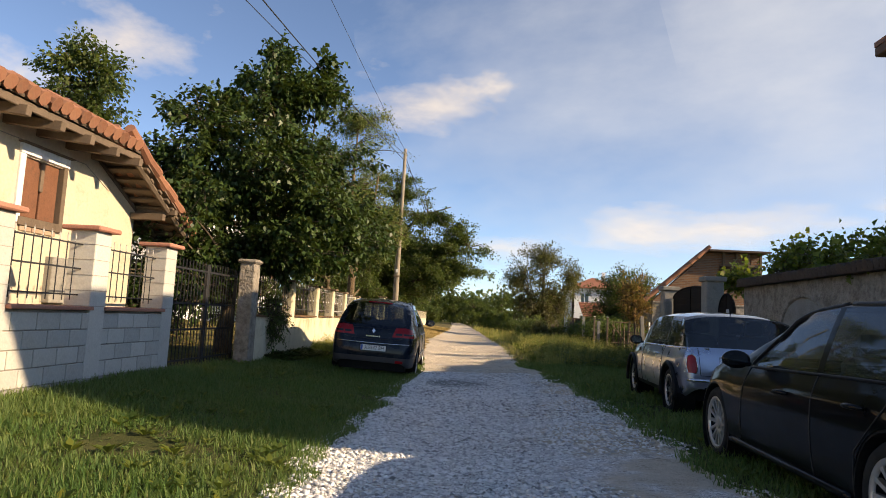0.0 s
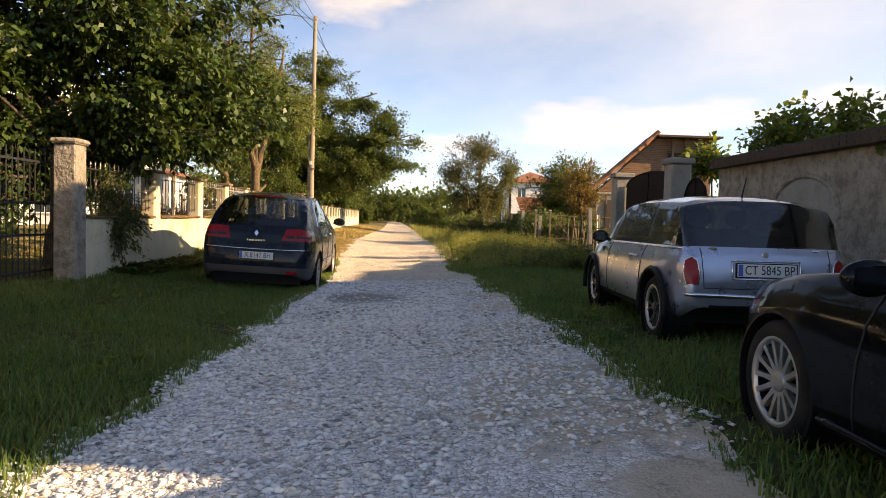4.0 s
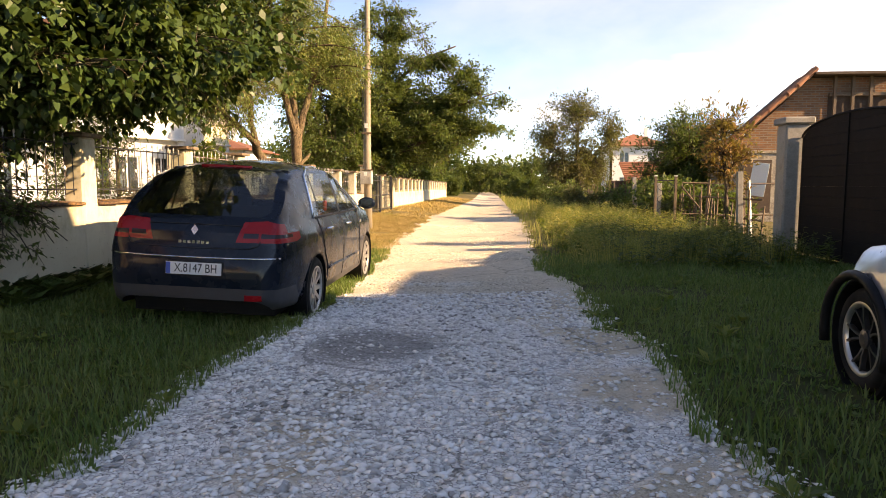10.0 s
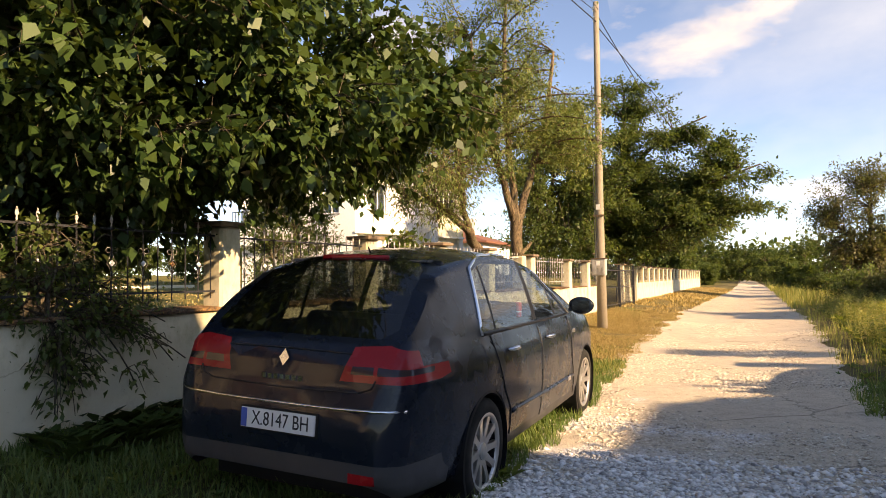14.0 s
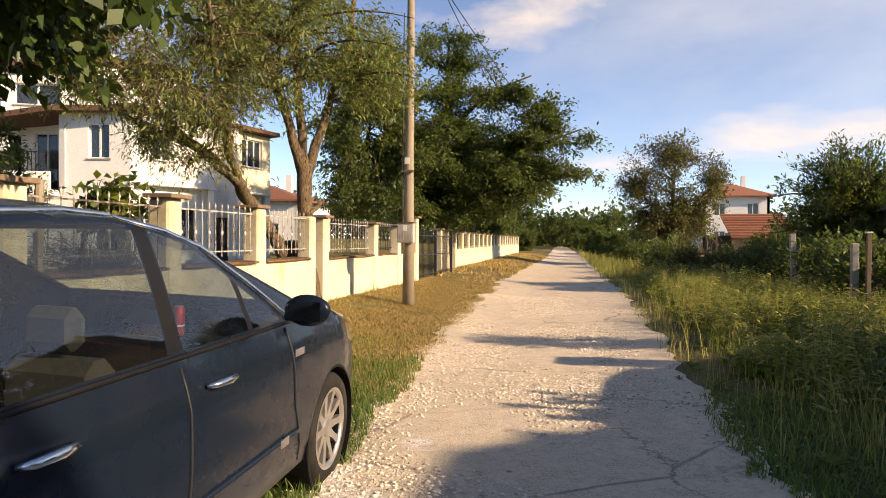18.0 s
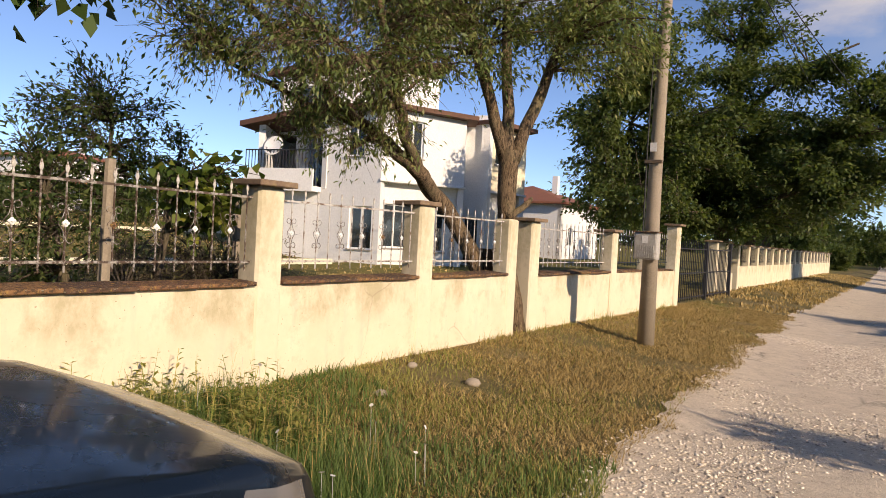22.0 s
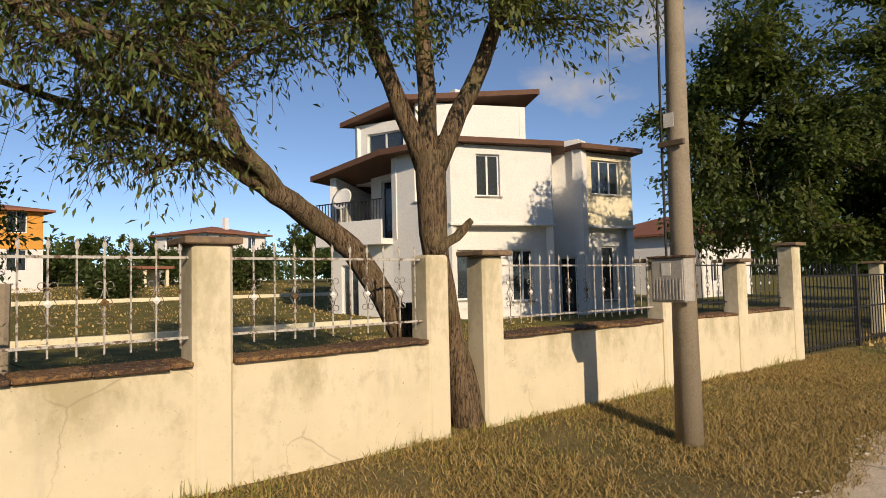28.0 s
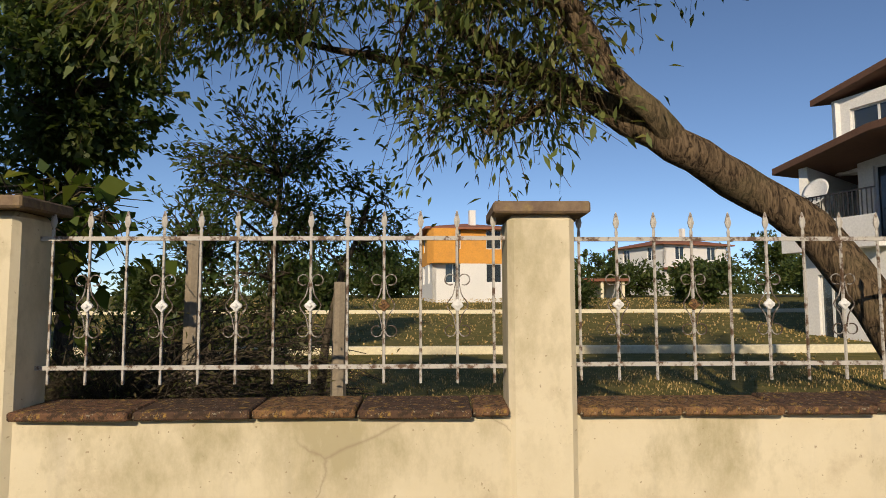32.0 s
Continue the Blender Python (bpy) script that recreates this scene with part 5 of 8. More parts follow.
SIDE = (-1, 1)
ZA = 1.085
saloon = dict(
    at=(2.40, 21.735, -0.01), rz=1.9, ry=2.3, rx=0.8, label="dark navy hatchback parked with two wheels on the verge", paint=NAVY, wb=2.84, r=0.345, y0=-1.04, y1=3.86, mid=1.2,
    top=[(-1.04, 0.62), (-1.02, 0.72), (-0.98, 0.80), (-0.95, 0.94), (-0.90, 1.02), (-0.78, 1.12), (-0.52, 1.34), (-0.36, 1.44), (-0.18, 1.49), (0.2, 1.535), (0.7, 1.56), (1.15, 1.545), (1.5, 1.49), (1.85, 1.38), (2.25, 1.2), (2.62, 1.05), (3.0, 1.0), (3.4, 0.93), (3.66, 0.83), (3.8, 0.69), (3.86, 0.55)],
    width=[(-1.04, 0.66), (-1.01, 0.74), (-0.95, 0.80), (-0.8, 0.845), (-0.5, 0.885), (0.0, 0.905), (1.4, 0.92), (2.6, 0.91), (3.1, 0.89), (3.45, 0.82), (3.7, 0.70), (3.86, 0.5)],
    sill=[(-1.04, 0.36), (-0.9, 0.27), (-0.5, 0.24), (0, 0.22), (3.0, 0.22), (3.6, 0.24), (3.86, 0.36)],
    belt=[(-1.04, 1.0), (-0.4, 1.005), (2.4, 1.0), (2.62, 0.98), (3.86, 0.9)],
    roof=[(-1.04, 0.9), (-0.85, 0.75), (-0.5, 0.69), (-0.2, 0.67), (1.3, 0.67), (1.9, 0.69), (2.6, 0.78), (3.86, 0.9)],
    wheel=(10, "fat", ALLOY), seats=(0.35, 1.3), mirror=(2.02, 1.1), ms=(0.12, 0.09, 0.08), mirror_mat=NAVY, handles=[(0.5, 0.89), (1.42, 0.89)], handle_mat=CHROME, plate=(0.03, 0.618, "X.8147 BH", ""),
    cuts=[
        ("rear_window", (1,), [(-0.58, 1.055), (0.58, 1.055), (0.66, 1.10), (0.58, 1.40), (0.46, 1.47), (-0.46, 1.47), (-0.58, 1.40), (-0.66, 1.10)], "y", -1, TINT_GLASS, "dark tinted rear window"),
        ("windscreen", (1,), [(-0.72, 1.07), (0.72, 1.07), (0.58, 1.44), (-0.58, 1.44)], "y", 1, CAR_GLASS, "windscreen"),
        ("rear_window_wrap", SIDE, [(-0.90, 1.055), (-0.05, 1.045), (-0.28, 1.37), (-0.56, 1.36)], "x", 0, GLOSS_BLACK, "dark glass wrapping round the corner"),
        ("rear_quarter_window", SIDE, [(0.06, 1.03), (0.27, 1.03), (0.27, 1.43), (0.17, 1.40)], "x", 0, CAR_GLASS, "dark side window"),
        ("rear_door_window", SIDE, [(0.31, 1.03), (1.14, 1.03), (1.14, 1.475), (0.6, 1.468), (0.31, 1.44)], "x", 0, CAR_GLASS, "dark side window"),
        ("front_door_window", SIDE, [(1.24, 1.03), (1.78, 1.03), (1.78, 1.25), (1.5, 1.40), (1.36, 1.45), (1.24, 1.472)], "x", 0, CAR_GLASS, "dark side window"),
        ("front_quarter_window", SIDE, [(1.83, 1.03), (2.14, 1.03), (1.83, 1.215)], "x", 0, CAR_GLASS, "small dark side window"),
        ("door_pillar", SIDE, [(1.147, 1.03), (1.233, 1.03), (1.233, 1.472), (1.147, 1.474)], "x", 0, BLACK_TRIM, "black door pillar"),
        ("window_bar", SIDE, [(0.274, 1.03), (0.306, 1.03), (0.306, 1.435), (0.274, 1.43)], "x", 0, BLACK_TRIM, "black window bar"),
        ("window_bar", SIDE, [(1.784, 1.03), (1.826, 1.03), (1.826, 1.22), (1.784, 1.245)], "x", 0, BLACK_TRIM, "black window bar"),
        ("reversing_light", SIDE, [(0.455, 0.882), (0.60, 0.884), (0.60, 0.925), (0.465, 0.922)], "y", -1, SMOKE_LENS, "smoked lower lens"),
        ("indicator_lens", SIDE, [(0.625, 0.884), (0.84, 0.892), (0.835, 0.918), (0.625, 0.926)], "y", -1, SMOKE_LENS, "smoked lower lens"),
        ("tail_light", SIDE, [(0.39, 0.845), (0.86, 0.85), (0.885, 0.90), (0.84, 0.995), (0.66, 1.03), (0.45, 1.015)], "y", -1, RED_LENS, "red tail light"),
        ("fog_light", (1,), [(0.5, 0.36), (0.66, 0.36), (0.66, 0.41), (0.5, 0.41)], "y", -1, RED_LENS, "red fog lamp"),
        ("rear_bumper_skirt", (1,), [(-0.86, 0.2), (0.86, 0.2), (0.86, 0.46), (-0.86, 0.46)], "y", -1, GREY_TRIM, "grey plastic bumper skirt"),
        ("headlight", SIDE, [(3.2, 0.78), (3.6, 0.7), (3.6, 0.8), (3.3, 0.88)], "x", 0, CLEAR_LENS, "clear headlight"),
        ("side_skirt", SIDE, [(0.42, 0.2), (2.42, 0.2), (2.42, 0.33), (0.42, 0.33)], "x", 0, GREY_TRIM, "grey sill strip"),
    ],
    beads=[
        ([(-0.80, 0.722), (-0.4, 0.712), (0, 0.71), (0.4, 0.712), (0.80, 0.722)], "y", (1,), 0.010, CHROME, "chrome_strip", -1),
        ([(0.02, 1.01), (0.14, 1.42), (0.26, 1.465), (0.5, 1.498), (0.95, 1.51), (1.3, 1.49), (1.55, 1.42), (1.9, 1.235), (2.24, 1.02)], "x", SIDE, 0.016, CHROME, "window_trim", 0),
        ([(0.02, 1.012), (1.0, 1.012), (2.26, 1.01)], "x", SIDE, 0.011, BLACK_TRIM, "waist_seal", 0),
        ([(1.19, 0.98), (1.2, 0.6), (1.18, 0.32)], "x", SIDE, 0.006, INK, "door_seam", 0),
        ([(0.16, 1.0), (0.2, 0.85), (0.32, 0.64), (0.44, 0.5), (0.46, 0.33)], "x", SIDE, 0.006, INK, "door_seam", 0),
        ([(2.16, 0.99), (2.2, 0.6), (2.3, 0.4), (2.32, 0.3)], "x", SIDE, 0.006, INK, "door_seam", 0),
        ([(0.46, 0.48), (1.4, 0.475), (2.25, 0.47)], "x", SIDE, 0.018, NAVY, "rubbing_strip", 0),
        ([(-0.62, 0.86), (-0.60, 0.82), (-0.52, 0.795)], "y", (1, -1), 0.005, INK, "hatch_seam", -1),
        ([(0.0, 0.985), (-0.44, 0.98)], "y", (1,), 0.006, INK, "hatch_seam", -1),
        ([(0.0, 0.985), (0.44, 0.98)], "y", (1,), 0.006, INK, "hatch_seam", -1),
        ([(-0.52, 0.795), (0.0, 0.785), (0.52, 0.795)], "y", (1,), 0.005, INK, "hatch_seam", -1),
        ([(-0.26, 1.475), (0.0, 1.48), (0.26, 1.475)], "y", (1,), 0.018, RED_LENS, "high_brake_light", -1),
    ])
CAR_A, skin_a = build_car(taller(saloon, ZA))
# maker's badge and model name as plain shapes
pa = surf(skin_a, "y", 0.0, 0.935 * ZA, -1, 0.004)
bd = part("badge", add_prism(bmesh.new(), [(-0.035, 0.0), (0.0, -0.05), (0.035, 0.0), (0.0, 0.05)], 0, 0.008), CHROME, CAR_A, "chrome maker's badge")
bd.matrix_basis = Matrix.Translation(pa) @ pose(0, 0, 0, 78)
for k in range(7):
    q = surf(skin_a, "y", -0.13 + k * 0.043, 0.835 * ZA, -1, 0.004)
    nb = part("name_bar", box(-0.014, 0.014, -0.003, 0.003, -0.014, 0.014), CHROME, CAR_A)
    nb.matrix_basis = Matrix.Translation(q)
for sgn in (-1, 1):
    q = surf(skin_a, "x", 2.26, 0.86 * ZA, sgn, 0.003)
    fb = part("fender_badge", box(-0.004, 0.004, -0.06, 0.06, -0.02, 0.02, 0.002), CHROME, CAR_A)
    fb.matrix_basis = Matrix.Translation(q)
    q = surf(skin_a, "x", 2.05, 0.47 * ZA, sgn, 0.016)
    part("side_emblem", box(-0.004, 0.004, -0.05, 0.05, -0.022, 0.022, 0.002), CHROME, CAR_A).matrix_basis = Matrix.Translation(q)
part("aerial", tube([(0, 0.0, 1.60), (0, -0.05, 1.68)], [0.012, 0.004], 6), BLACK_TRIM, CAR_A)
part("headliner", box(-0.54, 0.54, -0.2, 1.3, 1.575, 1.59, 0.004), SEAT, CAR_A)
part("rear_seat_back", box(-0.6, 0.6, 0.02, 0.16, 0.6, 1.2, 0.04), SEAT, CAR_A)
for s in (-1, 1):
    part("pillar_lining", tube([(s * 0.70, -0.42, 1.08), (s * 0.60, -0.22, 1.40), (s * 0.56, -0.08, 1.55)], [0.09, 0.075, 0.06], 8), BLACK_TRIM, CAR_A, smooth=True)
part("rear_shelf", box(-0.6, 0.6, -0.75, -0.15, 1.0, 1.03), BLACK_TRIM, CAR_A)
can = thing("drink_can", 0, 0, 0, "red drink can standing on the dashboard ledge inside the car window", "can")
part("can_body", lathe([(0.021, 0), (0.026, 0.01), (0.026, 0.125), (0.021, 0.135)], 14), CAN_RED, can, smooth=True)
part("can_lid", lathe([(0.021, 0.135), (0.019, 0.138)], 14), ALLOY, can)
part("can_stripe", lathe([(0.0264, 0.045), (0.0264, 0.052)], 14), PLATE_WHITE, can)
can.matrix_basis = CAR_A.matrix_basis @ pose(0.54, 1.69, 1.085)
part("can_holder", box(0.46, 0.74, 1.60, 1.78, 0.9, 1.083, 0.004), BLACK_TRIM, CAR_A)

hatch = dict(
    at=(8.09, 16.5, 0.21), rz=-2.0, label="silver three-door hatchback with black arches parked on grass", paint=SILVER, wb=2.467, r=0.30, y0=-0.56, y1=3.08, mid=0.9,
    top=[(-0.56, 0.62), (-0.545, 0.72), (-0.52, 0.84), (-0.48, 0.91), (-0.34, 1.20), (-0.25, 1.335), (-0.1, 1.375), (0.4, 1.405), (0.9, 1.41), (1.3, 1.385), (1.5, 1.34), (1.75, 1.16), (2.0, 0.94), (2.2, 0.90), (2.6, 0.85), (2.85, 0.77), (3.02, 0.64), (3.08, 0.52)],
    width=[(-0.56, 0.64), (-0.53, 0.70), (-0.45, 0.755), (-0.25, 0.80), (0.0, 0.825), (1.2, 0.83), (2.3, 0.82), (2.65, 0.78), (2.9, 0.66), (3.08, 0.45)],
    sill=[(-0.56, 0.38), (-0.4, 0.27), (0, 0.22), (2.4, 0.22), (2.9, 0.25), (3.08, 0.36)],
    belt=[(-0.56, 0.885), (0.3, 0.885), (1.2, 0.88), (2.0, 0.87), (3.08, 0.9)],
    roof=[(-0.56, 0.76), (-0.3, 0.69), (-0.1, 0.655), (1.3, 0.655), (1.6, 0.68), (2.0, 0.74), (3.08, 0.8)],
    wheel=(5, "fork", DARK_ALLOY, 0.195), seats=(0.25, 1.05), mirror=(1.62, 0.94), ms=(0.10, 0.08, 0.075), mirror_mat=BLACK_TRIM, handles=[(0.62, 0.77)], handle_mat=CHROME, plate=(0.0, 0.715, "CT 5845 BP", ""),
    cuts=[
        ("rear_window", (1,), [(-0.74, 0.915), (0.74, 0.915), (0.70, 1.28), (0.62, 1.335), (-0.62, 1.335), (-0.70, 1.28)], "y", -1, DARK_GLASS, "black tinted rear window"),
        ("windscreen", (1,), [(-0.72, 0.95), (0.72, 0.95), (0.64, 1.34), (-0.64, 1.34)], "y", 1, CAR_GLASS, "windscreen"),
        ("rear_pillar", SIDE, [(-0.60, 0.91), (-0.365, 0.91), (-0.19, 1.315), (-0.40, 1.315)], "x", 0, GLOSS_BLACK, "black glazed pillar"),
        ("quarter_window", SIDE, [(-0.365, 0.91), (0.335, 0.905), (0.335, 1.325), (0.0, 1.325), (-0.19, 1.315)], "x", 0, DARK_GLASS, "black side window"),
        ("door_pillar", SIDE, [(0.335, 0.905), (0.40, 0.905), (0.40, 1.325), (0.335, 1.325)], "x", 0, GLOSS_BLACK, "black door pillar"),
        ("door_window", SIDE, [(0.40, 0.905), (1.62, 0.90), (1.40, 1.27), (1.25, 1.32), (0.40, 1.325)], "x", 0, TINT_GLASS, "dark side window"),
        ("windscreen_pillar", SIDE, [(1.62, 0.90), (1.80, 0.90), (1.54, 1.29), (1.40, 1.27)], "x", 0, GLOSS_BLACK, "black windscreen pillar"),
        ("tail_light", SIDE, [(0.60, 0.58), (0.70, 0.58), (0.715, 0.69), (0.70, 0.79), (0.65, 0.82), (0.61, 0.79), (0.59, 0.69)], "y", -1, RED_LENS, "upright red tail light"),
        ("roof_panel", (1,), [(-0.75, -0.3), (0.75, -0.3), (0.75, 1.5), (-0.75, 1.5)], "z", 0, ROOF_PAINT, "dark glossy roof panel"),
        ("rear_bumper_insert", (1,), [(-0.5, 0.3), (0.5, 0.3), (0.5, 0.40), (-0.5, 0.40)], "y", -1, BLACK_TRIM, "black lower bumper"),
        ("side_skirt", SIDE, [(0.34, 0.2), (2.12, 0.2), (2.12, 0.30), (0.34, 0.30)], "x", 0, BLACK_TRIM, "black sill strip"),
    ],
    beads=[
        ([(-0.70, 0.49), (0, 0.475), (0.70, 0.49)], "y", (1,), 0.022, CHROME, "bumper_strip", -1),
        ([(-0.56, 0.893), (0.4, 0.89), (1.75, 0.88)], "x", SIDE, 0.014, CHROME, "waist_trim", 0),
        ([(0.37, 0.88), (0.40, 0.7), (0.45, 0.4), (0.5, 0.28)], "x", SIDE, 0.005, INK, "door_seam", 0),
        ([(1.66, 0.87), (1.7, 0.6), (1.72, 0.3)], "x", SIDE, 0.005, INK, "door_seam", 0),
        ([(0.60, 0.576), (0.587, 0.69), (0.607, 0.793), (0.65, 0.824), (0.703, 0.793), (0.718, 0.69), (0.70, 0.576), (0.60, 0.576)], "y", SIDE, 0.007, CHROME, "lamp_rim", -1),
        ([(-0.30, 0.795), (-0.30, 0.635), (0.30, 0.635), (0.30, 0.795), (-0.30, 0.795)], "y", (1,), 0.010, CHROME, "plate_surround", -1),
        ([(-0.57, 0.90), (-0.55, 0.55), (0.55, 0.55), (0.57, 0.90)], "y", (1,), 0.004, INK, "hatch_seam", -1),
    ])
CAR_B, skin_b = build_car(hatch)
part("aerial", tube([(0, 0.0, 1.38), (0, -0.08, 1.56)], [0.008, 0.004], 6), BLACK_TRIM, CAR_B)
part("badge", lathe([(0.03, 0), (0.025, 0.008)], 16), CHROME, CAR_B).matrix_basis = Matrix.Translation(surf(skin_b, "y", 0, 0.85, -1, 0.0)) @ pose(0, 0, 0, 85)
for sgn in (-1, 1):
    part("side_repeater", box(-0.006, 0.006, -0.05, 0.05, -0.03, 0.03, 0.004), BLACK_TRIM, CAR_B).matrix_basis = Matrix.Translation(surf(skin_b, "x", 1.95, 0.78, sgn, 0.003))
for hy in (0.0, 2.467):
    for sgn in (-1, 1):
        pts = [(sgn * 0.83, hy + 0.375 * math.cos(a), 0.3 + 0.375 * math.sin(a)) for a in [math.pi * (-0.08 + 1.16 * i / 18) for i in range(19)]]
        part("arch_trim", tube(pts, 0.03, 6), BLACK_TRIM, CAR_B, "black plastic wheel-arch trim", True)

estate = dict(
    at=(7.74, 10.85, 0.14), rz=-1.6, label="black estate car with silver many-spoked wheels on grass", paint=BLACK_CAR, wb=2.888, r=0.335, y0=-1.08, y1=3.74, mid=1.2,
    top=[(-1.08, 0.62), (-1.06, 0.78), (-1.02, 0.95), (-0.98, 1.02), (-0.75, 1.28), (-0.62, 1.41), (-0.4, 1.45), (0.3, 1.485), (0.9, 1.49), (1.3, 1.455), (1.55, 1.40), (1.95, 1.20), (2.4, 0.99), (2.8, 0.95), (3.3, 0.86), (3.55, 0.76), (3.7, 0.62), (3.74, 0.5)],
    width=[(-1.08, 0.66), (-1.02, 0.76), (-0.85, 0.84), (-0.4, 0.89), (0.0, 0.905), (1.4, 0.915), (2.6, 0.91), (3.1, 0.88), (3.4, 0.79), (3.6, 0.66), (3.74, 0.45)],
    sill=[(-1.08, 0.36), (-0.9, 0.26), (0, 0.2), (3.0, 0.2), (3.5, 0.22), (3.74, 0.36)],
    belt=[(-1.08, 0.97), (0.3, 0.96), (1.4, 0.935), (2.4, 0.90), (3.74, 0.9)],
    roof=[(-1.08, 0.8), (-0.7, 0.70), (-0.4, 0.68), (1.3, 0.68), (1.9, 0.70), (2.4, 0.78), (3.74, 0.9)],
    wheel=(14, "thin", ALLOY, 0.225), seats=(0.3, 1.25), mirror=(1.93, 0.98), ms=(0.115, 0.09, 0.075), mirror_mat=BLACK_CAR, handles=[(0.35, 0.80), (1.33, 0.78)], handle_mat=BLACK_CAR, plate=(0.0, 0.74, "", ""),
    cuts=[
        ("rear_window", (1,), [(-0.6, 1.04), (0.6, 1.04), (0.54, 1.38), (-0.54, 1.38)], "y", -1, DARK_GLASS, "black rear window"),
        ("windscreen", (1,), [(-0.72, 1.0), (0.72, 1.0), (0.58, 1.40), (-0.58, 1.40)], "y", 1, CAR_GLASS, "windscreen"),
        ("cargo_window", SIDE, [(-0.78, 0.99), (-0.12, 0.98), (-0.12, 1.36), (-0.6, 1.33)], "x", 0, DARK_GLASS, "dark side window"),
        ("rear_door_window", SIDE, [(-0.04, 0.98), (0.86, 0.96), (0.86, 1.405), (0.3, 1.40), (-0.04, 1.38)], "x", 0, DARK_GLASS, "dark side window"),
        ("front_door_window", SIDE, [(0.94, 0.96), (1.98, 0.935), (1.5, 1.30), (1.3, 1.375), (0.94, 1.405)], "x", 0, CAR_GLASS, "dark side window"),
        ("headlight", SIDE, [(3.1, 0.68), (3.5, 0.62), (3.5, 0.7), (3.15, 0.76)], "x", 0, CLEAR_LENS, "clear headlight"),
    ],
    beads=[
        ([(-0.8, 0.975), (0.5, 0.955), (2.05, 0.92)], "x", SIDE, 0.012, BLACK_TRIM, "waist_seal", 0),
        ([(-0.8, 1.37), (0.0, 1.415), (0.9, 1.435), (1.35, 1.40), (1.6, 1.30), (2.06, 0.95)], "x", SIDE, 0.014, BLACK_TRIM, "window_trim", 0),
        ([(0.90, 0.94), (0.91, 0.6), (0.9, 0.25)], "x", SIDE, 0.005, INK, "door_seam", 0),
        ([(2.08, 0.92), (2.16, 0.6), (2.2, 0.25)], "x", SIDE, 0.005, INK, "door_seam", 0),
        ([(0.0, 0.95), (0.1, 0.8), (0.36, 0.55), (0.42, 0.25)], "x", SIDE, 0.005, INK, "door_seam", 0),
        ([(0.45, 0.26), (2.45, 0.26)], "x", SIDE, 0.03, BLACK_CAR, "sill_blade", 0),
        ([(-0.03, 1.40), (0.86, 1.425)], "x", SIDE, 0.022, BLACK_TRIM, "wind_deflector", 0),
        ([(0.95, 1.425), (1.3, 1.395), (1.55, 1.30), (1.75, 1.16)], "x", SIDE, 0.022, BLACK_TRIM, "wind_deflector", 0),
    ])
CAR_C, skin_c = build_car(estate)

# ---- houses ----


def wall_run(name, p, q, z0, z1, material, parent, openings=(), th=0.25, label=""):
    """An upright wall from p to q (outer face to the right of the walk), with openings (from, to, bottom, top) cut through."""
    p, q = Vector((*p, 0)), Vector((*q, 0))
    L = (q - p).length
    d = (q - p).normalized()
    us = sorted({0.0, L, *[o[0] for o in openings], *[o[1] for o in openings]})
    zs = sorted({z0, z1, *[o[2] for o in openings], *[o[3] for o in openings]})
    bm = bmesh.new()
    for a, b in zip(us, us[1:]):
        for c, e in zip(zs, zs[1:]):
            um, zm = (a + b) / 2, (c + e) / 2
            if any(o[0] < um < o[1] and o[2] < zm < o[3] for o in openings):
                continue
            add_box(bm, a, b, 0, th, c, e)
    bmesh.ops.remove_doubles(bm, verts=bm.verts, dist=1e-4)
    inner = [f for f in bm.faces if sum(1 for g in bm.faces if g is not f and (g.calc_center_median() - f.calc_center_median()).length < 1e-4)]
    bmesh.ops.delete(bm, geom=inner, context="FACES")
    turned(bm, Matrix.Translation(p) @ Matrix.Rotation(math.atan2(d.y, d.x), 4, "Z"))
    return part(name, bm, material, parent, label)


def pierced(a, b, c, e, holes, d0, d1):
    """A flat frame in one piece, with its holes cut through."""
    us = sorted({a, b, *[h[0] for h in holes], *[h[1] for h in holes]})
    zs = sorted({c, e, *[h[2] for h in holes], *[h[3] for h in holes]})
    bm = bmesh.new()
    for u0, u1 in zip(us, us[1:]):
        for z0, z1 in zip(zs, zs[1:]):
            if not any(h[0] < (u0 + u1) / 2 < h[1] and h[2] < (z0 + z1) / 2 < h[3] for h in holes):
                add_box(bm, u0, u1, d0, d1, z0, z1)
    bmesh.ops.remove_doubles(bm, verts=bm.verts, dist=1e-4)
    inner = [f for f in bm.faces if any(g is not f and (g.calc_center_median() - f.calc_center_median()).length < 1e-4 for g in bm.faces)]
    bmesh.ops.delete(bm, geom=inner, context="FACES")
    return bm


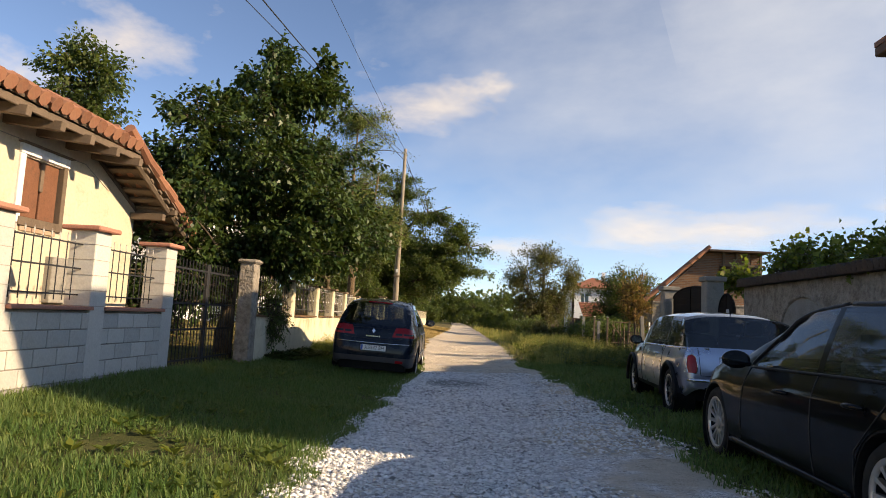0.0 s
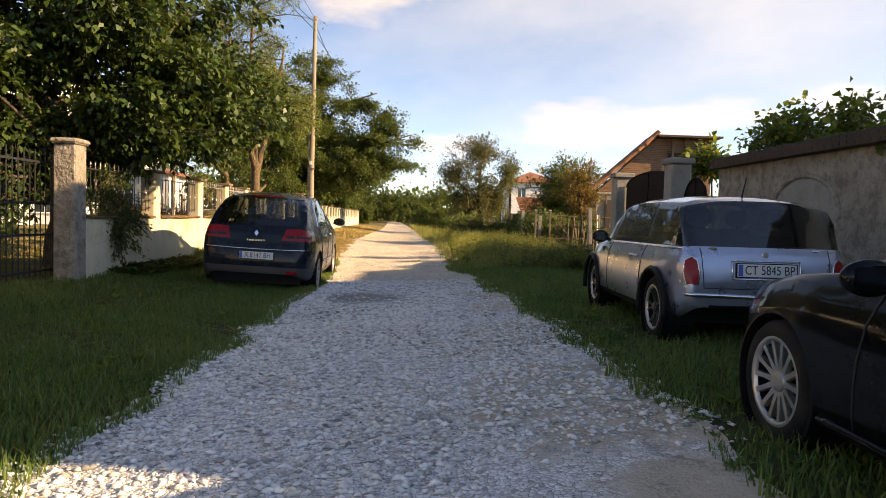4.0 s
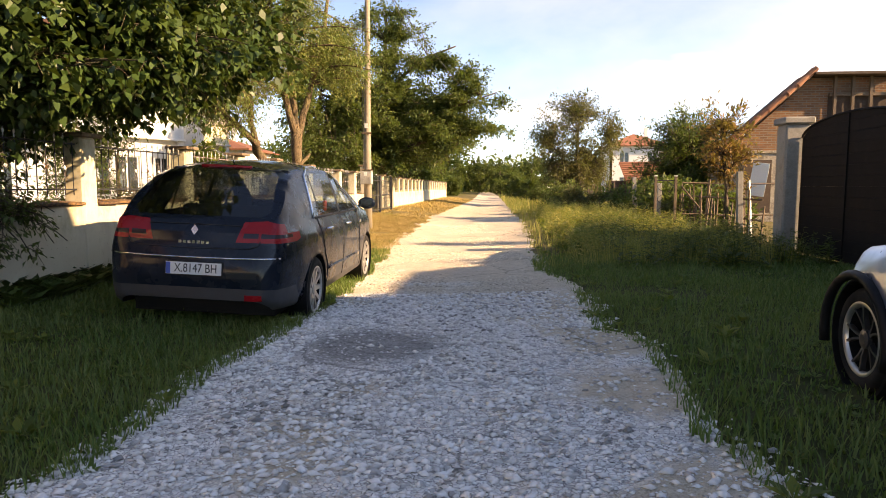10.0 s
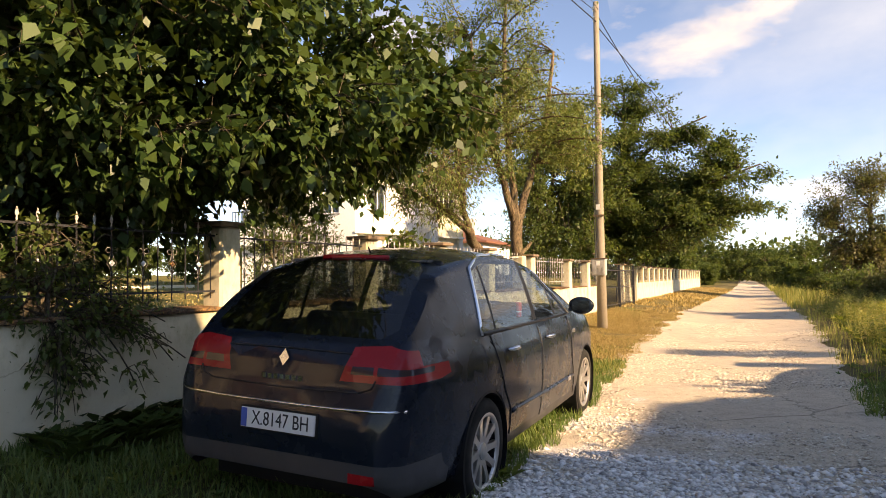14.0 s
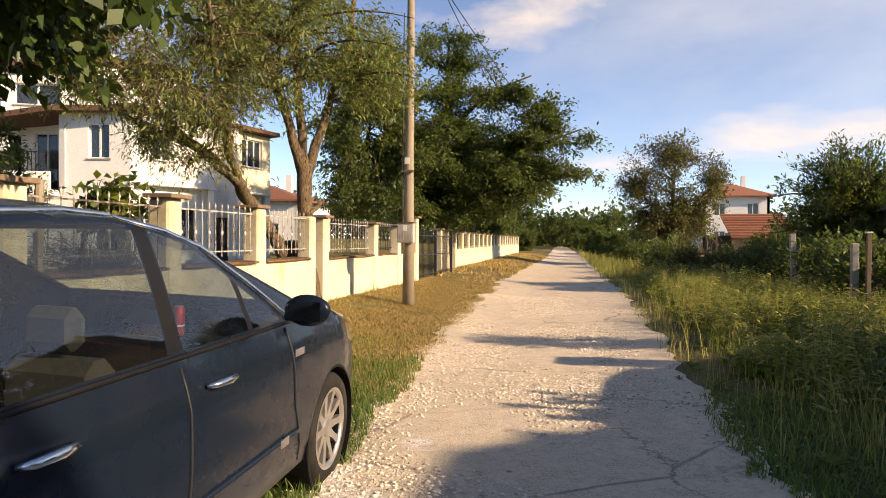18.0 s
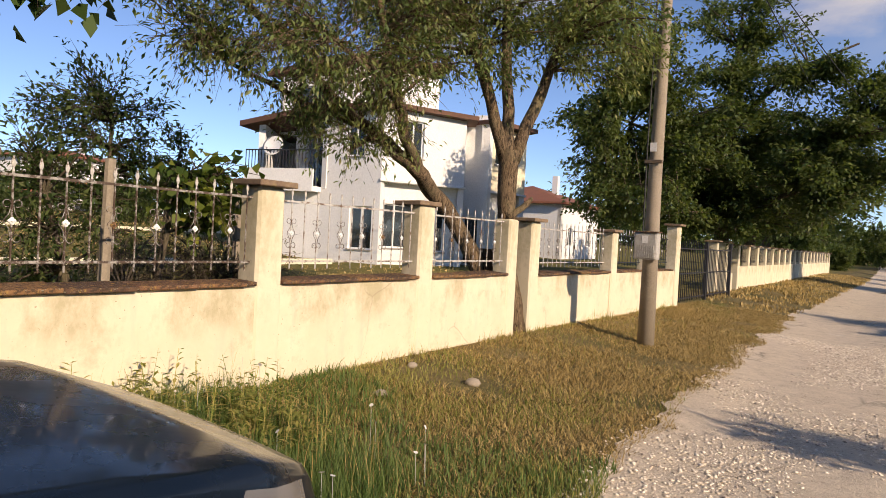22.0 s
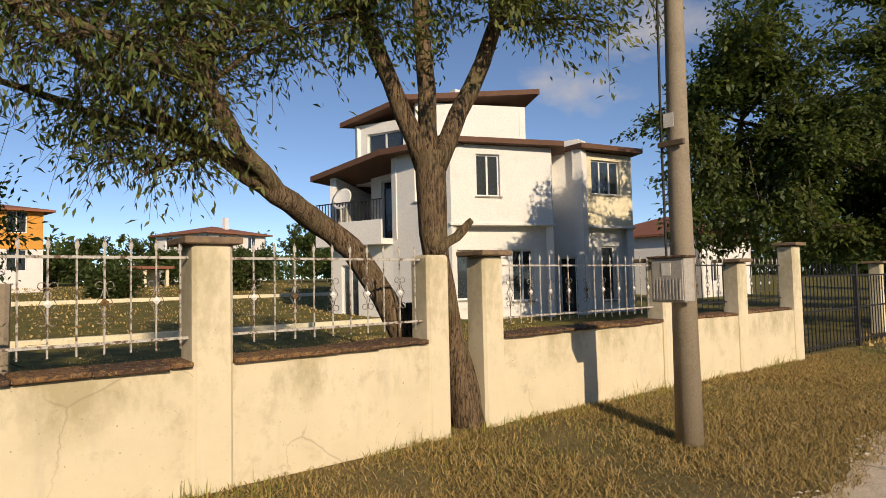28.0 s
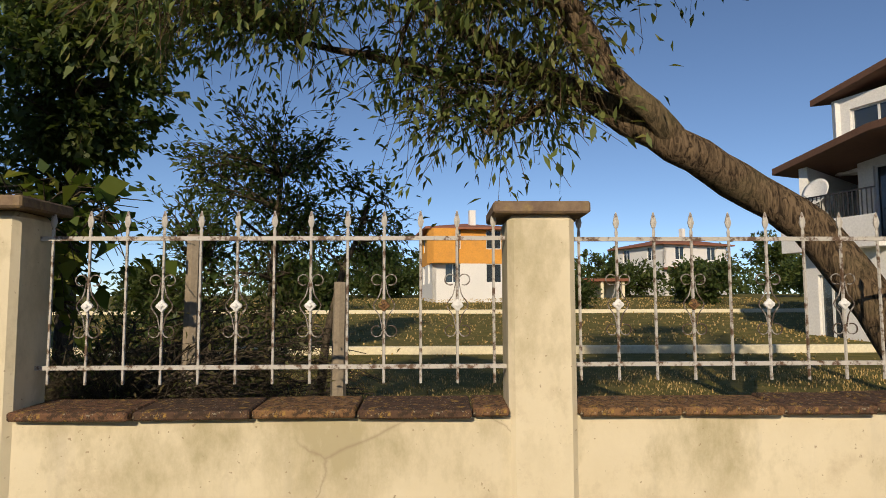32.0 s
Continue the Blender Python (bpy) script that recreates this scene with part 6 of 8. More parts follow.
def window(parent, p, q, o, frame_mat, panes=2, depth=0.10, sill=True, name="window", glass_mat=None):
    """A window set into an opening of the wall from p to q."""
    p, q = Vector((*p, 0)), Vector((*q, 0))
    d = (q - p).normalized()
    m = Matrix.Translation(p) @ Matrix.Rotation(math.atan2(d.y, d.x), 4, "Z")
    a, b, c, e = o
    w = 0.055
    step = (b - a) / panes
    holes = [(a + step * k + w * (1 if k == 0 else 0.6), a + step * (k + 1) - w * (1 if k == panes - 1 else 0.6), c + w, e - w) for k in range(panes)]
    bm = pierced(a, b, c, e, holes, depth, depth + 0.06)
    fr = part(name, turned(bm, m), frame_mat, parent)
    for k in range(panes):
        x0, x1 = a + (b - a) * k / panes + w * 0.5, a + (b - a) * (k + 1) / panes - w * 0.5
        pn = part("pane", turned(box(x0, x1, depth + 0.025, depth + 0.035, c + w * 0.5, e - w * 0.5), m), glass_mat or PANE, fr)
        pn.visible_shadow = False
    part("blind", turned(box(a + 0.02, b - 0.02, depth + 0.18, depth + 0.19, c, e), m), SEAT, fr)
    if sill:
        part("sill", turned(box(a - 0.06, b + 0.06, -0.05, depth, c - 0.05, c - 0.003), m), CONCRETE, fr)
    return fr


def flat_roof(parent, outline, z, th, over, material, name="roof", tilt=None, label=""):
    """A thin overhanging roof on an outline; tilt(x, y) lifts it."""
    cx = sum(p[0] for p in outline) / len(outline)
    cy = sum(p[1] for p in outline) / len(outline)
    grown = []
    for x, y in outline:
        d = Vector((x - cx, y - cy))
        d = d * (1 + over / d.length)
        grown.append((cx + d.x, cy + d.y))
    bm = prism(grown, z, z + th)
    if tilt:
        for v in bm.verts:
            v.co.z += tilt(v.co.x, v.co.y)
    return part(name, bm, material, parent, label)


def hip_roof(parent, outline, z, rise, over, material, name="roof"):
    cx = sum(p[0] for p in outline) / len(outline)
    cy = sum(p[1] for p in outline) / len(outline)
    bm = bmesh.new()
    lo, up = [], []
    for x, y in outline:
        d = Vector((x - cx, y - cy))
        d = d * (1 + over / d.length)
        lo.append(bm.verts.new((cx + d.x, cy + d.y, z)))
        up.append(bm.verts.new((cx + d.x, cy + d.y, z + 0.12)))
    top = bm.verts.new((cx, cy, z + rise))
    n = len(lo)
    bm.faces.new(lo[::-1])
    for i in range(n):
        j = (i + 1) % n
        bm.faces.new((lo[i], lo[j], up[j], up[i]))
        bm.faces.new((up[i], up[j], top))
    return part(name, bm, material, parent)


# the white villa behind the leaning tree
villa = thing("villa", -13.5, 45.5, 0.3, "white three-storey villa with brown flat eaves and a balcony", "house")
vo = Matrix.Translation((13.5, -45.5, -0.3))
VA, VB, VC, VD, VE, VF, VG, VH, VI = (-16.95, 40.6), (-14.2, 41.45), (-11.55, 41.9), (-10.25, 45.35), (-11.2, 46.5), (-10.2, 46.8), (-9.75, 49.3), (-16.5, 52.5), (-19.5, 44.0)


def vset(ob):
    ob.matrix_parent_inverse = vo
    return ob


def up_wall(p, q, z0, z1, wins=(), m=None, panes=2, out=0.0):
    d = (Vector(q) - Vector(p)).normalized() * 1.0
    nrm = Vector((d.y, -d.x)) * out
    p2, q2 = (p[0] + nrm.x, p[1] + nrm.y), (q[0] + nrm.x, q[1] + nrm.y)
    vset(wall_run("wall", p2, q2, z0, z1, m or WHITE_WALL, villa, wins))
    for o in wins:
        vset(window(villa, p2, q2, o, WHITE_FRAME, panes if (o[1] - o[0]) > 0.7 else 1))
    return p2, q2


GF = 3.62
up_wall(VA, VB, 0.2, GF - 0.55, [(0.5, 1.3, 0.35, 2.4)])
up_wall(VB, VC, 0.2, GF, [(1.35, 2.35, 1.0, 2.6)])
up_wall(VC, VD, 0.2, GF, [(0.25, 1.45, 1.1, 2.75), (2.3, 3.1, 1.0, 2.75)], out=-0.35)
up_wall(VD, VE, 0.2, 6.25)
up_wall(VE, VF, 0.2, 6.7, [(0.15, 0.85, 0.5, 2.5)])
up_wall(VF, VG, 0.2, GF, [(1.2, 1.9, 0.9, 2.9)], out=-0.3)
up_wall(VG, VH, 0.2, 6.1)
up_wall(VH, VI, 0.2, 6.1)
up_wall(VI, VA, 0.2, 6.0)
up_wall(VB, VC, GF, 6.15, [(1.1, 1.9, 4.45, 5.75)], panes=2)
up_wall(VC, VD, GF, 6.2, [(0.9, 1.75, 4.5, 5.9)], panes=2)
up_wall(VF, VG, GF, 6.25, [(0.55, 1.95, 4.75, 6.0)], m=CREAM_PATCH, panes=3)
for p, q in ((VC, VD), (VF, VG)):
    d = (Vector(q) - Vector(p)).normalized()
    vset(part("ledge", turned(box(-0.06, (Vector(q) - Vector(p)).length + 0.06, -0.07, 0.4, GF - 0.09, GF, 0.01), Matrix.Translation((*p, 0)) @ Matrix.Rotation(math.atan2(d.y, d.x), 4, "Z")), WHITE_WALL, villa))
vset(part("pilaster", prism([(-10.32, 46.55), (-9.98, 46.66), (-10.05, 47.02), (-10.4, 46.95)], 0.2, 6.6), WHITE_WALL, villa))
# balcony recess
vset(part("balcony_slab", prism([(-17.0, 40.0), (-14.1, 40.9), (-14.2, 41.5), (-16.95, 40.65)], GF - 0.55, GF - 0.35), WHITE_WALL, villa))
vset(part("balcony_apron", prism([(-17.0, 40.0), (-14.1, 40.9), (-14.14, 41.0), (-17.03, 40.1)], GF - 0.35, GF + 0.3), WHITE_WALL, villa))
up_wall((-16.6, 42.2), (-14.2, 42.9), GF - 0.4, 6.0, [(0.5, 1.4, GF - 0.3, 5.6)])
up_wall((-14.2, 42.95), (-14.2, 41.45), GF - 0.4, 6.2)
rl = Vector((2.9, 0.9)).normalized()
rail = vset(part("balcony_rail", turned(box(0, 3.04, -0.02, 0.02, GF + 0.98, GF + 1.02), Matrix.Translation((-17.0, 40.05, 0)) @ Matrix.Rotation(math.atan2(rl.y, rl.x), 4, "Z")), IRON_BLACK, villa))
for k in range(22):
    part("baluster", turned(box(k * 0.14, k * 0.14 + 0.025, -0.012, 0.012, GF + 0.3, GF + 0.98), Matrix.Translation((-17.0, 40.05, 0)) @ Matrix.Rotation(math.atan2(rl.y, rl.x), 4, "Z")), IRON_BLACK, rail)
dish = thing("satellite_dish", -15.95, 40.55, 4.75, "pale satellite dish clamped to the balcony rail", "dish")
part("reflector", turned(lathe([(0.02, 0.0), (0.2, 0.02), (0.34, 0.06), (0.42, 0.10), (0.425, 0.105), (0.34, 0.075), (0.2, 0.035), (0.01, 0.015)], 22), pose(0, 0, 0, 68, 0, 22)), DISH, dish, smooth=True)
part("arm", tube([(0, -0.05, -0.35), (0.1, -0.45, -0.1)], 0.012, 6), IRON_BLACK, dish)
part("receiver", tube([(0.1, -0.45, -0.1), (0.09, -0.38, -0.06)], 0.03, 8), WHITE_FRAME, dish)
part("mast", tube([(0, 0.03, -0.9), (0, 0.03, 0.05)], 0.02, 6), IRON_BLACK, dish)
# roofs: sloping eave over the balcony, flat eaves over the bays
vset(flat_roof(villa, [(-17.2, 40.4), (-14.2, 41.2), (-11.6, 41.7), (-12.6, 46.0), (-19.0, 44.5)], 6.15, 0.2, 0.45, SOFFIT, "roof", lambda x, y: 0.16 * min(0.0, (x + 14.2)) * 0.9 + 0.05 * (y - 42), "brown sloping eave roof"))
vset(flat_roof(villa, [VC, VD, VE, (-14, 48), (-14.5, 42.5)], 6.22, 0.17, 0.5, SOFFIT, "roof", None, "brown flat eave"))
vset(flat_roof(villa, [VF, VG, VH, (-15, 47.5)], 6.3, 0.17, 0.5, SOFFIT, "roof", None, "brown flat eave"))
TA, TB, TC, TD = (-17.7, 42.2), (-15.0, 43.2), (-13.1, 47.2), (-16.5, 48.6)
up_wall(TA, TB, 5.6, 8.0, [(0.6, 2.3, 6.75, 7.6)])
up_wall(TB, TC, 5.9, 8.55)
up_wall(TC, TD, 6.0, 8.5)
up_wall(TD, TA, 5.6, 7.9)
vset(flat_roof(villa, [TA, TB, TC, TD], 8.5, 0.2, 0.6, SOFFIT, "roof", lambda x, y: 0.17 * (x + 15) + 0.03 * (y - 43), "brown-edged tiled roof"))
vset(part("chimney", box(-15.6, -15.2, 45.4, 45.8, 8.3, 9.5, 0.02), WHITE_WALL, villa))


def simple_house(name, cx, cy, z, w, d, h, label, wall_m, rz, upper=None, roof_rise=1.3, rows=2, cols=2, roof_m=None, chimney=True):
    """A plain house seen far off: walls, rows of windows, hipped tile roof."""
    hs = thing(name, cx, cy, z, label, "house", "far houses", rz=rz)
    fl = h / rows
    c = [(-w / 2, -d / 2), (w / 2, -d / 2), (w / 2, d / 2), (-w / 2, d / 2)]
    for i in range(4):
        p, q = c[i], c[(i + 1) % 4]
        L = math.dist(p, q)
        for r in range(rows):
            wins = [((k + 0.5) * L / cols - 0.5, (k + 0.5) * L / cols + 0.5, r * fl + 0.9, r * fl + 2.1) for k in range(cols)]
            wall_run("wall", p, q, r * fl - (0.4 if r == 0 else 0), (r + 1) * fl, upper if (upper and r == rows - 1) else wall_m, hs, wins)
            for o in wins:
                window(hs, p, q, o, WHITE_FRAME, 2, 0.08, False)
    hip_roof(hs, c, h, roof_rise, 0.7, roof_m or ROOF_TILE)
    if chimney:
        part("chimney", box(w * 0.2, w * 0.2 + 0.4, 0, 0.4, h + 0.2, h + roof_rise + 0.7), WHITE_WALL, hs)
    return hs


oh = simple_house("orange_house", -40.5, 31.6, 1.95, 5.2, 5.2, 4.2, "two-storey house, orange above and white below, tiled roof", WHITE_WALL, 8, ORANGE_WALL, 0.7)
part("bay", prism([(2.6, -2.9), (3.3, -2.6), (3.3, -1.2), (2.6, -0.9)], 2.1, 4.2), ORANGE_WALL, oh)
h2 = simple_house("white_house", -58, 51.5, 2.2, 7.0, 7.0, 4.4, "far white two-storey house with a red tiled roof", WHITE_WALL, 20, None, 1.0)
part("porch_roof", box(3.4, 5.2, -3.6, 2.0, 2.2, 2.4), ROOF_TILE, h2)
simple_house("white_house", -18.5, 66.0, 0.5, 7.5, 7.5, 3.6, "white house with a red roof half hidden by trees", WHITE_WALL, 5, None, 1.5, 1, 2)
simple_house("white_house", 19.0, 92.0, 0.4, 6.0, 7.0, 5.4, "white house with a red tiled roof far down the lane", WHITE_WALL, 0, None, 1.6)
shed = thing("garden_shelter", -45.0, 41.4, 1.7, "open garden shelter with a tiled roof on posts", "shelter")
for yy in (-1.5, 0, 1.5):
    part("post", box(1.3, 1.5, yy - 0.1, yy + 0.1, 0, 1.4), CREAM_PATCH, shed)
part("roof", box(-1.2, 1.7, -1.9, 1.9, 1.4, 1.6), ROOF_TILE, shed)
part("back_wall", box(-1.2, -1.0, -1.7, 1.7, 0, 1.4), CREAM_PATCH, shed)
low = thing("open_shed", 15.9, 66.5, 0.2, "tumbledown shed with a sagging red tiled roof", "shed")
part("wall", box(-1.6, 1.6, 0.5, 3.0, 0, 1.9), OLD_BRICK, low)
bm = prism([(-1.9, -0.4), (2.2, -0.4), (2.2, 3.4), (-1.9, 3.4)], 1.9, 2.0)
for v in bm.verts:
    v.co.z += 0.42 * (v.co.y + 0.4) - 0.35
rf = part("roof", bm, ROOF_TILE, low)
for k in range(9):
    part("course", box(-1.92, 2.22, -0.38 + k * 0.42, -0.30 + k * 0.42, 1.68 + k * 0.42 * 0.42, 1.76 + k * 0.42 * 0.42), ROOF_TILE, rf)
part("gable", box(-3.0, -1.6, 0.3, 2.6, 0, 1.7), DARK_WOOD, low)
for x in (-2.8, -1.8, 1.9):
    part("post", box(x, x + 0.1, -0.3, -0.2, 0, 1.65), OLD_WOOD, low)

# the old yellow house by the block wall
old = thing("old_house", -1.7, 15.0, 0.3, "old yellow plastered house with a sagging tiled roof and shuttered window", "house")
OW = [(-4.0, -0.4), (3.65, -0.4), (3.65, 2.75), (2.15, 3.45), (-2.5, 3.45), (-4.0, 2.75)]
wo = (0.66, 1.55, 2.07, 2.95)


def eave_z(y):
    return 3.45 - 0.467 * max(0.0, y - 2.15, -2.5 - y)


bm = bmesh.new()
ys_ = [-4.0, -2.5, wo[0], wo[1], 2.15, 3.65]
for y0, y1 in zip(ys_, ys_[1:]):
    spans = [(-0.4, None)] if y0 != wo[0] else [(-0.4, wo[2]), (wo[3], None)]
    for lo, hi in spans:
        q = [(y0, lo), (y1, lo), (y1, eave_z(y1) if hi is None else hi), (y0, eave_z(y0) if hi is None else hi)]
        f = [bm.verts.new((0, y, z)) for y, z in q]
        g = [bm.verts.new((-0.35, y, z)) for y, z in q]
        bm.faces.new(f)
        bm.faces.new(g[::-1])
        for i in range(4):
            bm.faces.new((f[i], f[(i + 1) % 4], g[(i + 1) % 4], g[i]))
bmesh.ops.remove_doubles(bm, verts=bm.verts, dist=1e-4)
part("wall", bm, YELLOW_WALL, old)
part("wall", box(-7.0, -0.352, 3.3, 3.646, -0.4, 2.75), YELLOW_WALL, old)
part("wall", box(-7.0, -0.352, -3.996, -3.65, -0.4, 2.75), YELLOW_WALL, old)
part("wall", box(-7.0, -6.7, -3.64, 3.29, -0.4, 2.75), YELLOW_WALL, old)
w = part("window", box(-0.12, -0.09, wo[0], wo[1], wo[2], wo[3]), DARK_WOOD, old)
for nm, b_, m_ in (("frame", (-0.08, 0.035, wo[0] - 0.09, wo[0] + 0.02, wo[2] - 0.05, wo[3] + 0.02), WHITE_WALL), ("frame", (-0.08, 0.03, wo[1] - 0.03, wo[1] + 0.06, wo[2], wo[3] + 0.02), OLD_WOOD), ("lintel", (-0.08, 0.04, wo[0] - 0.09, wo[1] + 0.08, wo[3] + 0.022, wo[3] + 0.16), WHITE_WALL), ("drip_board", (-0.08, 0.09, wo[0] - 0.13, wo[1] + 0.12, wo[3] + 0.162, wo[3] + 0.185), OLD_WOOD), ("sill", (-0.1, 0.05, wo[0] - 0.02, wo[1] + 0.04, wo[2] - 0.08, wo[2] + 0.04), OLD_WOOD)):
    part(nm, box(*b_, 0.006), m_, w)
for k in range(2):
    part("shutter", box(-0.07, -0.03, wo[0] + 0.04 + k * 0.42, wo[0] + 0.42 + k * 0.40, wo[2] + 0.05, wo[3] - 0.01, 0.008), SHUTTER, w)
part("latch", box(-0.03, 0.0, wo[0] + 0.40, wo[0] + 0.47, wo[2] + 0.45, wo[3] - 0.03, 0.004), OLD_WOOD, w)
for k in range(3):
    part("brick", box(-0.1, 0.03, wo[0] + 0.05 + k * 0.26, wo[0] + 0.29 + k * 0.26, wo[2] - 0.15, wo[2] - 0.085, 0.008), OLD_BRICK, w)
part("meter_cabinet", box(-0.02, 0.12, 1.35, 1.85, 0.95, 1.62, 0.01), CONCRETE, old)
part("plaster_line", tube([(0.004, -2.4, 3.15), (0.004, 2.05, 3.15), (0.004, 2.75, 2.86)], 0.008, 5), CONCRETE, old)


def roof_plane(pts, th, material, name, parent):
    bm = bmesh.new()
    n = (Vector(pts[1]) - Vector(pts[0])).cross(Vector(pts[2]) - Vector(pts[0])).normalized()
    if n.z < 0:
        n = -n
    lo = [bm.verts.new(p) for p in pts]
    hi = [bm.verts.new(Vector(p) + n * th) for p in pts]
    bm.faces.new(lo[::-1])
    bm.faces.new(hi)
    for i in range(len(pts)):
        j = (i + 1) % len(pts)
        bm.faces.new((lo[i], lo[j], hi[j], hi[i]))
    return part(name, bm, material, parent)


E0, E1, E2 = (0.72, 2.35, 3.42), (0.72, 4.5, 2.38), (-7.4, 4.5, 2.38)
R0, R1 = (-2.9, -0.175, 4.9), (-7.4, -0.175, 4.9)
rf = roof_plane([E0, E1, E2, R1, R0], 0.04, OLD_WOOD, "roof", old)
roof_plane([(0.72, -2.7, 3.42), R0, R1, (-7.4, -4.85, 2.38), (0.72, -4.85, 2.38)], 0.04, OLD_WOOD, "boarding", rf)
roof_plane([(0.72, -2.7, 3.42), E0, R0], 0.04, OLD_WOOD, "boarding", rf)
rng = random.Random(12)
for k in range(8):
    y = -2.4 + k * 0.66
    part("rafter", turned(box(-0.9, 0.82, -0.05, 0.05, -0.13, 0.0, 0.008), Matrix.Translation((0, y, 3.40 + 0.0)) @ Matrix.Rotation(radians(6), 4, "Y")), OLD_WOOD, rf)
part("fascia", box(0.66, 0.70, -2.7, 2.4, 3.30, 3.40, 0.006), OLD_WOOD, rf)
for k in range(9):
    y = 2.45 + k * 0.25
    z = 3.42 - 0.484 * (y - 2.35) - 0.02
    part("lath", turned(box(-0.3, 0.70 + rng.uniform(-0.04, 0.04), -0.055, 0.055, -0.05, 0.0, 0.006), Matrix.Translation((0, y, z)) @ Matrix.Rotation(-math.atan(0.484), 4, "X") @ Matrix.Rotation(radians(rng.uniform(-3, 3)), 4, "Z")), OLD_WOOD, rf)
for x in (0.60, -0.02):
    part("verge_beam", tube([(x, 2.3, 3.36), (x, 4.45, 2.32)], 0.05, 6), OLD_WOOD, rf)
part("plate_beam", box(-0.4, 0.6, 3.5, 3.62, 2.50, 2.62, 0.01), OLD_WOOD, rf)
part("plate_beam", box(-0.4, 0.75, 3.66, 3.76, 2.62, 2.72, 0.01), OLD_WOOD, rf)
ot = bpy.data.meshes.new("tile")
b_ = add_tube(bmesh.new(), [(0, 0, 0), (0.40, 0, 0.03)], [0.10, 0.082], 8)
b_.to_mesh(ot)
b_.free()
ot.materials.append(OLD_TILE)
sl1 = math.atan2(4.9 - 3.42, 3.62)
for r in range(9):
    for k in range(24):
        y = -2.6 + k * 0.205
        lim = 1 - r * 0.36 / 3.9
        if abs(y + 0.175) > 2.55 * lim:
            continue
        share("tile", ot, rf, Matrix.Translation((0.78, y, 3.46)) @ Matrix.Rotation(sl1, 4, "Y") @ Matrix.Diagonal((-1, 1, 1, 1)) @ pose(r * 0.36, rng.uniform(-0.02, 0.02), 0.03 + rng.uniform(0, 0.03), rng.uniform(-8, 8), rng.uniform(-4, 4), rng.uniform(-5, 5)))
sl2 = math.atan(0.484)
for r in range(8):
    for k in range(14):
        x = 0.70 - k * 0.205
        share("tile", ot, rf, Matrix.Translation((x, 4.55, 2.40)) @ Matrix.Rotation(-sl2, 4, "X") @ Matrix.Rotation(-math.pi / 2, 4, "Z") @ pose(r * 0.36, rng.uniform(-0.02, 0.02), 0.03 + rng.uniform(0, 0.03), rng.uniform(-8, 8), rng.uniform(-4, 4), rng.uniform(-5, 5)))

# the house across the lane that throws its shade over the near stretch
tall = thing("tall_house", 15.0, 14.5, 0.3, "tall white house with an overhanging upper storey and brown eaves", "house")
part("wall", box(-1.2, 7.0, -3.57, 4.0, -0.3, 4.45), WHITE_WALL, tall)
part("upper_storey", box(-2.6, 7.0, -3.6, 4.32, 4.453, 6.15, 0.02), WHITE_WALL, tall)
part("roof", box(-3.4, 7.6, -3.9, 4.6, 6.153, 6.33, 0.02), SOFFIT, tall, "dark brown eaves")
part("roof_tiles", prism([(-3.4, -3.9), (7.6, -3.9), (7.6, 4.6), (-3.4, 4.6)], 6.333, 6.43), ROOF_TILE, tall)
# unseen block and roof slab, added to lengthen the shade on the lane
part("rear_wing", box(2.85, 6.5, 4.33, 7.9, -0.3, 5.85, 0.02), WHITE_WALL, tall)
part("wing_roof", prism([(2.75, 4.62), (6.7, 4.62), (6.7, 7.6), (4.0, 8.2), (2.75, 7.2)], 5.853, 6.0), ROOF_TILE, tall)

# barn behind the arched gate
barn = thing("barn", 13.4, 38.0, 0.25, "old brick barn with a broken roof of bare battens", "barn")
part("wall", prism([(-0.8, 0), (4.1, 0), (4.1, 0.4), (-0.8, 0.4)], 0, 2.35), ADOBE, barn, "lower wall of stained grey plaster")
bm = bmesh.new()
a = [bm.verts.new(p) for p in ((-0.8, 0, 2.354), (4.1, 0, 2.354), (4.1, 0, 4.7), (1.65, 0, 4.7))]
b = [bm.verts.new((v.co.x, 0.4, v.co.z)) for v in a]
bm.faces.new(a)
bm.faces.new(b[::-1])
for i in range(4):
    bm.faces.new((a[i], a[(i + 1) % 4], b[(i + 1) % 4], b[i]))
part("gable", bm, BRICKWORK, barn, "bare brick gable")
part("string_course", box(-0.82, 4.1, -0.05, 0.0, 2.27, 2.36, 0.01), ADOBE, barn)
part("wall", box(-0.8, -0.45, 0.42, 7.0, 0, 2.2), ADOBE, barn)
# dark sheet on the solid wall stands for the shade inside the doorway
dw = part("doorway", box(-0.35, 0.55, -0.012, -0.002, 0.3, 2.05), DARK_WOOD, barn, "dark sheet for the shade in the open doorway")
part("door_leaf", turned(box(0, 0.5, -0.03, 0.0, 0.9, 2.0, 0.005), pose(-0.33, -0.03, 0, 0, 8, -20)), PAPER, dw, "broken white door leaf")
part("post", box(-0.42, -0.34, -0.06, 0.0, 0.2, 2.2, 0.005), OLD_WOOD, dw)
vr = Matrix.Translation((-1.45, 0, 2.02)) @ Matrix.Rotation(-math.atan2(2.72, 3.05), 4, "Y")
rdk = part("roof_edge", turned(box(0, 4.15, -0.45, 0.9, 0, 0.07), vr), DARK_WOOD, barn, "boarded roof slope")
rng = random.Random(17)
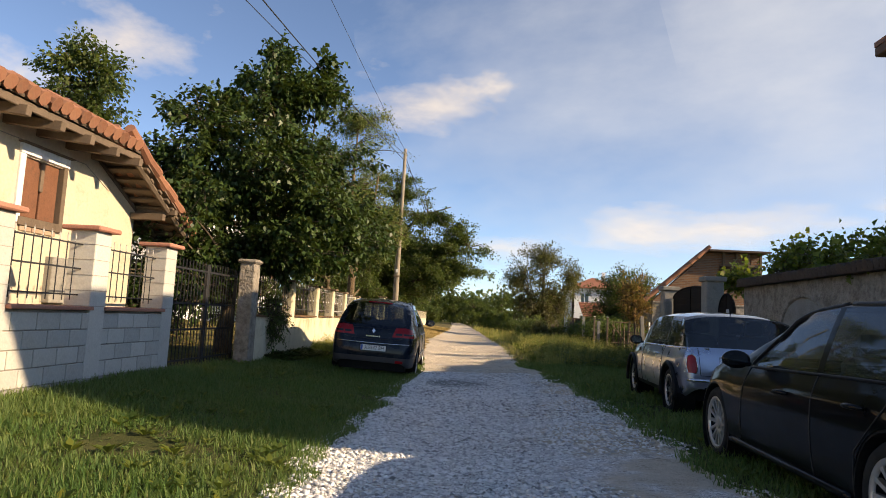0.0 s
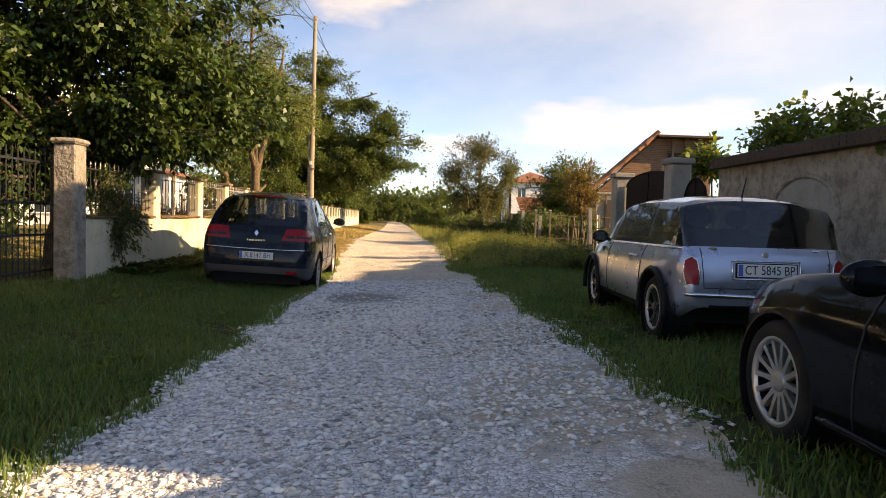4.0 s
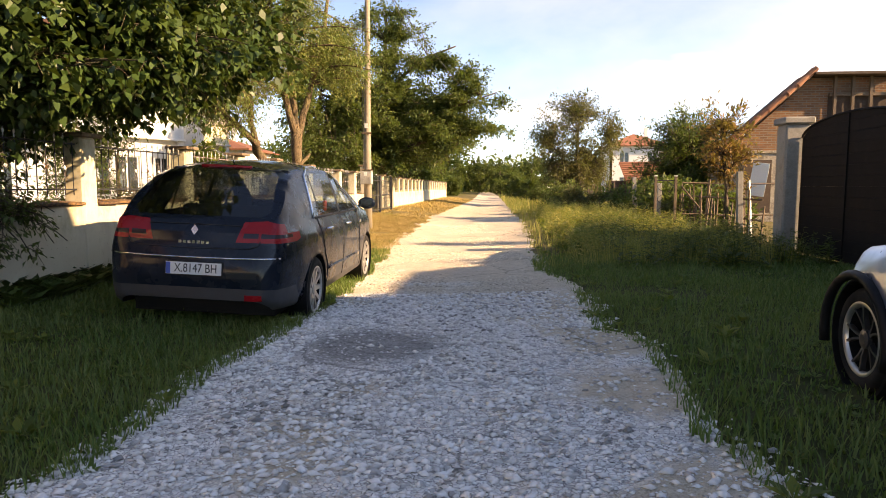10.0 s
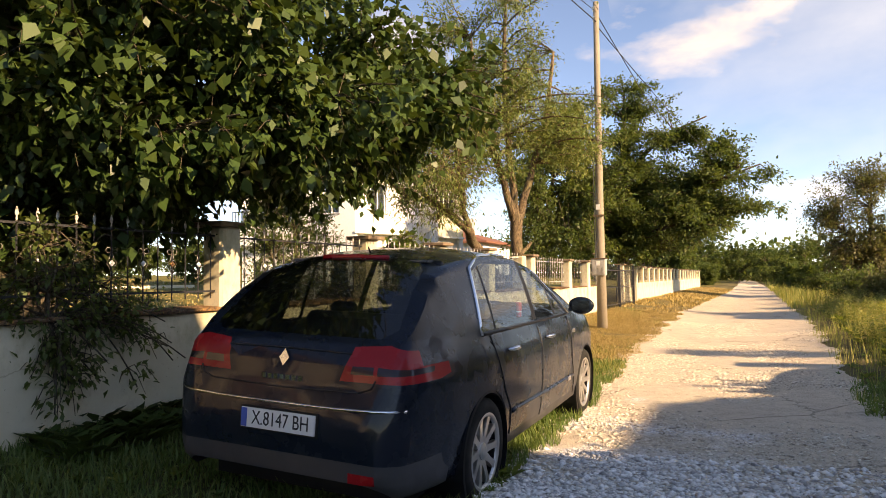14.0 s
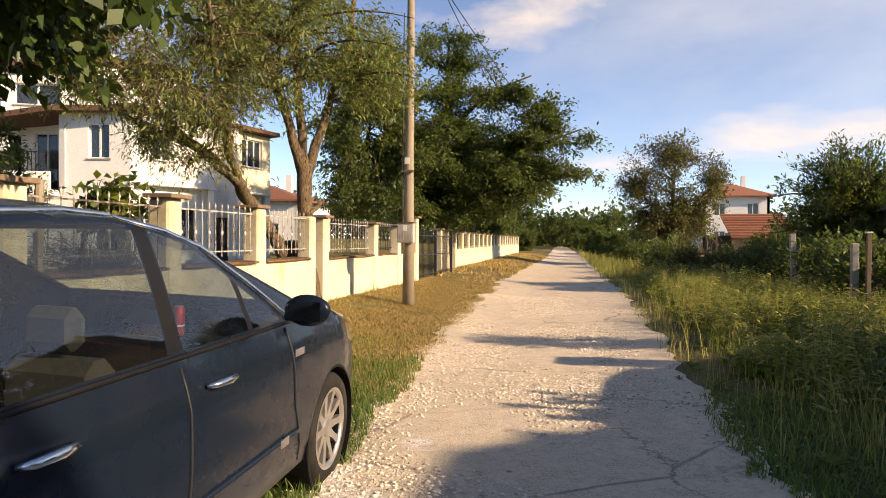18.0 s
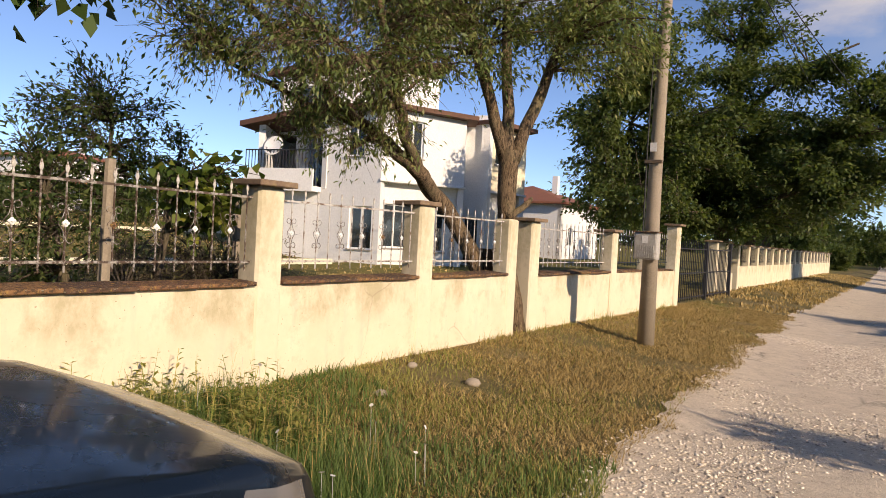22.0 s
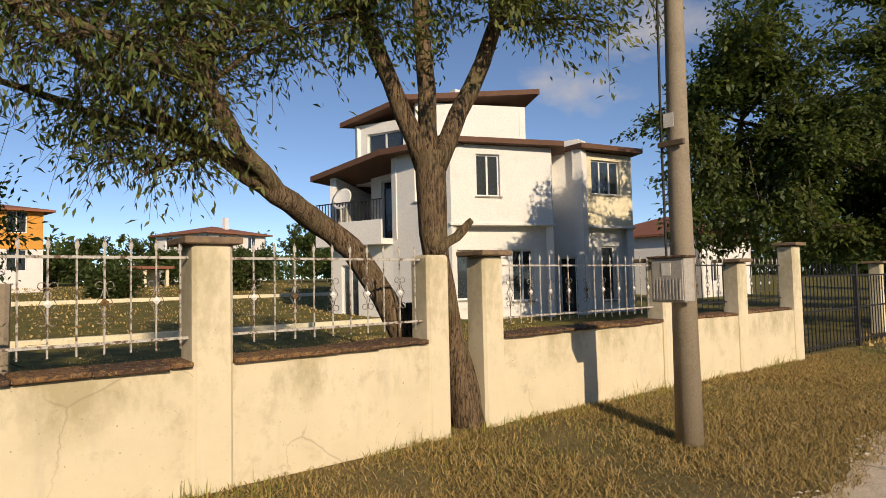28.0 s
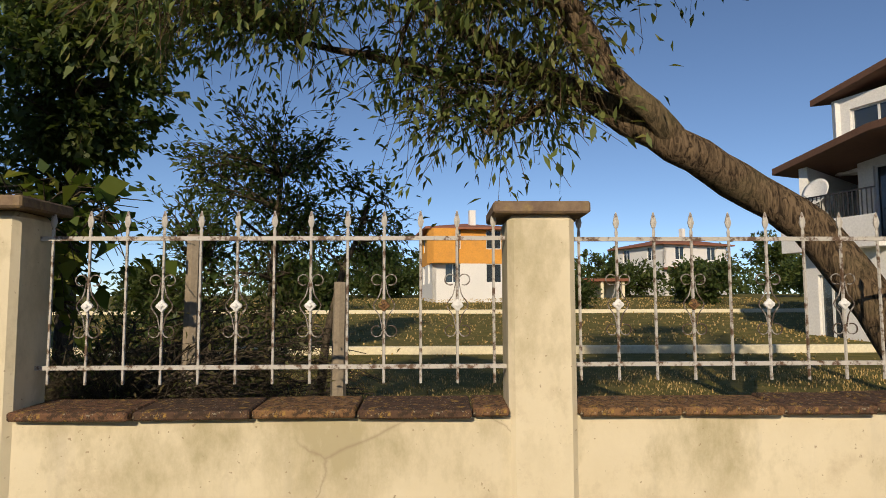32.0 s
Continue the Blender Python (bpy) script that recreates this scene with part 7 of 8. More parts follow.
for r in range(11):
    part("roof_tile", turned(tube([(r * 0.38, -0.5 + rng.uniform(-0.04, 0.04), 0.12), (r * 0.38 + 0.42, -0.5, 0.14)], [0.10, 0.085], 8), vr), OLD_TILE, rdk)
    part("roof_tile", turned(tube([(r * 0.38, -0.3 + rng.uniform(-0.04, 0.04), 0.11), (r * 0.38 + 0.42, -0.3, 0.13)], [0.10, 0.085], 8), vr), OLD_TILE, rdk)
part("roof_top", box(1.55, 4.3, -0.6, 0.6, 4.72, 4.80), DARK_WOOD, barn)
part("lintel", box(2.2, 4.2, -0.15, -0.02, 4.1, 4.2), OLD_WOOD, barn)
for x in (2.3, 2.85, 3.4, 3.95):
    part("batten", box(x, x + 0.09, -0.2, -0.1, 3.2, 4.75), OLD_WOOD, barn)
# no opening here: a dark sheet draws the shade behind the battens
part("gap", box(2.2, 4.05, -0.025, -0.005, 3.4, 4.1), DARK_WOOD, barn)
# lattice wicket and pipe rails in front of it
lw = thing("lattice_wicket", 8.85, 31.5, 0.2, "rusty wicket of scrolled wire between two thin posts", "gate")
for x in (0.0, 0.47):
    part("post", box(x - 0.03, x + 0.03, -0.03, 0.03, -0.1, 1.45, 0.005), OLD_WOOD, lw)
    part("post_cap", box(x - 0.04, x + 0.04, -0.04, 0.04, 1.452, 1.475, 0.004), PAPER, lw)
for z in (0.45, 1.35):
    part("rail", box(0.032, 0.438, -0.01, 0.01, z - 0.012, z + 0.012), IRON_BLACK, lw)
for k in range(3):
    for sg in (1, -1):
        part("wire", tube([(0.235 + sg * (0.02 + 0.17 * math.sin(math.pi * u / 8)), 0, 0.46 + k * 0.3 + 0.28 * u / 8) for u in range(9)], 0.006, 4), IRON_BLACK, lw)
pr = thing("pipe_rail_fence", 9.5, 31.6, 0.2, "thin rusty pipe rails on leaning posts", "fence")
for k, (x, lean_) in enumerate(((0.55, 0.09), (1.5, -0.06), (2.5, 0.05), (3.6, -0.04))):
    part("post", tube([(x, 0, -0.1), (x + lean_, 0.02, 1.38)], 0.032, 6), OLD_WOOD, pr)
for z in (0.55, 1.3):
    part("rail", tube([(0.0, 0, z), (1.6, 0.02, z - 0.03), (3.9, 0, z + 0.02)], 0.018, 5), OLD_WOOD, pr)
part("brace", tube([(0.0, 0, 1.2), (0.75, 0.02, 0.3)], 0.02, 5), OLD_WOOD, pr)
# garden kerbs
for x, y0, y1, z in ((-12.0, 18.0, 40.0, 0.42), (-26.0, 12.0, 46.0, 1.08)):
    tagged(part("garden_kerb", box(x - 0.12, x + 0.12, y0, y1, z - 0.4, z + 0.24, 0.02), CREAM_PATCH), "low pale kerb edging a garden terrace", "kerb", "garden kerbs")

# ---- trees and shrubs ----


def bez(a, b, c, n):
    return [a * (1 - t) ** 2 + b * 2 * t * (1 - t) + c * t * t for t in [i / n for i in range(n + 1)]]


def leaf_mesh(rng, at, along, n, size, aspect, droop, spread, fold=0.25):
    """Single leaves, each a folded pointed blade, scattered round twig points."""
    k = len(at)
    idx = rng.integers(0, k, n)
    p = at[idx] + rng.normal(0, spread, (n, 3))
    d = along[idx] + rng.normal(0, 0.7, (n, 3))
    d[:, 2] -= droop
    d /= np.linalg.norm(d, axis=1)[:, None] + 1e-6
    up = rng.normal(0, 0.5, (n, 3)) + np.array([0, 0, 1.0])
    s = np.cross(d, up)
    s /= np.linalg.norm(s, axis=1)[:, None] + 1e-6
    nr = np.cross(s, d)
    L = size * (0.6 + 0.8 * rng.random((n, 1)))
    W = L * aspect
    v = np.stack([p, p + d * L * 0.45 + s * W * 0.5 + nr * W * fold, p + d * L - nr * L * 0.08, p + d * L * 0.45 - s * W * 0.5 + nr * W * fold], 1).reshape(-1, 3)
    f = np.arange(4 * n).reshape(n, 4)
    return v, f


def grow_tree(name, stems, blobs, leaf_mat, bark_mat, n_leaves, size, aspect, label, category="tree", seed=1, droop=0.3, spread=0.06, twigs=7, twig_len=0.5, limb_r=0.045, lift=0.3, group="", twig_r=0.006, flat=1.0, sag_end=0.0):
    """Stems are lists of (point, radius); blobs are (centre, radii, number of branches) that the crown fills."""
    rng = np.random.default_rng(seed)
    base = Vector(stems[0][0][0])
    t = thing(name, *base, label, category, group)
    inv = Matrix.Translation(-base)
    nodes = []
    for i, st in enumerate(stems):
        pts, rad = [], []
        for (p, r), (q, r2) in zip(st, st[1:]):
            for k in range(4):
                u = k / 4
                pp = Vector(p).lerp(Vector(q), u)
                pts.append(pp + Vector((rng.normal(0, 0.012), rng.normal(0, 0.012), 0)))
                rad.append((r + (r2 - r) * u) * (1 + rng.normal(0, 0.04)))
        pts.append(Vector(st[-1][0]))
        rad.append(st[-1][1])
        bm = tube(pts, rad, 12)
        turned(bm, inv)
        part("trunk" if i == 0 else "limb", bm, bark_mat, t, smooth=True)
        m = len(pts)
        nodes += [(p, r) for p, r in list(zip(pts, rad))[int(m * 0.45):]]
    tw = bmesh.new()
    at, along = [], []
    for c, rad, nb in blobs:
        for _ in range(nb):
            v = rng.normal(0, 1, 3)
            v /= np.linalg.norm(v)
            e = Vector(c) + Vector(v * np.array(rad) * (0.45 + 0.55 * rng.random() ** 0.5))
            best = min(nodes, key=lambda nr: (nr[0] - e).length * (1 + 0.3 * rng.random()) + (0.8 if nr[0].z > e.z + 0.3 else 0))
            s = best[0]
            mid = s.lerp(e, 0.5) + Vector((rng.normal(0, 0.1), rng.normal(0, 0.1), lift * (e - s).length * (0.3 + rng.random() * 0.5)))
            e2 = e - Vector((0, 0, sag_end * rng.random()))
            n = 7
            path = bez(s, mid, e2, n)
            r0 = min(best[1] * 0.6, limb_r * (0.5 + 0.25 * (e - s).length))
            add_tube(tw, path, [max(twig_r, r0 * (1 - 0.88 * i / n)) for i in range(n + 1)], 5, False)
            for k in range(twigs):
                u = 0.3 + 0.7 * rng.random()
                b = path[min(n, int(u * n))]
                ax = (path[min(n, int(u * n) + 1)] - path[max(0, int(u * n) - 1)]).normalized()
                d = ax * 0.8 + Vector(rng.normal(0, 0.75, 3)) * 0.9
                d.z = d.z * flat - droop * 0.6
                d.normalize()
                q = b + d * twig_len * (0.4 + 0.9 * rng.random())
                add_tube(tw, [b, b.lerp(q, 0.5) + Vector((0, 0, 0.04)), q - Vector((0, 0, droop * 0.12))], [twig_r, twig_r * 0.7, twig_r * 0.4], 3, False)
                for j in range(5):
                    at.append(b.lerp(q, 0.2 + 0.2 * j))
                    along.append(d)
    turned(tw, inv)
    tagged(part("twig_work", tw, bark_mat, t, smooth=True), kind="stuff")
    v, f = leaf_mesh(rng, np.array([p - base for p in at]), np.array(along), n_leaves, size, aspect, droop, spread)
    arrays("crown", v, f, leaf_mat, t)
    return t


S = lambda *a: [((x, y, z), r) for x, y, z, r in a]


def sprays(blobs, k, seed, size=0.42, thick=0.45):
    """Splits the masses of a crown into smaller level sprays with gaps between them."""
    rng = np.random.default_rng(seed)
    out = []
    for c, rad, nb in blobs:
        m = max(2, int(k * (rad[0] * rad[1] * rad[2]) ** (1 / 3)))
        for _ in range(m):
            v = rng.normal(0, 1, 3)
            v *= (0.35 + 0.55 * rng.random() ** 0.6) / np.linalg.norm(v)
            f = size * (0.75 + 0.5 * rng.random())
            out.append((tuple(np.array(c) + v * np.array(rad)), (rad[0] * f, rad[1] * f, rad[2] * f * thick), max(3, int(nb / m + 0.5))))
    return out


# spreading mulberry over the parked car
grow_tree("mulberry_tree", [S((-0.95, 21.3, 0.2, 0.17), (-0.9, 21.4, 1.4, 0.14), (-0.8, 21.7, 2.4, 0.11)), S((-0.8, 21.7, 2.3, 0.10), (-0.1, 22.4, 3.6, 0.07), (0.4, 22.9, 4.8, 0.04)), S((-0.85, 21.6, 2.2, 0.09), (-1.2, 20.8, 3.6, 0.07), (-1.3, 20.2, 5.0, 0.04)), S((-0.8, 21.7, 2.4, 0.09), (-0.4, 21.6, 4.2, 0.06), (-0.2, 21.8, 6.0, 0.03)), S((-0.8, 21.7, 2.3, 0.08), (0.4, 22.9, 3.0, 0.06), (1.4, 23.9, 3.5, 0.03))],
          sprays([((0.3, 22.3, 4.3), (2.3, 2.5, 2.2), 90), ((-0.9, 20.2, 4.2), (1.4, 1.7, 2.1), 70), ((1.2, 23.7, 3.45), (1.5, 1.5, 1.15), 55), ((-0.1, 22.0, 6.5), (1.5, 1.6, 1.0), 30), ((-0.5, 21.6, 2.5), (1.6, 1.8, 0.7), 34), ((-1.9, 19.6, 3.1), (1.2, 1.3, 1.3), 40), ((-2.4, 19.2, 1.6), (0.9, 1.2, 0.8), 24), ((1.5, 22.2, 2.85), (1.0, 0.9, 0.5), 26), ((0.9, 20.5, 3.5), (1.1, 1.0, 0.9), 55), ((0.5, 22.4, 2.65), (1.5, 1.9, 0.5), 60), ((0.7, 25.1, 3.5), (1.1, 1.1, 0.8), 40), ((-0.8, 23.6, 2.6), (1.2, 1.6, 0.6), 36)], 13, 3, 0.34, 0.6),
          LEAF_MULBERRY, BARK_DARK, 88000, 0.112, 0.68, "leafy green mulberry tree overhanging the garden wall and lane", seed=3, droop=0.55, spread=0.07, twigs=7, twig_len=0.5)
for x, y, z, h in ((-0.5, 22.0, 6.6, 1.3), (0.5, 22.2, 6.3, 1.5), (-1.2, 21.6, 6.0, 1.1)):
    grow_tree("mulberry_shoot", [S((x, y, z - 1.2, 0.02), (x + 0.1, y, z + h * 0.6, 0.008))], [((x + 0.1, y, z + h * 0.25), (0.25, 0.25, h * 0.55), 8)], LEAF_MULBERRY, BARK_DARK, 420, 0.15, 0.7, "upright leafy shoot at the mulberry crown", "shoot", seed=int(h * 10), twigs=4, twig_len=0.25)
# the locust with two stems by the wall
grow_tree("locust_tree", [S((-0.25, 32.42, 0.1, 0.19), (-0.28, 32.25, 0.9, 0.14), (-0.27, 32.0, 1.9, 0.128), (-0.25, 31.96, 2.9, 0.15)), S((-0.28, 31.94, 2.75, 0.10), (-0.42, 31.5, 3.8, 0.08), (-0.8, 31.1, 5.2, 0.07), (-0.9, 31.0, 6.8, 0.03)), S((-0.25, 31.97, 2.75, 0.10), (-0.4, 32.0, 4.2, 0.08), (-0.45, 31.9, 6.2, 0.06), (-0.4, 31.9, 8.4, 0.03)), S((-0.22, 31.98, 2.75, 0.10), (-0.1, 32.5, 3.8, 0.08), (0.15, 33.0, 5.2, 0.07), (0.3, 33.3, 7.0, 0.03)), S((-0.2, 31.94, 1.95, 0.05), (-0.05, 32.15, 2.15, 0.045), (0.0, 32.22, 2.25, 0.03))],
          sprays([((-0.3, 32.1, 6.4), (2.5, 2.4, 3.0), 115), ((-0.2, 32.3, 4.6), (2.5, 2.7, 1.0), 56), ((-0.3, 32, 8.8), (1.4, 1.4, 1.2), 26)], 9, 5, 0.40, 0.7),
          LEAF_LOCUST, BARK_GREY, 44000, 0.084, 0.34, "tall thorny locust tree with a ridged trunk growing through the wall", seed=5, droop=0.3, spread=0.07, twigs=11, twig_len=0.5, limb_r=0.035, sag_end=0.25, twig_r=0.004)
grow_tree("leaning_locust", [S((-0.42, 31.95, 0.15, 0.15), (-0.6, 31.85, 1.2, 0.125), (-0.95, 31.6, 1.97, 0.115), (-1.05, 31.24, 2.26, 0.11), (-0.92, 30.75, 2.5, 0.10), (-1.2, 30.32, 2.86, 0.08), (-1.5, 29.8, 3.25, 0.065), (-1.7, 29.0, 3.9, 0.05), (-1.9, 28.2, 4.4, 0.03)), S((-0.92, 30.78, 2.48, 0.08), (-0.82, 30.35, 2.9, 0.07), (-0.72, 30.05, 3.3, 0.06), (-0.6, 29.5, 4.2, 0.05), (-0.4, 29.0, 5.0, 0.03)), S((-1.25, 30.25, 2.9, 0.05), (-1.2, 30.0, 2.78, 0.035), (-1.15, 29.7, 2.62, 0.015)), S((-0.75, 30.15, 3.2, 0.05), (-0.6, 29.6, 3.4, 0.035), (-0.5, 28.8, 3.6, 0.02)), S((-1.3, 30.2, 2.95, 0.045), (-1.7, 29.4, 3.2, 0.035), (-1.9, 28.4, 3.5, 0.02)), S((-0.7, 30.0, 3.4, 0.05), (-1.0, 30.6, 4.4, 0.035), (-1.2, 31.1, 5.4, 0.02))],
          sprays([((-1.3, 28.7, 4.0), (1.6, 1.6, 0.8), 72), ((-0.9, 30.1, 4.3), (1.4, 1.3, 1.0), 56), ((-1.3, 29.5, 3.15), (0.9, 1.1, 0.35), 26), ((-1.0, 27.6, 3.7), (1.1, 0.9, 0.6), 32), ((-1.6, 26.9, 4.4), (1.1, 0.9, 0.8), 36), ((-1.2, 31.0, 5.4), (1.7, 1.8, 1.0), 40)], 10, 6, 0.40, 0.7),
          LEAF_LOCUST, BARK_GREY, 21000, 0.082, 0.32, "locust stem leaning far over the garden with drooping thorny twigs", seed=6, droop=0.3, spread=0.07, twigs=14, twig_len=0.5, limb_r=0.03, sag_end=0.25, twig_r=0.004)
# the dark spreading tree by the far gate
grow_tree("dark_spreading_tree", [S((-1.3, 48.3, 0.1, 0.3), (-1.2, 48.2, 2.0, 0.25), (-1.0, 48.0, 5.0, 0.17), (-0.9, 48.0, 9.8, 0.04)), S((-1.0, 48.1, 3.6, 0.13), (1.6, 47.6, 5.0, 0.08), (4.6, 47.2, 5.9, 0.03)), S((-1.0, 48.1, 3.0, 0.12), (1.6, 48.4, 3.9, 0.07), (4.0, 48.2, 4.2, 0.03)), S((-1.1, 48.1, 3.6, 0.12), (-2.8, 47.6, 4.6, 0.07), (-4.6, 47.3, 5.0, 0.03)), S((-1.0, 48.0, 6.0, 0.1), (0.8, 47.8, 7.6, 0.06), (2.6, 47.6, 8.2, 0.03)), S((-1.1, 48.0, 4.0, 0.12), (-2.4, 45.6, 5.2, 0.07), (-4.2, 43.6, 6.0, 0.03))],
          sprays([((0.0, 48, 4.2), (3.6, 3.0, 2.0), 100), ((-0.4, 48, 6.6), (3.4, 2.8, 1.8), 80), ((3.4, 47.4, 5.0), (2.2, 1.8, 1.4), 50), ((-0.6, 48, 9.0), (1.5, 1.4, 1.7), 36), ((-2.5, 46.5, 2.9), (2.8, 1.8, 1.1), 50), ((0.3, 50.5, 4.6), (3.6, 2.6, 2.4), 70), ((2.6, 47.6, 7.4), (1.3, 1.2, 0.7), 18), ((1.2, 46.8, 2.9), (2.4, 1.4, 0.7), 30), ((-4.0, 43.6, 5.0), (1.7, 1.3, 2.4), 34), ((-2.2, 44.4, 7.4), (1.7, 1.5, 1.9), 46), ((-3.0, 44.0, 2.5), (2.2, 1.4, 0.9), 44), ((-1.2, 44.8, 4.4), (1.8, 1.5, 2.2), 44)], 8, 7, 0.42, 0.35),
          LEAF_DARK, BARK_DARK, 105000, 0.15, 0.5, "large dark tree with level sprays of leaves over the lane", seed=7, droop=0.15, spread=0.11, twigs=8, twig_len=0.7, flat=0.35, limb_r=0.05, lift=0.1)
grow_tree("dark_spreading_tree", [S((-2.6, 64, 0.1, 0.26), (-2.6, 64, 4, 0.16), (-2.5, 64, 7.5, 0.05))], [((-1.8, 64, 4.5), (3.6, 3, 2.6), 90), ((1.0, 63.5, 3.8), (1.8, 1.6, 1.0), 26)], LEAF_DARK, BARK_DARK, 9000, 0.26, 0.5, "dark tree leaning over the far street wall", seed=8, droop=0.15, spread=0.14, flat=0.4, twigs=6, twig_len=0.7)
grow_tree("dark_spreading_tree", [S((-4.5, 82, 0.1, 0.26), (-4.5, 82, 5, 0.16))], [((-4.0, 82, 4.0), (3.8, 3, 3.0), 90)], LEAF_DARK, BARK_DARK, 7000, 0.32, 0.5, "dark tree far down the lane", seed=9, spread=0.16, twigs=6, twig_len=0.8)
grow_tree("dark_spreading_tree", [S((-1.8, 56, 0.1, 0.26), (-1.8, 56, 4, 0.16), (-1.6, 56, 8.5, 0.05))], [((-1.0, 56, 5.0), (3.8, 3, 3.0), 100), ((2.2, 55.5, 4.0), (1.8, 1.6, 1.0), 30)], LEAF_DARK, BARK_DARK, 16000, 0.23, 0.5, "dark tree crowding the far street wall", seed=18, droop=0.15, spread=0.13, flat=0.4, twigs=7, twig_len=0.7)
# across the lane
grow_tree("sparse_acacia", [S((9.6, 62, 0.1, 0.2), (9.8, 62, 2.6, 0.14), (10.0, 62, 6.0, 0.05)), S((9.8, 62, 2.2, 0.1), (8.2, 61.6, 4.2, 0.05)), S((9.8, 62, 2.4, 0.1), (12.0, 62.3, 4.6, 0.05))], [((9.8, 62, 4.7), (3.5, 2.8, 3.3), 190), ((9.4, 61.5, 2.0), (3.0, 2.0, 1.7), 80)], LEAF_ACACIA, BARK_DARK, 26000, 0.17, 0.4, "sparse brownish acacia beside the lane", seed=10, droop=0.2, spread=0.12, twigs=9, twig_len=0.7)
grow_tree("dark_shrub_tree", [S((12.2, 41.2, 0.1, 0.14), (12.2, 41.2, 2.4, 0.08))], [((12.2, 41, 2.6), (2.4, 1.7, 1.9), 150), ((11.4, 40.4, 1.4), (1.9, 1.5, 1.2), 60)], LEAF_DARK, BARK_DARK, 24000, 0.13, 0.35, "dense grey-green shrubby tree behind the sticks", seed=11, droop=-0.4, spread=0.09, twigs=8, twig_len=0.5)
grow_tree("dry_shrub", [S((9.8, 29.0, 0.1, 0.05), (9.75, 29.0, 1.0, 0.04), (9.6, 29.0, 2.4, 0.02))], [((9.65, 29.0, 2.2), (0.55, 0.55, 0.9), 40)], LEAF_BROWN, BARK_DARK, 2200, 0.10, 0.4, "withered shrub with rust-brown leaves", "shrub", seed=12, droop=-0.3, spread=0.05, twigs=6, twig_len=0.35)
for x, y, r, h, mt in ((7.6, 46, 1.0, 1.3, LEAF_BUSH), (8.4, 51, 1.2, 1.5, LEAF_LOCUST), (7.2, 56, 1.1, 1.3, LEAF_BUSH), (6.8, 63, 1.2, 1.6, LEAF_BUSH), (6.4, 71, 1.4, 1.9, LEAF_DARK), (5.9, 80, 1.6, 2.2, LEAF_BUSH), (11.5, 47, 1.3, 1.8, LEAF_BUSH), (5.6, 92, 2.0, 2.8, LEAF_DARK), (-2.2, 95, 1.9, 2.4, LEAF_BUSH), (-3.6, 104, 2.4, 3.4, LEAF_DARK), (3.8, 112, 2.8, 5.2, LEAF_DARK), (0.2, 122, 3.6, 5.6, LEAF_BUSH), (8.5, 118, 4.0, 6.0, LEAF_DARK), (-4.0, 119, 4.0, 6.5, LEAF_DARK), (4.6, 126, 4.0, 5.0, LEAF_BUSH), (13.5, 52, 1.4, 2.2, LEAF_BUSH), (10.0, 34.0, 0.9, 1.5, LEAF_DARK), (10.6, 32.6, 0.8, 1.3, LEAF_DARK), (10.0, 36.0, 1.0, 1.6, LEAF_DARK), (9.9, 38.4, 1.0, 1.5, LEAF_DARK), (8.0, 43.2, 0.9, 1.2, LEAF_ACACIA), (9.6, 43.0, 1.0, 1.5, LEAF_BUSH), (11.3, 35.0, 0.9, 1.3, LEAF_DARK), (9.6, 40.6, 0.9, 1.3, LEAF_BUSH)):
    grow_tree("wayside_bush", [S((x, y, 0.05, 0.04), (x, y, h * 0.6, 0.02))], [((x, y, h * 0.55), (r, r, h * 0.5), 34)], mt, BARK_DARK, 7000 if y > 70 else 2600, 0.10 + 0.02 * r + (0.08 if y > 70 else 0), 0.5, "tangled green bush at the side of the lane", "bush", seed=int(x * 7 + y), droop=-0.3, spread=0.10, twigs=5, twig_len=0.3 + 0.1 * r, group="wayside bushes")
# vine on the old wall
vine = [((RW + 0.6, y, 2.66), (0.6, 0.8, 0.3), 14) for y in (7.5, 9, 10.5, 12, 13.4, 14.8, 16.2, 17.6, 19)]
grow_tree("grape_vine", [S((RW + 0.6, 14.5, 0.3, 0.05), (RW + 0.55, 14.5, 2.5, 0.035)), S((RW + 0.55, 14.5, 2.4, 0.03), (RW + 0.5, 8.0, 2.6, 0.02)), S((RW + 0.55, 14.5, 2.4, 0.03), (RW + 0.5, 21.5, 2.6, 0.02))], vine + [((RW + 0.9, 20.6, 2.95), (0.7, 0.9, 0.5), 22), ((RW + 1.1, 22.3, 2.9), (0.6, 0.8, 0.5), 16), ((RW + 0.6, 18.3, 3.2), (0.2, 0.2, 0.4), 3), ((RW + 0.5, 14.2, 3.4), (0.2, 0.2, 0.5), 4)], LEAF_VINE, BARK_DARK, 8000, 0.11, 0.85, "green vine sprawling over the old wall", "vine", seed=31, droop=0.2, spread=0.08, twigs=6, twig_len=0.35)
grow_tree("yellow_vine", [S((11.6, 24.6, 0.2, 0.03), (11.5, 24.7, 2.6, 0.02))], [((11.5, 25.0, 2.75), (0.5, 0.8, 0.32), 26)], LEAF_VINE, BARK_DARK, 900, 0.12, 0.85, "yellowing vine above the arched gate", "vine", seed=32, twigs=5, twig_len=0.3)
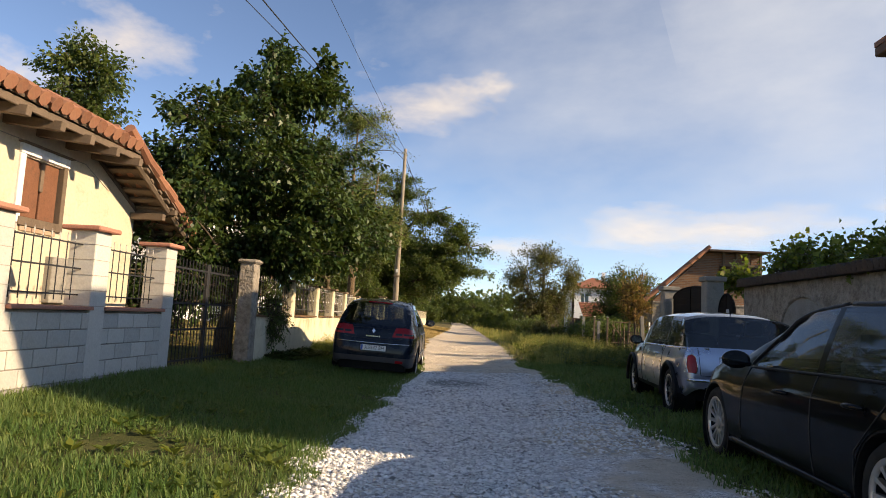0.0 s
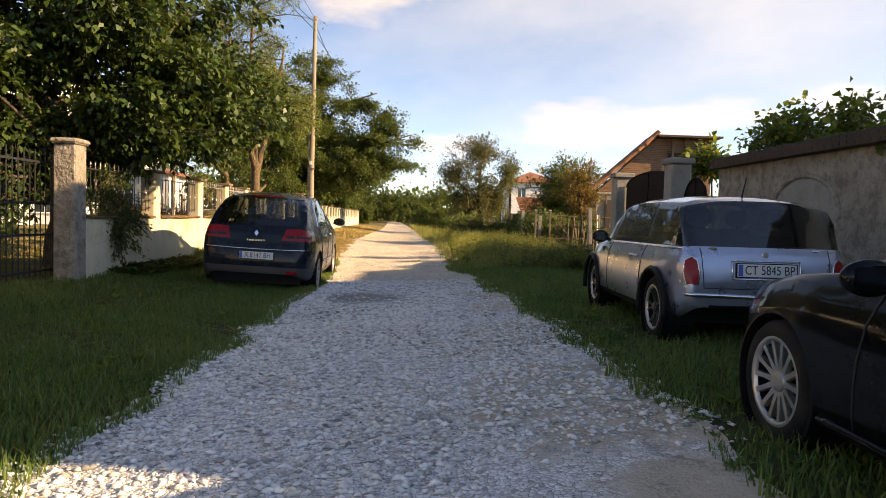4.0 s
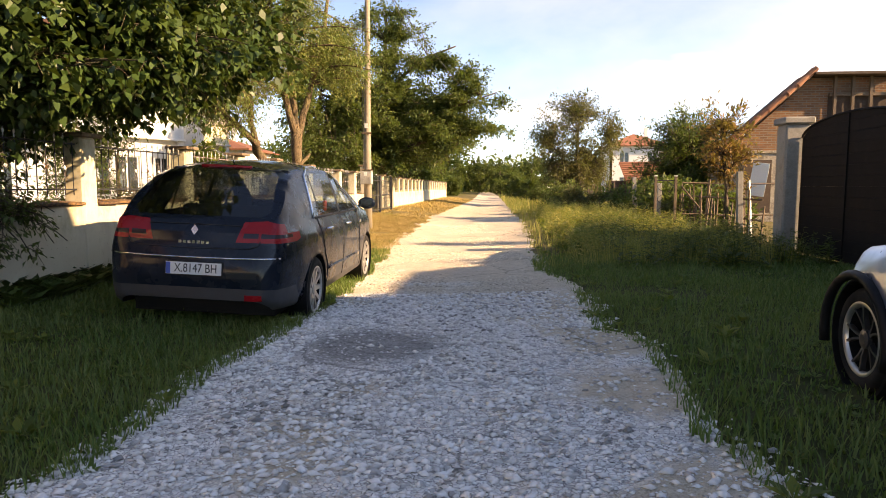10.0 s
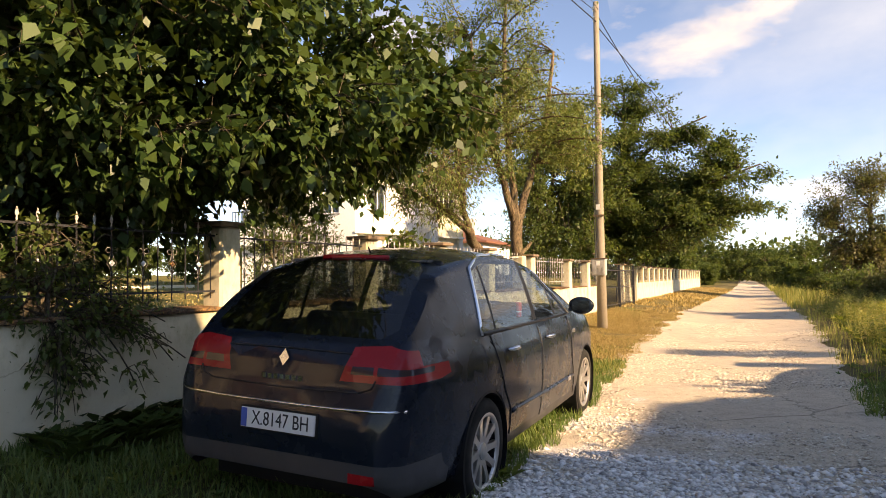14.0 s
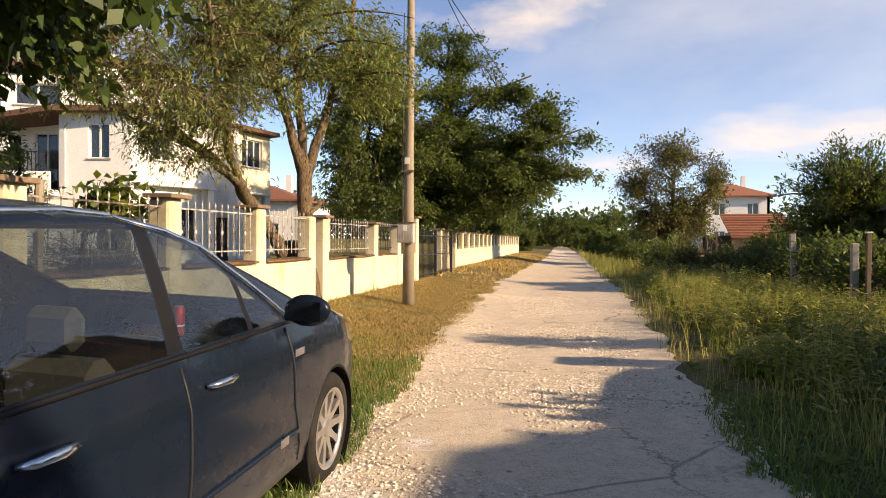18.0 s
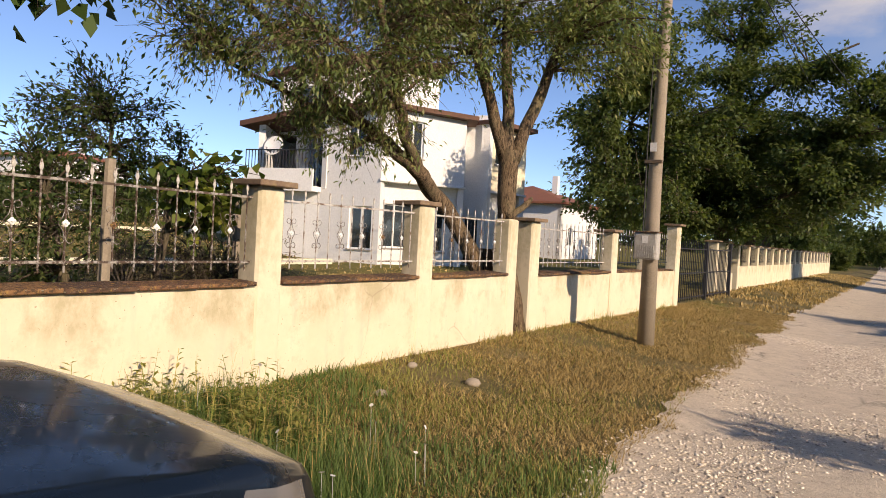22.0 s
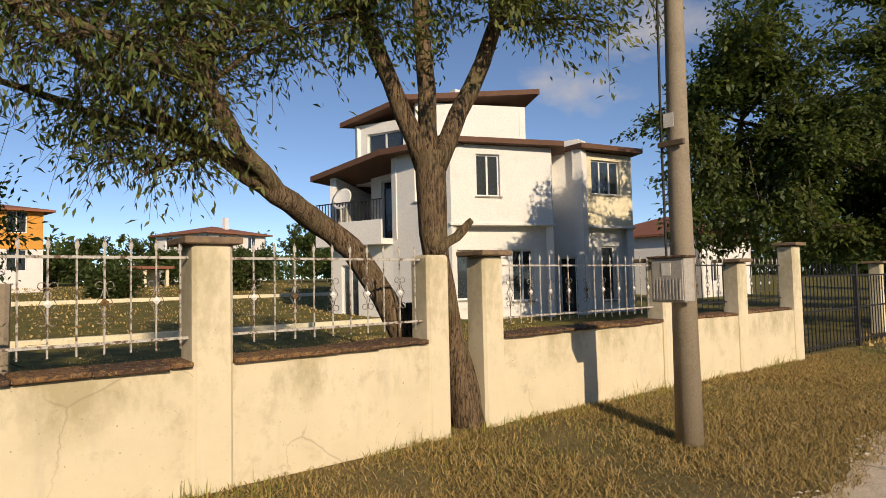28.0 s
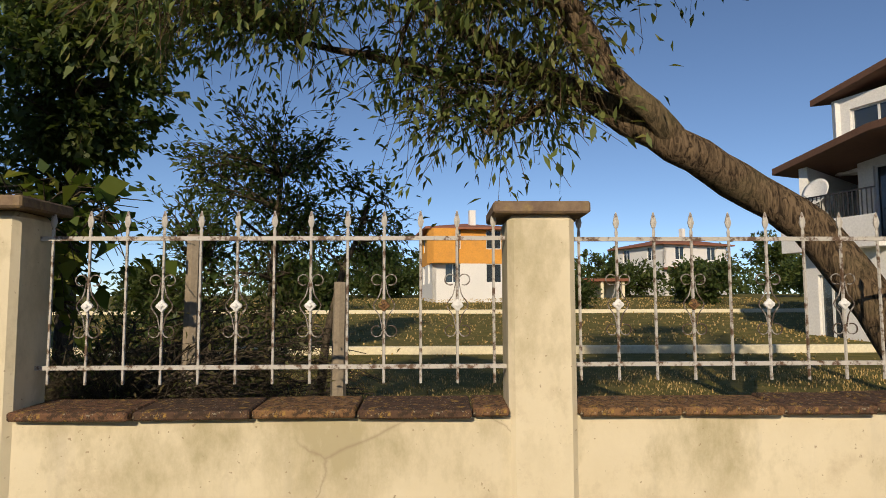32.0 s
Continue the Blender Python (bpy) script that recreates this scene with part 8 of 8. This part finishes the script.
# shrubs along the garden wall
grow_tree("climbing_shrub", [S((0.22, 20.75, 0.2, 0.03), (0.2, 20.8, 1.2, 0.02), (0.1, 20.9, 1.9, 0.012))], [((0.22, 20.9, 1.15), (0.28, 0.5, 0.85), 40), ((0.35, 21.4, 0.8), (0.3, 0.6, 0.4), 14)], LEAF_DARK, BARK_DARK, 2300, 0.06, 0.5, "dark small-leaved shrub climbing the gate post", "shrub", seed=33, spread=0.04, twigs=6, twig_len=0.25)
grow_tree("fig_tree", [S((-6.6, 24.2, 0.2, 0.14), (-6.5, 24.3, 2.4, 0.11), (-6.4, 24.4, 5.4, 0.07), (-6.6, 24.4, 7.8, 0.03))], [((-6.4, 24.4, 5.1), (1.5, 1.5, 1.5), 90), ((-6.7, 24.3, 7.3), (1.4, 1.4, 1.6), 60), ((-6.8, 23.8, 3.6), (1.2, 1.1, 0.8), 26)], LEAF_DARK, BARK_DARK, 17000, 0.13, 0.6, "dark leafy tree inside the garden", seed=34, droop=0.4, spread=0.08, twigs=7, twig_len=0.45)
grow_tree("garden_shrub", [S((-3.2, 27.9, 0.2, 0.06), (-3.3, 27.9, 1.5, 0.045), (-3.4, 27.95, 2.8, 0.02)), S((-3.0, 28.3, 0.2, 0.05), (-3.1, 28.5, 1.7, 0.03), (-3.3, 28.8, 2.6, 0.015)), S((-3.2, 27.6, 0.2, 0.05), (-3.3, 27.2, 1.9, 0.03))], [((-3.4, 27.7, 2.6), (0.9, 0.9, 0.9), 80), ((-3.4, 28.6, 2.3), (0.5, 0.5, 0.6), 20), ((-3.3, 27.4, 1.2), (0.8, 0.9, 0.7), 40)], LEAF_DARK, BARK_DARK, 9000, 0.075, 0.4, "loose dark shrub behind the iron fence", "shrub", seed=35, droop=0.1, spread=0.05, twigs=9, twig_len=0.35, twig_r=0.004)
for x, y, z, r in ((-5.6, 25.6, 0.9, 0.8), (-3.2, 22.0, 1.4, 1.1), (-5.2, 23.4, 1.2, 1.0)):
    grow_tree("garden_shrub", [S((x, y, 0.2, 0.05), (x, y + 0.1, z, 0.035), (x - 0.1, y, z + r * 0.6, 0.015)), S((x + 0.2, y + 0.3, 0.2, 0.04), (x + 0.3, y + 0.5, z, 0.02))], [((x, y, z), (r, r * 1.1, r * 0.8), int(60 * r)), ((x, y + 0.1, z * 0.5), (r, r, z * 0.4), int(40 * r))], LEAF_DARK if x < -2.5 else LEAF_ACACIA, BARK_DARK, int(4200 * r), 0.08, 0.45, "tangled dark shrub behind the iron fence", "shrub", seed=int(y * 3 - x * 5), droop=0.1, spread=0.07, twigs=8, twig_len=0.35, twig_r=0.004, group="garden shrubs")
grow_tree("dead_shrub", [S((-0.9, 27.6, 0.3, 0.03), (-0.9, 27.7, 1.0, 0.02)), S((-1.2, 27.0, 0.3, 0.03), (-1.2, 27.0, 1.0, 0.02))], [((-0.85, 27.9, 1.15), (0.4, 0.85, 0.35), 60), ((-2.3, 28.2, 0.95), (1.3, 0.9, 0.65), 110)], LEAF_ACACIA, BARK_DARK, 5200, 0.045, 0.3, "tangle of dry brown twigs behind the fence", "shrub", seed=36, spread=0.05, twigs=12, twig_len=0.35, twig_r=0.0035)
grow_tree("garden_vine", [S((-0.75, 27.0, 0.2, 0.04), (-0.8, 27.2, 2.0, 0.02))], [((-0.6, 27.5, 1.9), (0.3, 0.4, 0.3), 24)], LEAF_VINE, BARK_DARK, 420, 0.10, 0.8, "vine trained behind the fence on a post", "vine", seed=37, spread=0.06, twigs=6, twig_len=0.3)
for x, y, h in ((-1.0, 26.7, 2.15), (-1.0, 28.0, 2.0), (-1.5, 28.75, 1.75)):
    s_ = part("garden_post", tube([(0, 0, -0.1), (0.02, 0.03, h - 0.3)], [0.055, 0.045], 8), POLE_WOOD)
    s_.matrix_basis = pose(x, y, 0.3)
    tagged(s_, "rough wooden post in the garden", "post", "garden posts")
for x, y, r, h in ((-20, 20, 1.6, 2.0), (-28, 24, 1.8, 1.6), (-29, 36, 1.4, 1.3), (-33, 44, 2.2, 2.2), (-30, 50, 2.6, 3.0), (-25, 56, 3.0, 4.0), (-52, 24, 3.5, 4.6), (-64, 42, 4.0, 4.5), (-60, 62, 4.5, 5.5), (-22, 58, 2.2, 2.4), (-47, 20, 3.2, 2.6), (-48, 26, 3.0, 2.2), (-50, 37, 3.4, 2.8), (-49, 45, 3.2, 2.6), (-51, 52, 3.4, 3.0), (-46, 58, 3.4, 3.2), (-56, 31, 4.0, 4.2), (-38, 62, 3.6, 3.6), (-70, 26, 5.0, 5.5), (-74, 50, 5.5, 6.0)):
    grow_tree("garden_bush", [S((x, y, gz(x, y) - 0.1, 0.06), (x, y, gz(x, y) + h * 0.5, 0.03))], [((x, y, gz(x, y) + h * 0.5), (r, r, h * 0.55), 44)], LEAF_BUSH if r < 2 else LEAF_DARK, BARK_DARK, 3200, 0.14 + 0.05 * r, 0.55, "rounded dark green bush in the gardens beyond", "bush", seed=int(abs(x) + y), droop=-0.2, spread=0.14, twigs=5, twig_len=0.5, group="garden bushes")

# ---- grass and weeds ----


def blades(name, n, area, h0, h1, w, material, label, seed, dens=None, lean=0.75, patch=0.4):
    """Single grass blades over an area of the ground: area(u, v) gives x and y."""
    rng = np.random.default_rng(seed)
    pts = []
    while len(pts) < n:
        x, y = area(rng.random(), rng.random())
        q = noise.noise(Vector((x * 0.9, y * 0.9, seed)))
        if q < -patch + 0.5 * (rng.random() - 0.5) or (dens and rng.random() > dens(x, y)):
            continue
        pts.append((x, y, gz(x, y), q))
    p = np.array(pts)
    a = rng.random(n) * 6.283
    h = (h0 + (h1 - h0) * rng.random(n) ** 2) * (1 + 0.5 * p[:, 3])
    d = np.stack([np.cos(a), np.sin(a)], 1)
    ln = (lean * (0.3 + rng.random(n)) * h)[:, None]
    ww = (1.35 * w * (0.6 + 0.8 * rng.random(n)))[:, None]
    side = np.stack([-d[:, 1], d[:, 0]], 1)
    b = p[:, :2]
    z = p[:, 2:3]
    h = h[:, None]
    def at(xy, zz):
        return np.concatenate([xy, zz], 1)
    v = np.stack([at(b - side * ww, z - 0.01), at(b + side * ww, z - 0.01), at(b + d * ln * 0.4 + side * ww * 0.7, z + h * 0.6), at(b + d * ln, z + h), at(b + d * ln * 0.4 - side * ww * 0.7, z + h * 0.6)], 1).reshape(-1, 3)
    f = (np.arange(n)[:, None, None] * 5 + np.array([(0, 1, 2), (0, 2, 4), (4, 2, 3)])[None]).reshape(-1, 3)
    return tagged(arrays(name, v, f, material), label, "grass", kind="stuff")


def strip(xa, xb, y0, y1):
    return lambda u, v: ((lambda y: (xa(y) + (xb(y) - xa(y)) * u, y))(y0 + (y1 - y0) * v))


LE, RE = lambda y: road_edge(y, -1) + 0.12, lambda y: road_edge(y, 1) - 0.12
WL = lambda y: 0.02 if y < 31 else -0.1
blades("verge_grass", 95000, strip(lambda y: -0.1, LE, 8.0, 20.5), 0.03, 0.12, 0.0036, GRASS_GREEN, "short green grass of the verge", 41)
blades("verge_grass", 60000, strip(WL, LE, 20.5, 28.5), 0.03, 0.13, 0.0034, GRASS_GREEN, "short green grass round the parked car", 42, lambda x, y: 1.0 if y < 26.8 else 0.5)
blades("tall_grass", 34000, strip(lambda y: 0.05, lambda y: 2.4 - 0.3 * abs(y - 26.0), 24.8, 27.4), 0.05, 0.27, 0.0020, GRASS_GREEN, "tall green grass in front of the garden wall", 43, lambda x, y: min(1.0, max(0.05, (27.4 - y) / 1.2)), 0.6, 0.5)
blades("seed_stalks", 420, strip(lambda y: 0.1, lambda y: 2.2, 25.0, 27.2), 0.25, 0.5, 0.0014, GRASS_DRY, "dry seed stalks standing out of the grass", 53, None, 0.35)
blades("dry_grass", 95000, strip(WL, LE, 26.4, 42.0), 0.02, 0.06, 0.0030, GRASS_DRY, "mown, sun-dried grass along the wall", 44, None, 2.4, 0.35)
blades("dry_grass", 9000, strip(lambda y: far_x(y), LE, 42.0, 80.0), 0.04, 0.12, 0.012, GRASS_DRY, "dry grass under the far wall", 45, None, 0.8, 0.2)
blades("verge_grass", 95000, strip(RE, lambda y: 10.3, 7.5, 27.0), 0.03, 0.12, 0.004, GRASS_GREEN, "short green grass under the parked cars", 46)
blades("tall_grass", 60000, strip(RE, lambda y: 9.6, 25.0, 46.0), 0.06, 0.50, 0.0028, GRASS_WEED, "tall yellow-green weeds beside the lane", 47, lambda x, y: min(1.0, 0.06 + max(0.0, x - 6.3) / 1.4), 0.45, 0.1)
blades("tall_grass", 16000, strip(RE, lambda y: 10.0, 46.0, 100.0), 0.2, 0.7, 0.009, GRASS_WEED, "rank weeds far along the lane", 48, None, 0.4)
blades("lawn_grass", 22000, strip(lambda y: -9.0, lambda y: -0.3, 22.0, 42.0), 0.02, 0.05, 0.006, GRASS_DRY, "thin dry lawn behind the wall", 49, None, 0.6)
blades("lawn_grass", 12000, strip(lambda y: -40.0, lambda y: -9.0, 16.0, 50.0), 0.03, 0.09, 0.02, GRASS_DRY, "patchy lawn of the terraces", 50, None, 0.6)
blades("wall_foot_weeds", 1600, strip(WL, lambda y: WL(y) + 0.22, 21.0, 39.0), 0.04, 0.17, 0.002, GRASS_WEED, "weeds along the foot of the wall", 51, None, 0.5, 0.0)


def herbs(name, n, area, size, material, label, seed):
    """Low broad-leaved weeds: rosettes of flat leaves."""
    rng = np.random.default_rng(seed)
    V, k = [], 0
    for _ in range(n):
        x, y = area(rng.random(), rng.random())
        z = gz(x, y)
        s = size * (0.5 + rng.random())
        for j in range(7):
            a = 6.283 * (j / 7 + rng.random() * 0.1)
            d = np.array([math.cos(a), math.sin(a), 0.5 + 0.5 * rng.random()])
            q = np.array([-math.sin(a), math.cos(a), 0])
            b = np.array([x, y, z + 0.01])
            V.append([b, b + d * s * 0.5 + q * s * 0.22, b + d * s * np.array([1, 1, 0.7]), b + d * s * 0.5 - q * s * 0.22])
    v = np.array(V).reshape(-1, 3)
    return tagged(arrays(name, v, np.arange(len(v)).reshape(-1, 4), material), label, "weeds", kind="stuff")


def weed_clumps(name, n, area, h0, h1, leaf_len, material, label, seed):
    """Leafy stalks standing together: each stalk leans and carries narrow leaves up its length."""
    rng = np.random.default_rng(seed)
    V, k = [], 0
    while k < n:
        x, y = area(rng.random(), rng.random())
        if noise.noise(Vector((x * 0.6, y * 0.6, seed))) < -0.1 + 0.3 * (rng.random() - 0.5):
            continue
        k += 1
        for _ in range(rng.integers(3, 7)):
            bx, by = x + rng.normal(0, 0.09), y + rng.normal(0, 0.09)
            base = np.array([bx, by, gz(bx, by) - 0.01])
            h = h0 + (h1 - h0) * rng.random()
            tip = np.array([rng.normal(0, 0.16) * h, rng.normal(0, 0.16) * h, h])
            q = np.array([rng.normal(), rng.normal(), 0.0])
            q *= 0.004 / np.linalg.norm(q)
            V.append([base - q, base + q, base + tip + q * 0.4, base + tip - q * 0.4])
            m = int(7 + 9 * h)
            for j in range(m):
                u = 0.15 + 0.85 * (j + rng.random()) / m
                p = base + tip * u
                a = rng.random() * 6.283
                d = np.array([math.cos(a), math.sin(a), rng.uniform(-0.3, 0.7)])
                w = np.array([-math.sin(a), math.cos(a), 0.0])
                L = leaf_len * (1.25 - 0.7 * u) * (0.6 + 0.8 * rng.random())
                V.append([p, p + d * L * 0.5 + w * L * 0.16, p + d * L - np.array([0, 0, L * 0.2]), p + d * L * 0.5 - w * L * 0.16])
    v = np.array(V).reshape(-1, 3)
    return tagged(arrays(name, v, np.arange(len(v)).reshape(-1, 4), material), label, "weeds", kind="stuff")


weed_clumps("leafy_weeds", 420, strip(lambda y: RE(y) + 0.75, lambda y: 9.7, 26.2, 45.0), 0.25, 0.75, 0.13, GRASS_WEED, "tall leafy weeds gone yellow at the side of the lane", 71)
weed_clumps("leafy_weeds", 130, strip(lambda y: RE(y) + 1.2, lambda y: 10.0, 24.5, 32.0), 0.3, 0.6, 0.14, LEAF_BUSH, "dark leafy weeds in front of the gate and sticks", 72)
weed_clumps("wall_herbs", 60, strip(lambda y: 0.15, lambda y: 1.6, 24.6, 27.2), 0.2, 0.5, 0.09, GRASS_WEED, "leafy herbs at the foot of the garden wall", 73)
herbs("clover", 2600, strip(lambda y: 0.0, LE, 8.0, 22.0), 0.034, GRASS_GREEN, "clover and small weeds in the verge", 74)
herbs("clover", 2600, strip(RE, lambda y: 10.2, 8.0, 28.0), 0.036, GRASS_GREEN, "clover and small weeds under the cars", 75)
blades("green_tufts", 13000, strip(WL, LE, 26.4, 42.0), 0.02, 0.08, 0.0028, GRASS_WEED, "green tufts in the mown verge", 76, lambda x, y: max(0.06, min(1.0, (31.0 - y) / 3.0)), 0.8, -0.05)
herbs("broad_weeds", 260, strip(lambda y: 0.1, LE, 9, 24), 0.09, LEAF_VINE, "broad-leaved weeds in the verge", 61)
herbs("broad_weeds", 300, strip(RE, lambda y: 10.0, 8, 30), 0.09, LEAF_VINE, "broad-leaved weeds under the cars", 62)
herbs("wall_weeds", 240, strip(lambda y: 0.05, lambda y: 0.8, 20.6, 24.0), 0.16, LEAF_MULBERRY, "leafy weeds crowding the shaded wall", 63)
herbs("ditch_weeds", 900, strip(lambda y: RE(y) + 0.7, lambda y: 9.8, 27.0, 44.0), 0.2, LEAF_VINE, "leafy weeds among the tall grass", 64)
for x, y, s in ((0.55, 26.2, 0.12), (0.75, 28.3, 0.08), (1.0, 29.4, 0.10), (0.3, 29.3, 0.07)):
    bm = bmesh.new()
    bmesh.ops.create_icosphere(bm, subdivisions=2, radius=1.0)
    for v in bm.verts:
        v.co = Vector((v.co.x * s * 0.7, v.co.y * s, v.co.z * s * 0.5)) * (1 + noise.noise(v.co * 1.7 + Vector((x, y, 0))) * 0.35)
    o = part("field_stone", bm, STONE, None, smooth=True)
    o.matrix_basis = pose(x, y, gz(x, y) + s * 0.2)
    tagged(o, "pale stone lying in the grass", "stone", "loose stones")
fl = bmesh.new()
rf_ = random.Random(3)
for k in range(26):
    x, y = rf_.uniform(0.3, 2.2), rf_.uniform(25.2, 27.4)
    z = gz(x, y) + rf_.uniform(0.2, 0.4)
    bmesh.ops.create_circle(fl, cap_ends=True, radius=0.016, segments=7, matrix=pose(x, y, z, rf_.uniform(10, 60), 0, rf_.uniform(0, 360)))
    add_tube(fl, [(x, y, z), (x + 0.01, y, gz(x, y))], 0.0015, 3, False)
tagged(part("wild_flowers", fl, PAPER), "small pale wild flowers in the tall grass", "flowers", kind="stuff")

# ---- woods closing the view ----


def far_woods(name, n, area, h0, h1, size, label, seed):
    rng = np.random.default_rng(seed)
    at, along = [], []
    for _ in range(n // 40):
        x, y = area(rng.random(), rng.random())
        h, r = h0 + (h1 - h0) * rng.random(), 2.0 + 2.5 * rng.random()
        for _ in range(8):
            v = rng.normal(0, 1, 3)
            v *= (0.6 + 0.4 * rng.random()) / np.linalg.norm(v)
            at.append((x + v[0] * r, y + v[1] * r, gz(x, y) + h * 0.5 + v[2] * h * 0.5))
            along.append((v[0], v[1], v[2]))
    v, f = leaf_mesh(rng, np.array(at), np.array(along), n, size, 0.6, 0.1, 0.8)
    return tagged(arrays(name, v, f, LEAF_DARK), label, "woods", kind="stuff")


far_woods("far_woods", 15000, strip(lambda y: -75.0, lambda y: -9.0, 128.0, 150.0), 5.0, 9.0, 0.85, "dark belt of trees beyond the village", 81)
far_woods("far_woods", 15000, strip(lambda y: 3.0, lambda y: 90.0, 122.0, 150.0), 4.0, 7.5, 0.85, "dark belt of trees beyond the fields", 82)
far_woods("far_woods", 5000, strip(lambda y: -14.0, lambda y: 6.0, 152.0, 164.0), 4.0, 7.0, 0.85, "trees where the lane bends out of sight", 84)
far_woods("far_woods", 9000, strip(lambda y: -130.0, lambda y: -85.0, 0.0, 110.0), 4.0, 7.0, 0.9, "line of trees behind the far houses", 83)

# ---- clouds far off ----


def cloud_mat(name, lift, reach, glow, tint=(1.0, 0.96, 0.92)):
    m = bpy.data.materials.new(name)
    m.use_nodes = True
    nt = m.node_tree
    nt.nodes.remove(nt.nodes["Principled BSDF"])
    co = nt.nodes.new("ShaderNodeTexCoord")
    nz = nt.nodes.new("ShaderNodeTexNoise")
    nz.inputs["Scale"].default_value, nz.inputs["Detail"].default_value, nz.inputs["Roughness"].default_value = 3.2, 9.0, 0.58
    mp = nt.nodes.new("ShaderNodeMapping")
    oi = nt.nodes.new("ShaderNodeObjectInfo")
    ad = nt.nodes.new("ShaderNodeVectorMath")
    ad.operation = "ADD"
    mul = nt.nodes.new("ShaderNodeVectorMath")
    mul.operation = "SCALE"
    mul.inputs[3].default_value = 40.0
    cb = nt.nodes.new("ShaderNodeCombineXYZ")
    nt.links.new(oi.outputs["Random"], cb.inputs[0])
    nt.links.new(cb.outputs[0], mul.inputs[0])
    nt.links.new(co.outputs["Generated"], ad.inputs[0])
    nt.links.new(mul.outputs[0], ad.inputs[1])
    nt.links.new(ad.outputs[0], nz.inputs["Vector"])
    gr = nt.nodes.new("ShaderNodeTexGradient")
    gr.gradient_type = "SPHERICAL"
    mp.inputs["Location"].default_value = (-1, -1, -1)
    mp.inputs["Scale"].default_value = (2, 2, 2)
    nt.links.new(co.outputs["Generated"], mp.inputs[0])
    nt.links.new(mp.outputs[0], gr.inputs[0])
    mx = nt.nodes.new("ShaderNodeMath")
    mx.operation = "MULTIPLY_ADD"
    mx.inputs[1].default_value = 0.55
    nt.links.new(gr.outputs[0], mx.inputs[0])
    sub = nt.nodes.new("ShaderNodeMath")
    sub.operation = "SUBTRACT"
    sub.inputs[1].default_value = lift
    nt.links.new(nz.outputs[0], sub.inputs[0])
    nt.links.new(sub.outputs[0], mx.inputs[2])
    rp = nt.nodes.new("ShaderNodeValToRGB")
    rp.color_ramp.elements[0].position, rp.color_ramp.elements[1].position = 0.0, reach
    nt.links.new(mx.outputs[0], rp.inputs[0])
    em, tr, ms = nt.nodes.new("ShaderNodeEmission"), nt.nodes.new("ShaderNodeBsdfTransparent"), nt.nodes.new("ShaderNodeMixShader")
    em.inputs[0].default_value, em.inputs[1].default_value = (*tint, 1), glow
    nt.links.new(rp.outputs[0], ms.inputs[0])
    nt.links.new(tr.outputs[0], ms.inputs[1])
    nt.links.new(em.outputs[0], ms.inputs[2])
    nt.links.new(ms.outputs[0], nt.nodes["Material Output"].inputs[0])
    return m


CM, VEIL = cloud_mat("cloud", 0.74, 0.6, CLOUD), cloud_mat("thin_cloud", 0.5, 1.1, CLOUD, (0.78, 0.89, 1.06))
for az, el, w, h, mt in [(*q, VEIL) for q in ((24, 19, 1300, 620), (52, 26, 1300, 760))] + [(*q, CM) for q in ((-30, 20.5, 300, 170), (-5.5, 18, 330, 150), (0.5, 19.5, 160, 90), (13, 8, 330, 110), (22, 8, 420, 120), (34, 9, 330, 110), (-37, 16, 240, 150), (45, 10, 300, 120), (3, 6, 260, 80))]:
    D = 900 if mt is CM else 1000
    a, e = radians(az), radians(el)
    pnt = Vector((math.sin(a) * math.cos(e), math.cos(a) * math.cos(e), math.sin(e))) * D
    cl = arrays("backdrop_cloud", [(-w / 2, -h / 2, 0), (w / 2, -h / 2, 0), (w / 2, h / 2, 0), (-w / 2, h / 2, 0)], [(0, 1, 2, 3)], mt)
    cl.matrix_world = look(pnt, (0, 0, 0))
    cl.visible_shadow = False
    tagged(cl, "soft white cloud low in the blue sky" if mt is CM else "thin milky veil of high cloud", "cloud", "clouds", "structure")
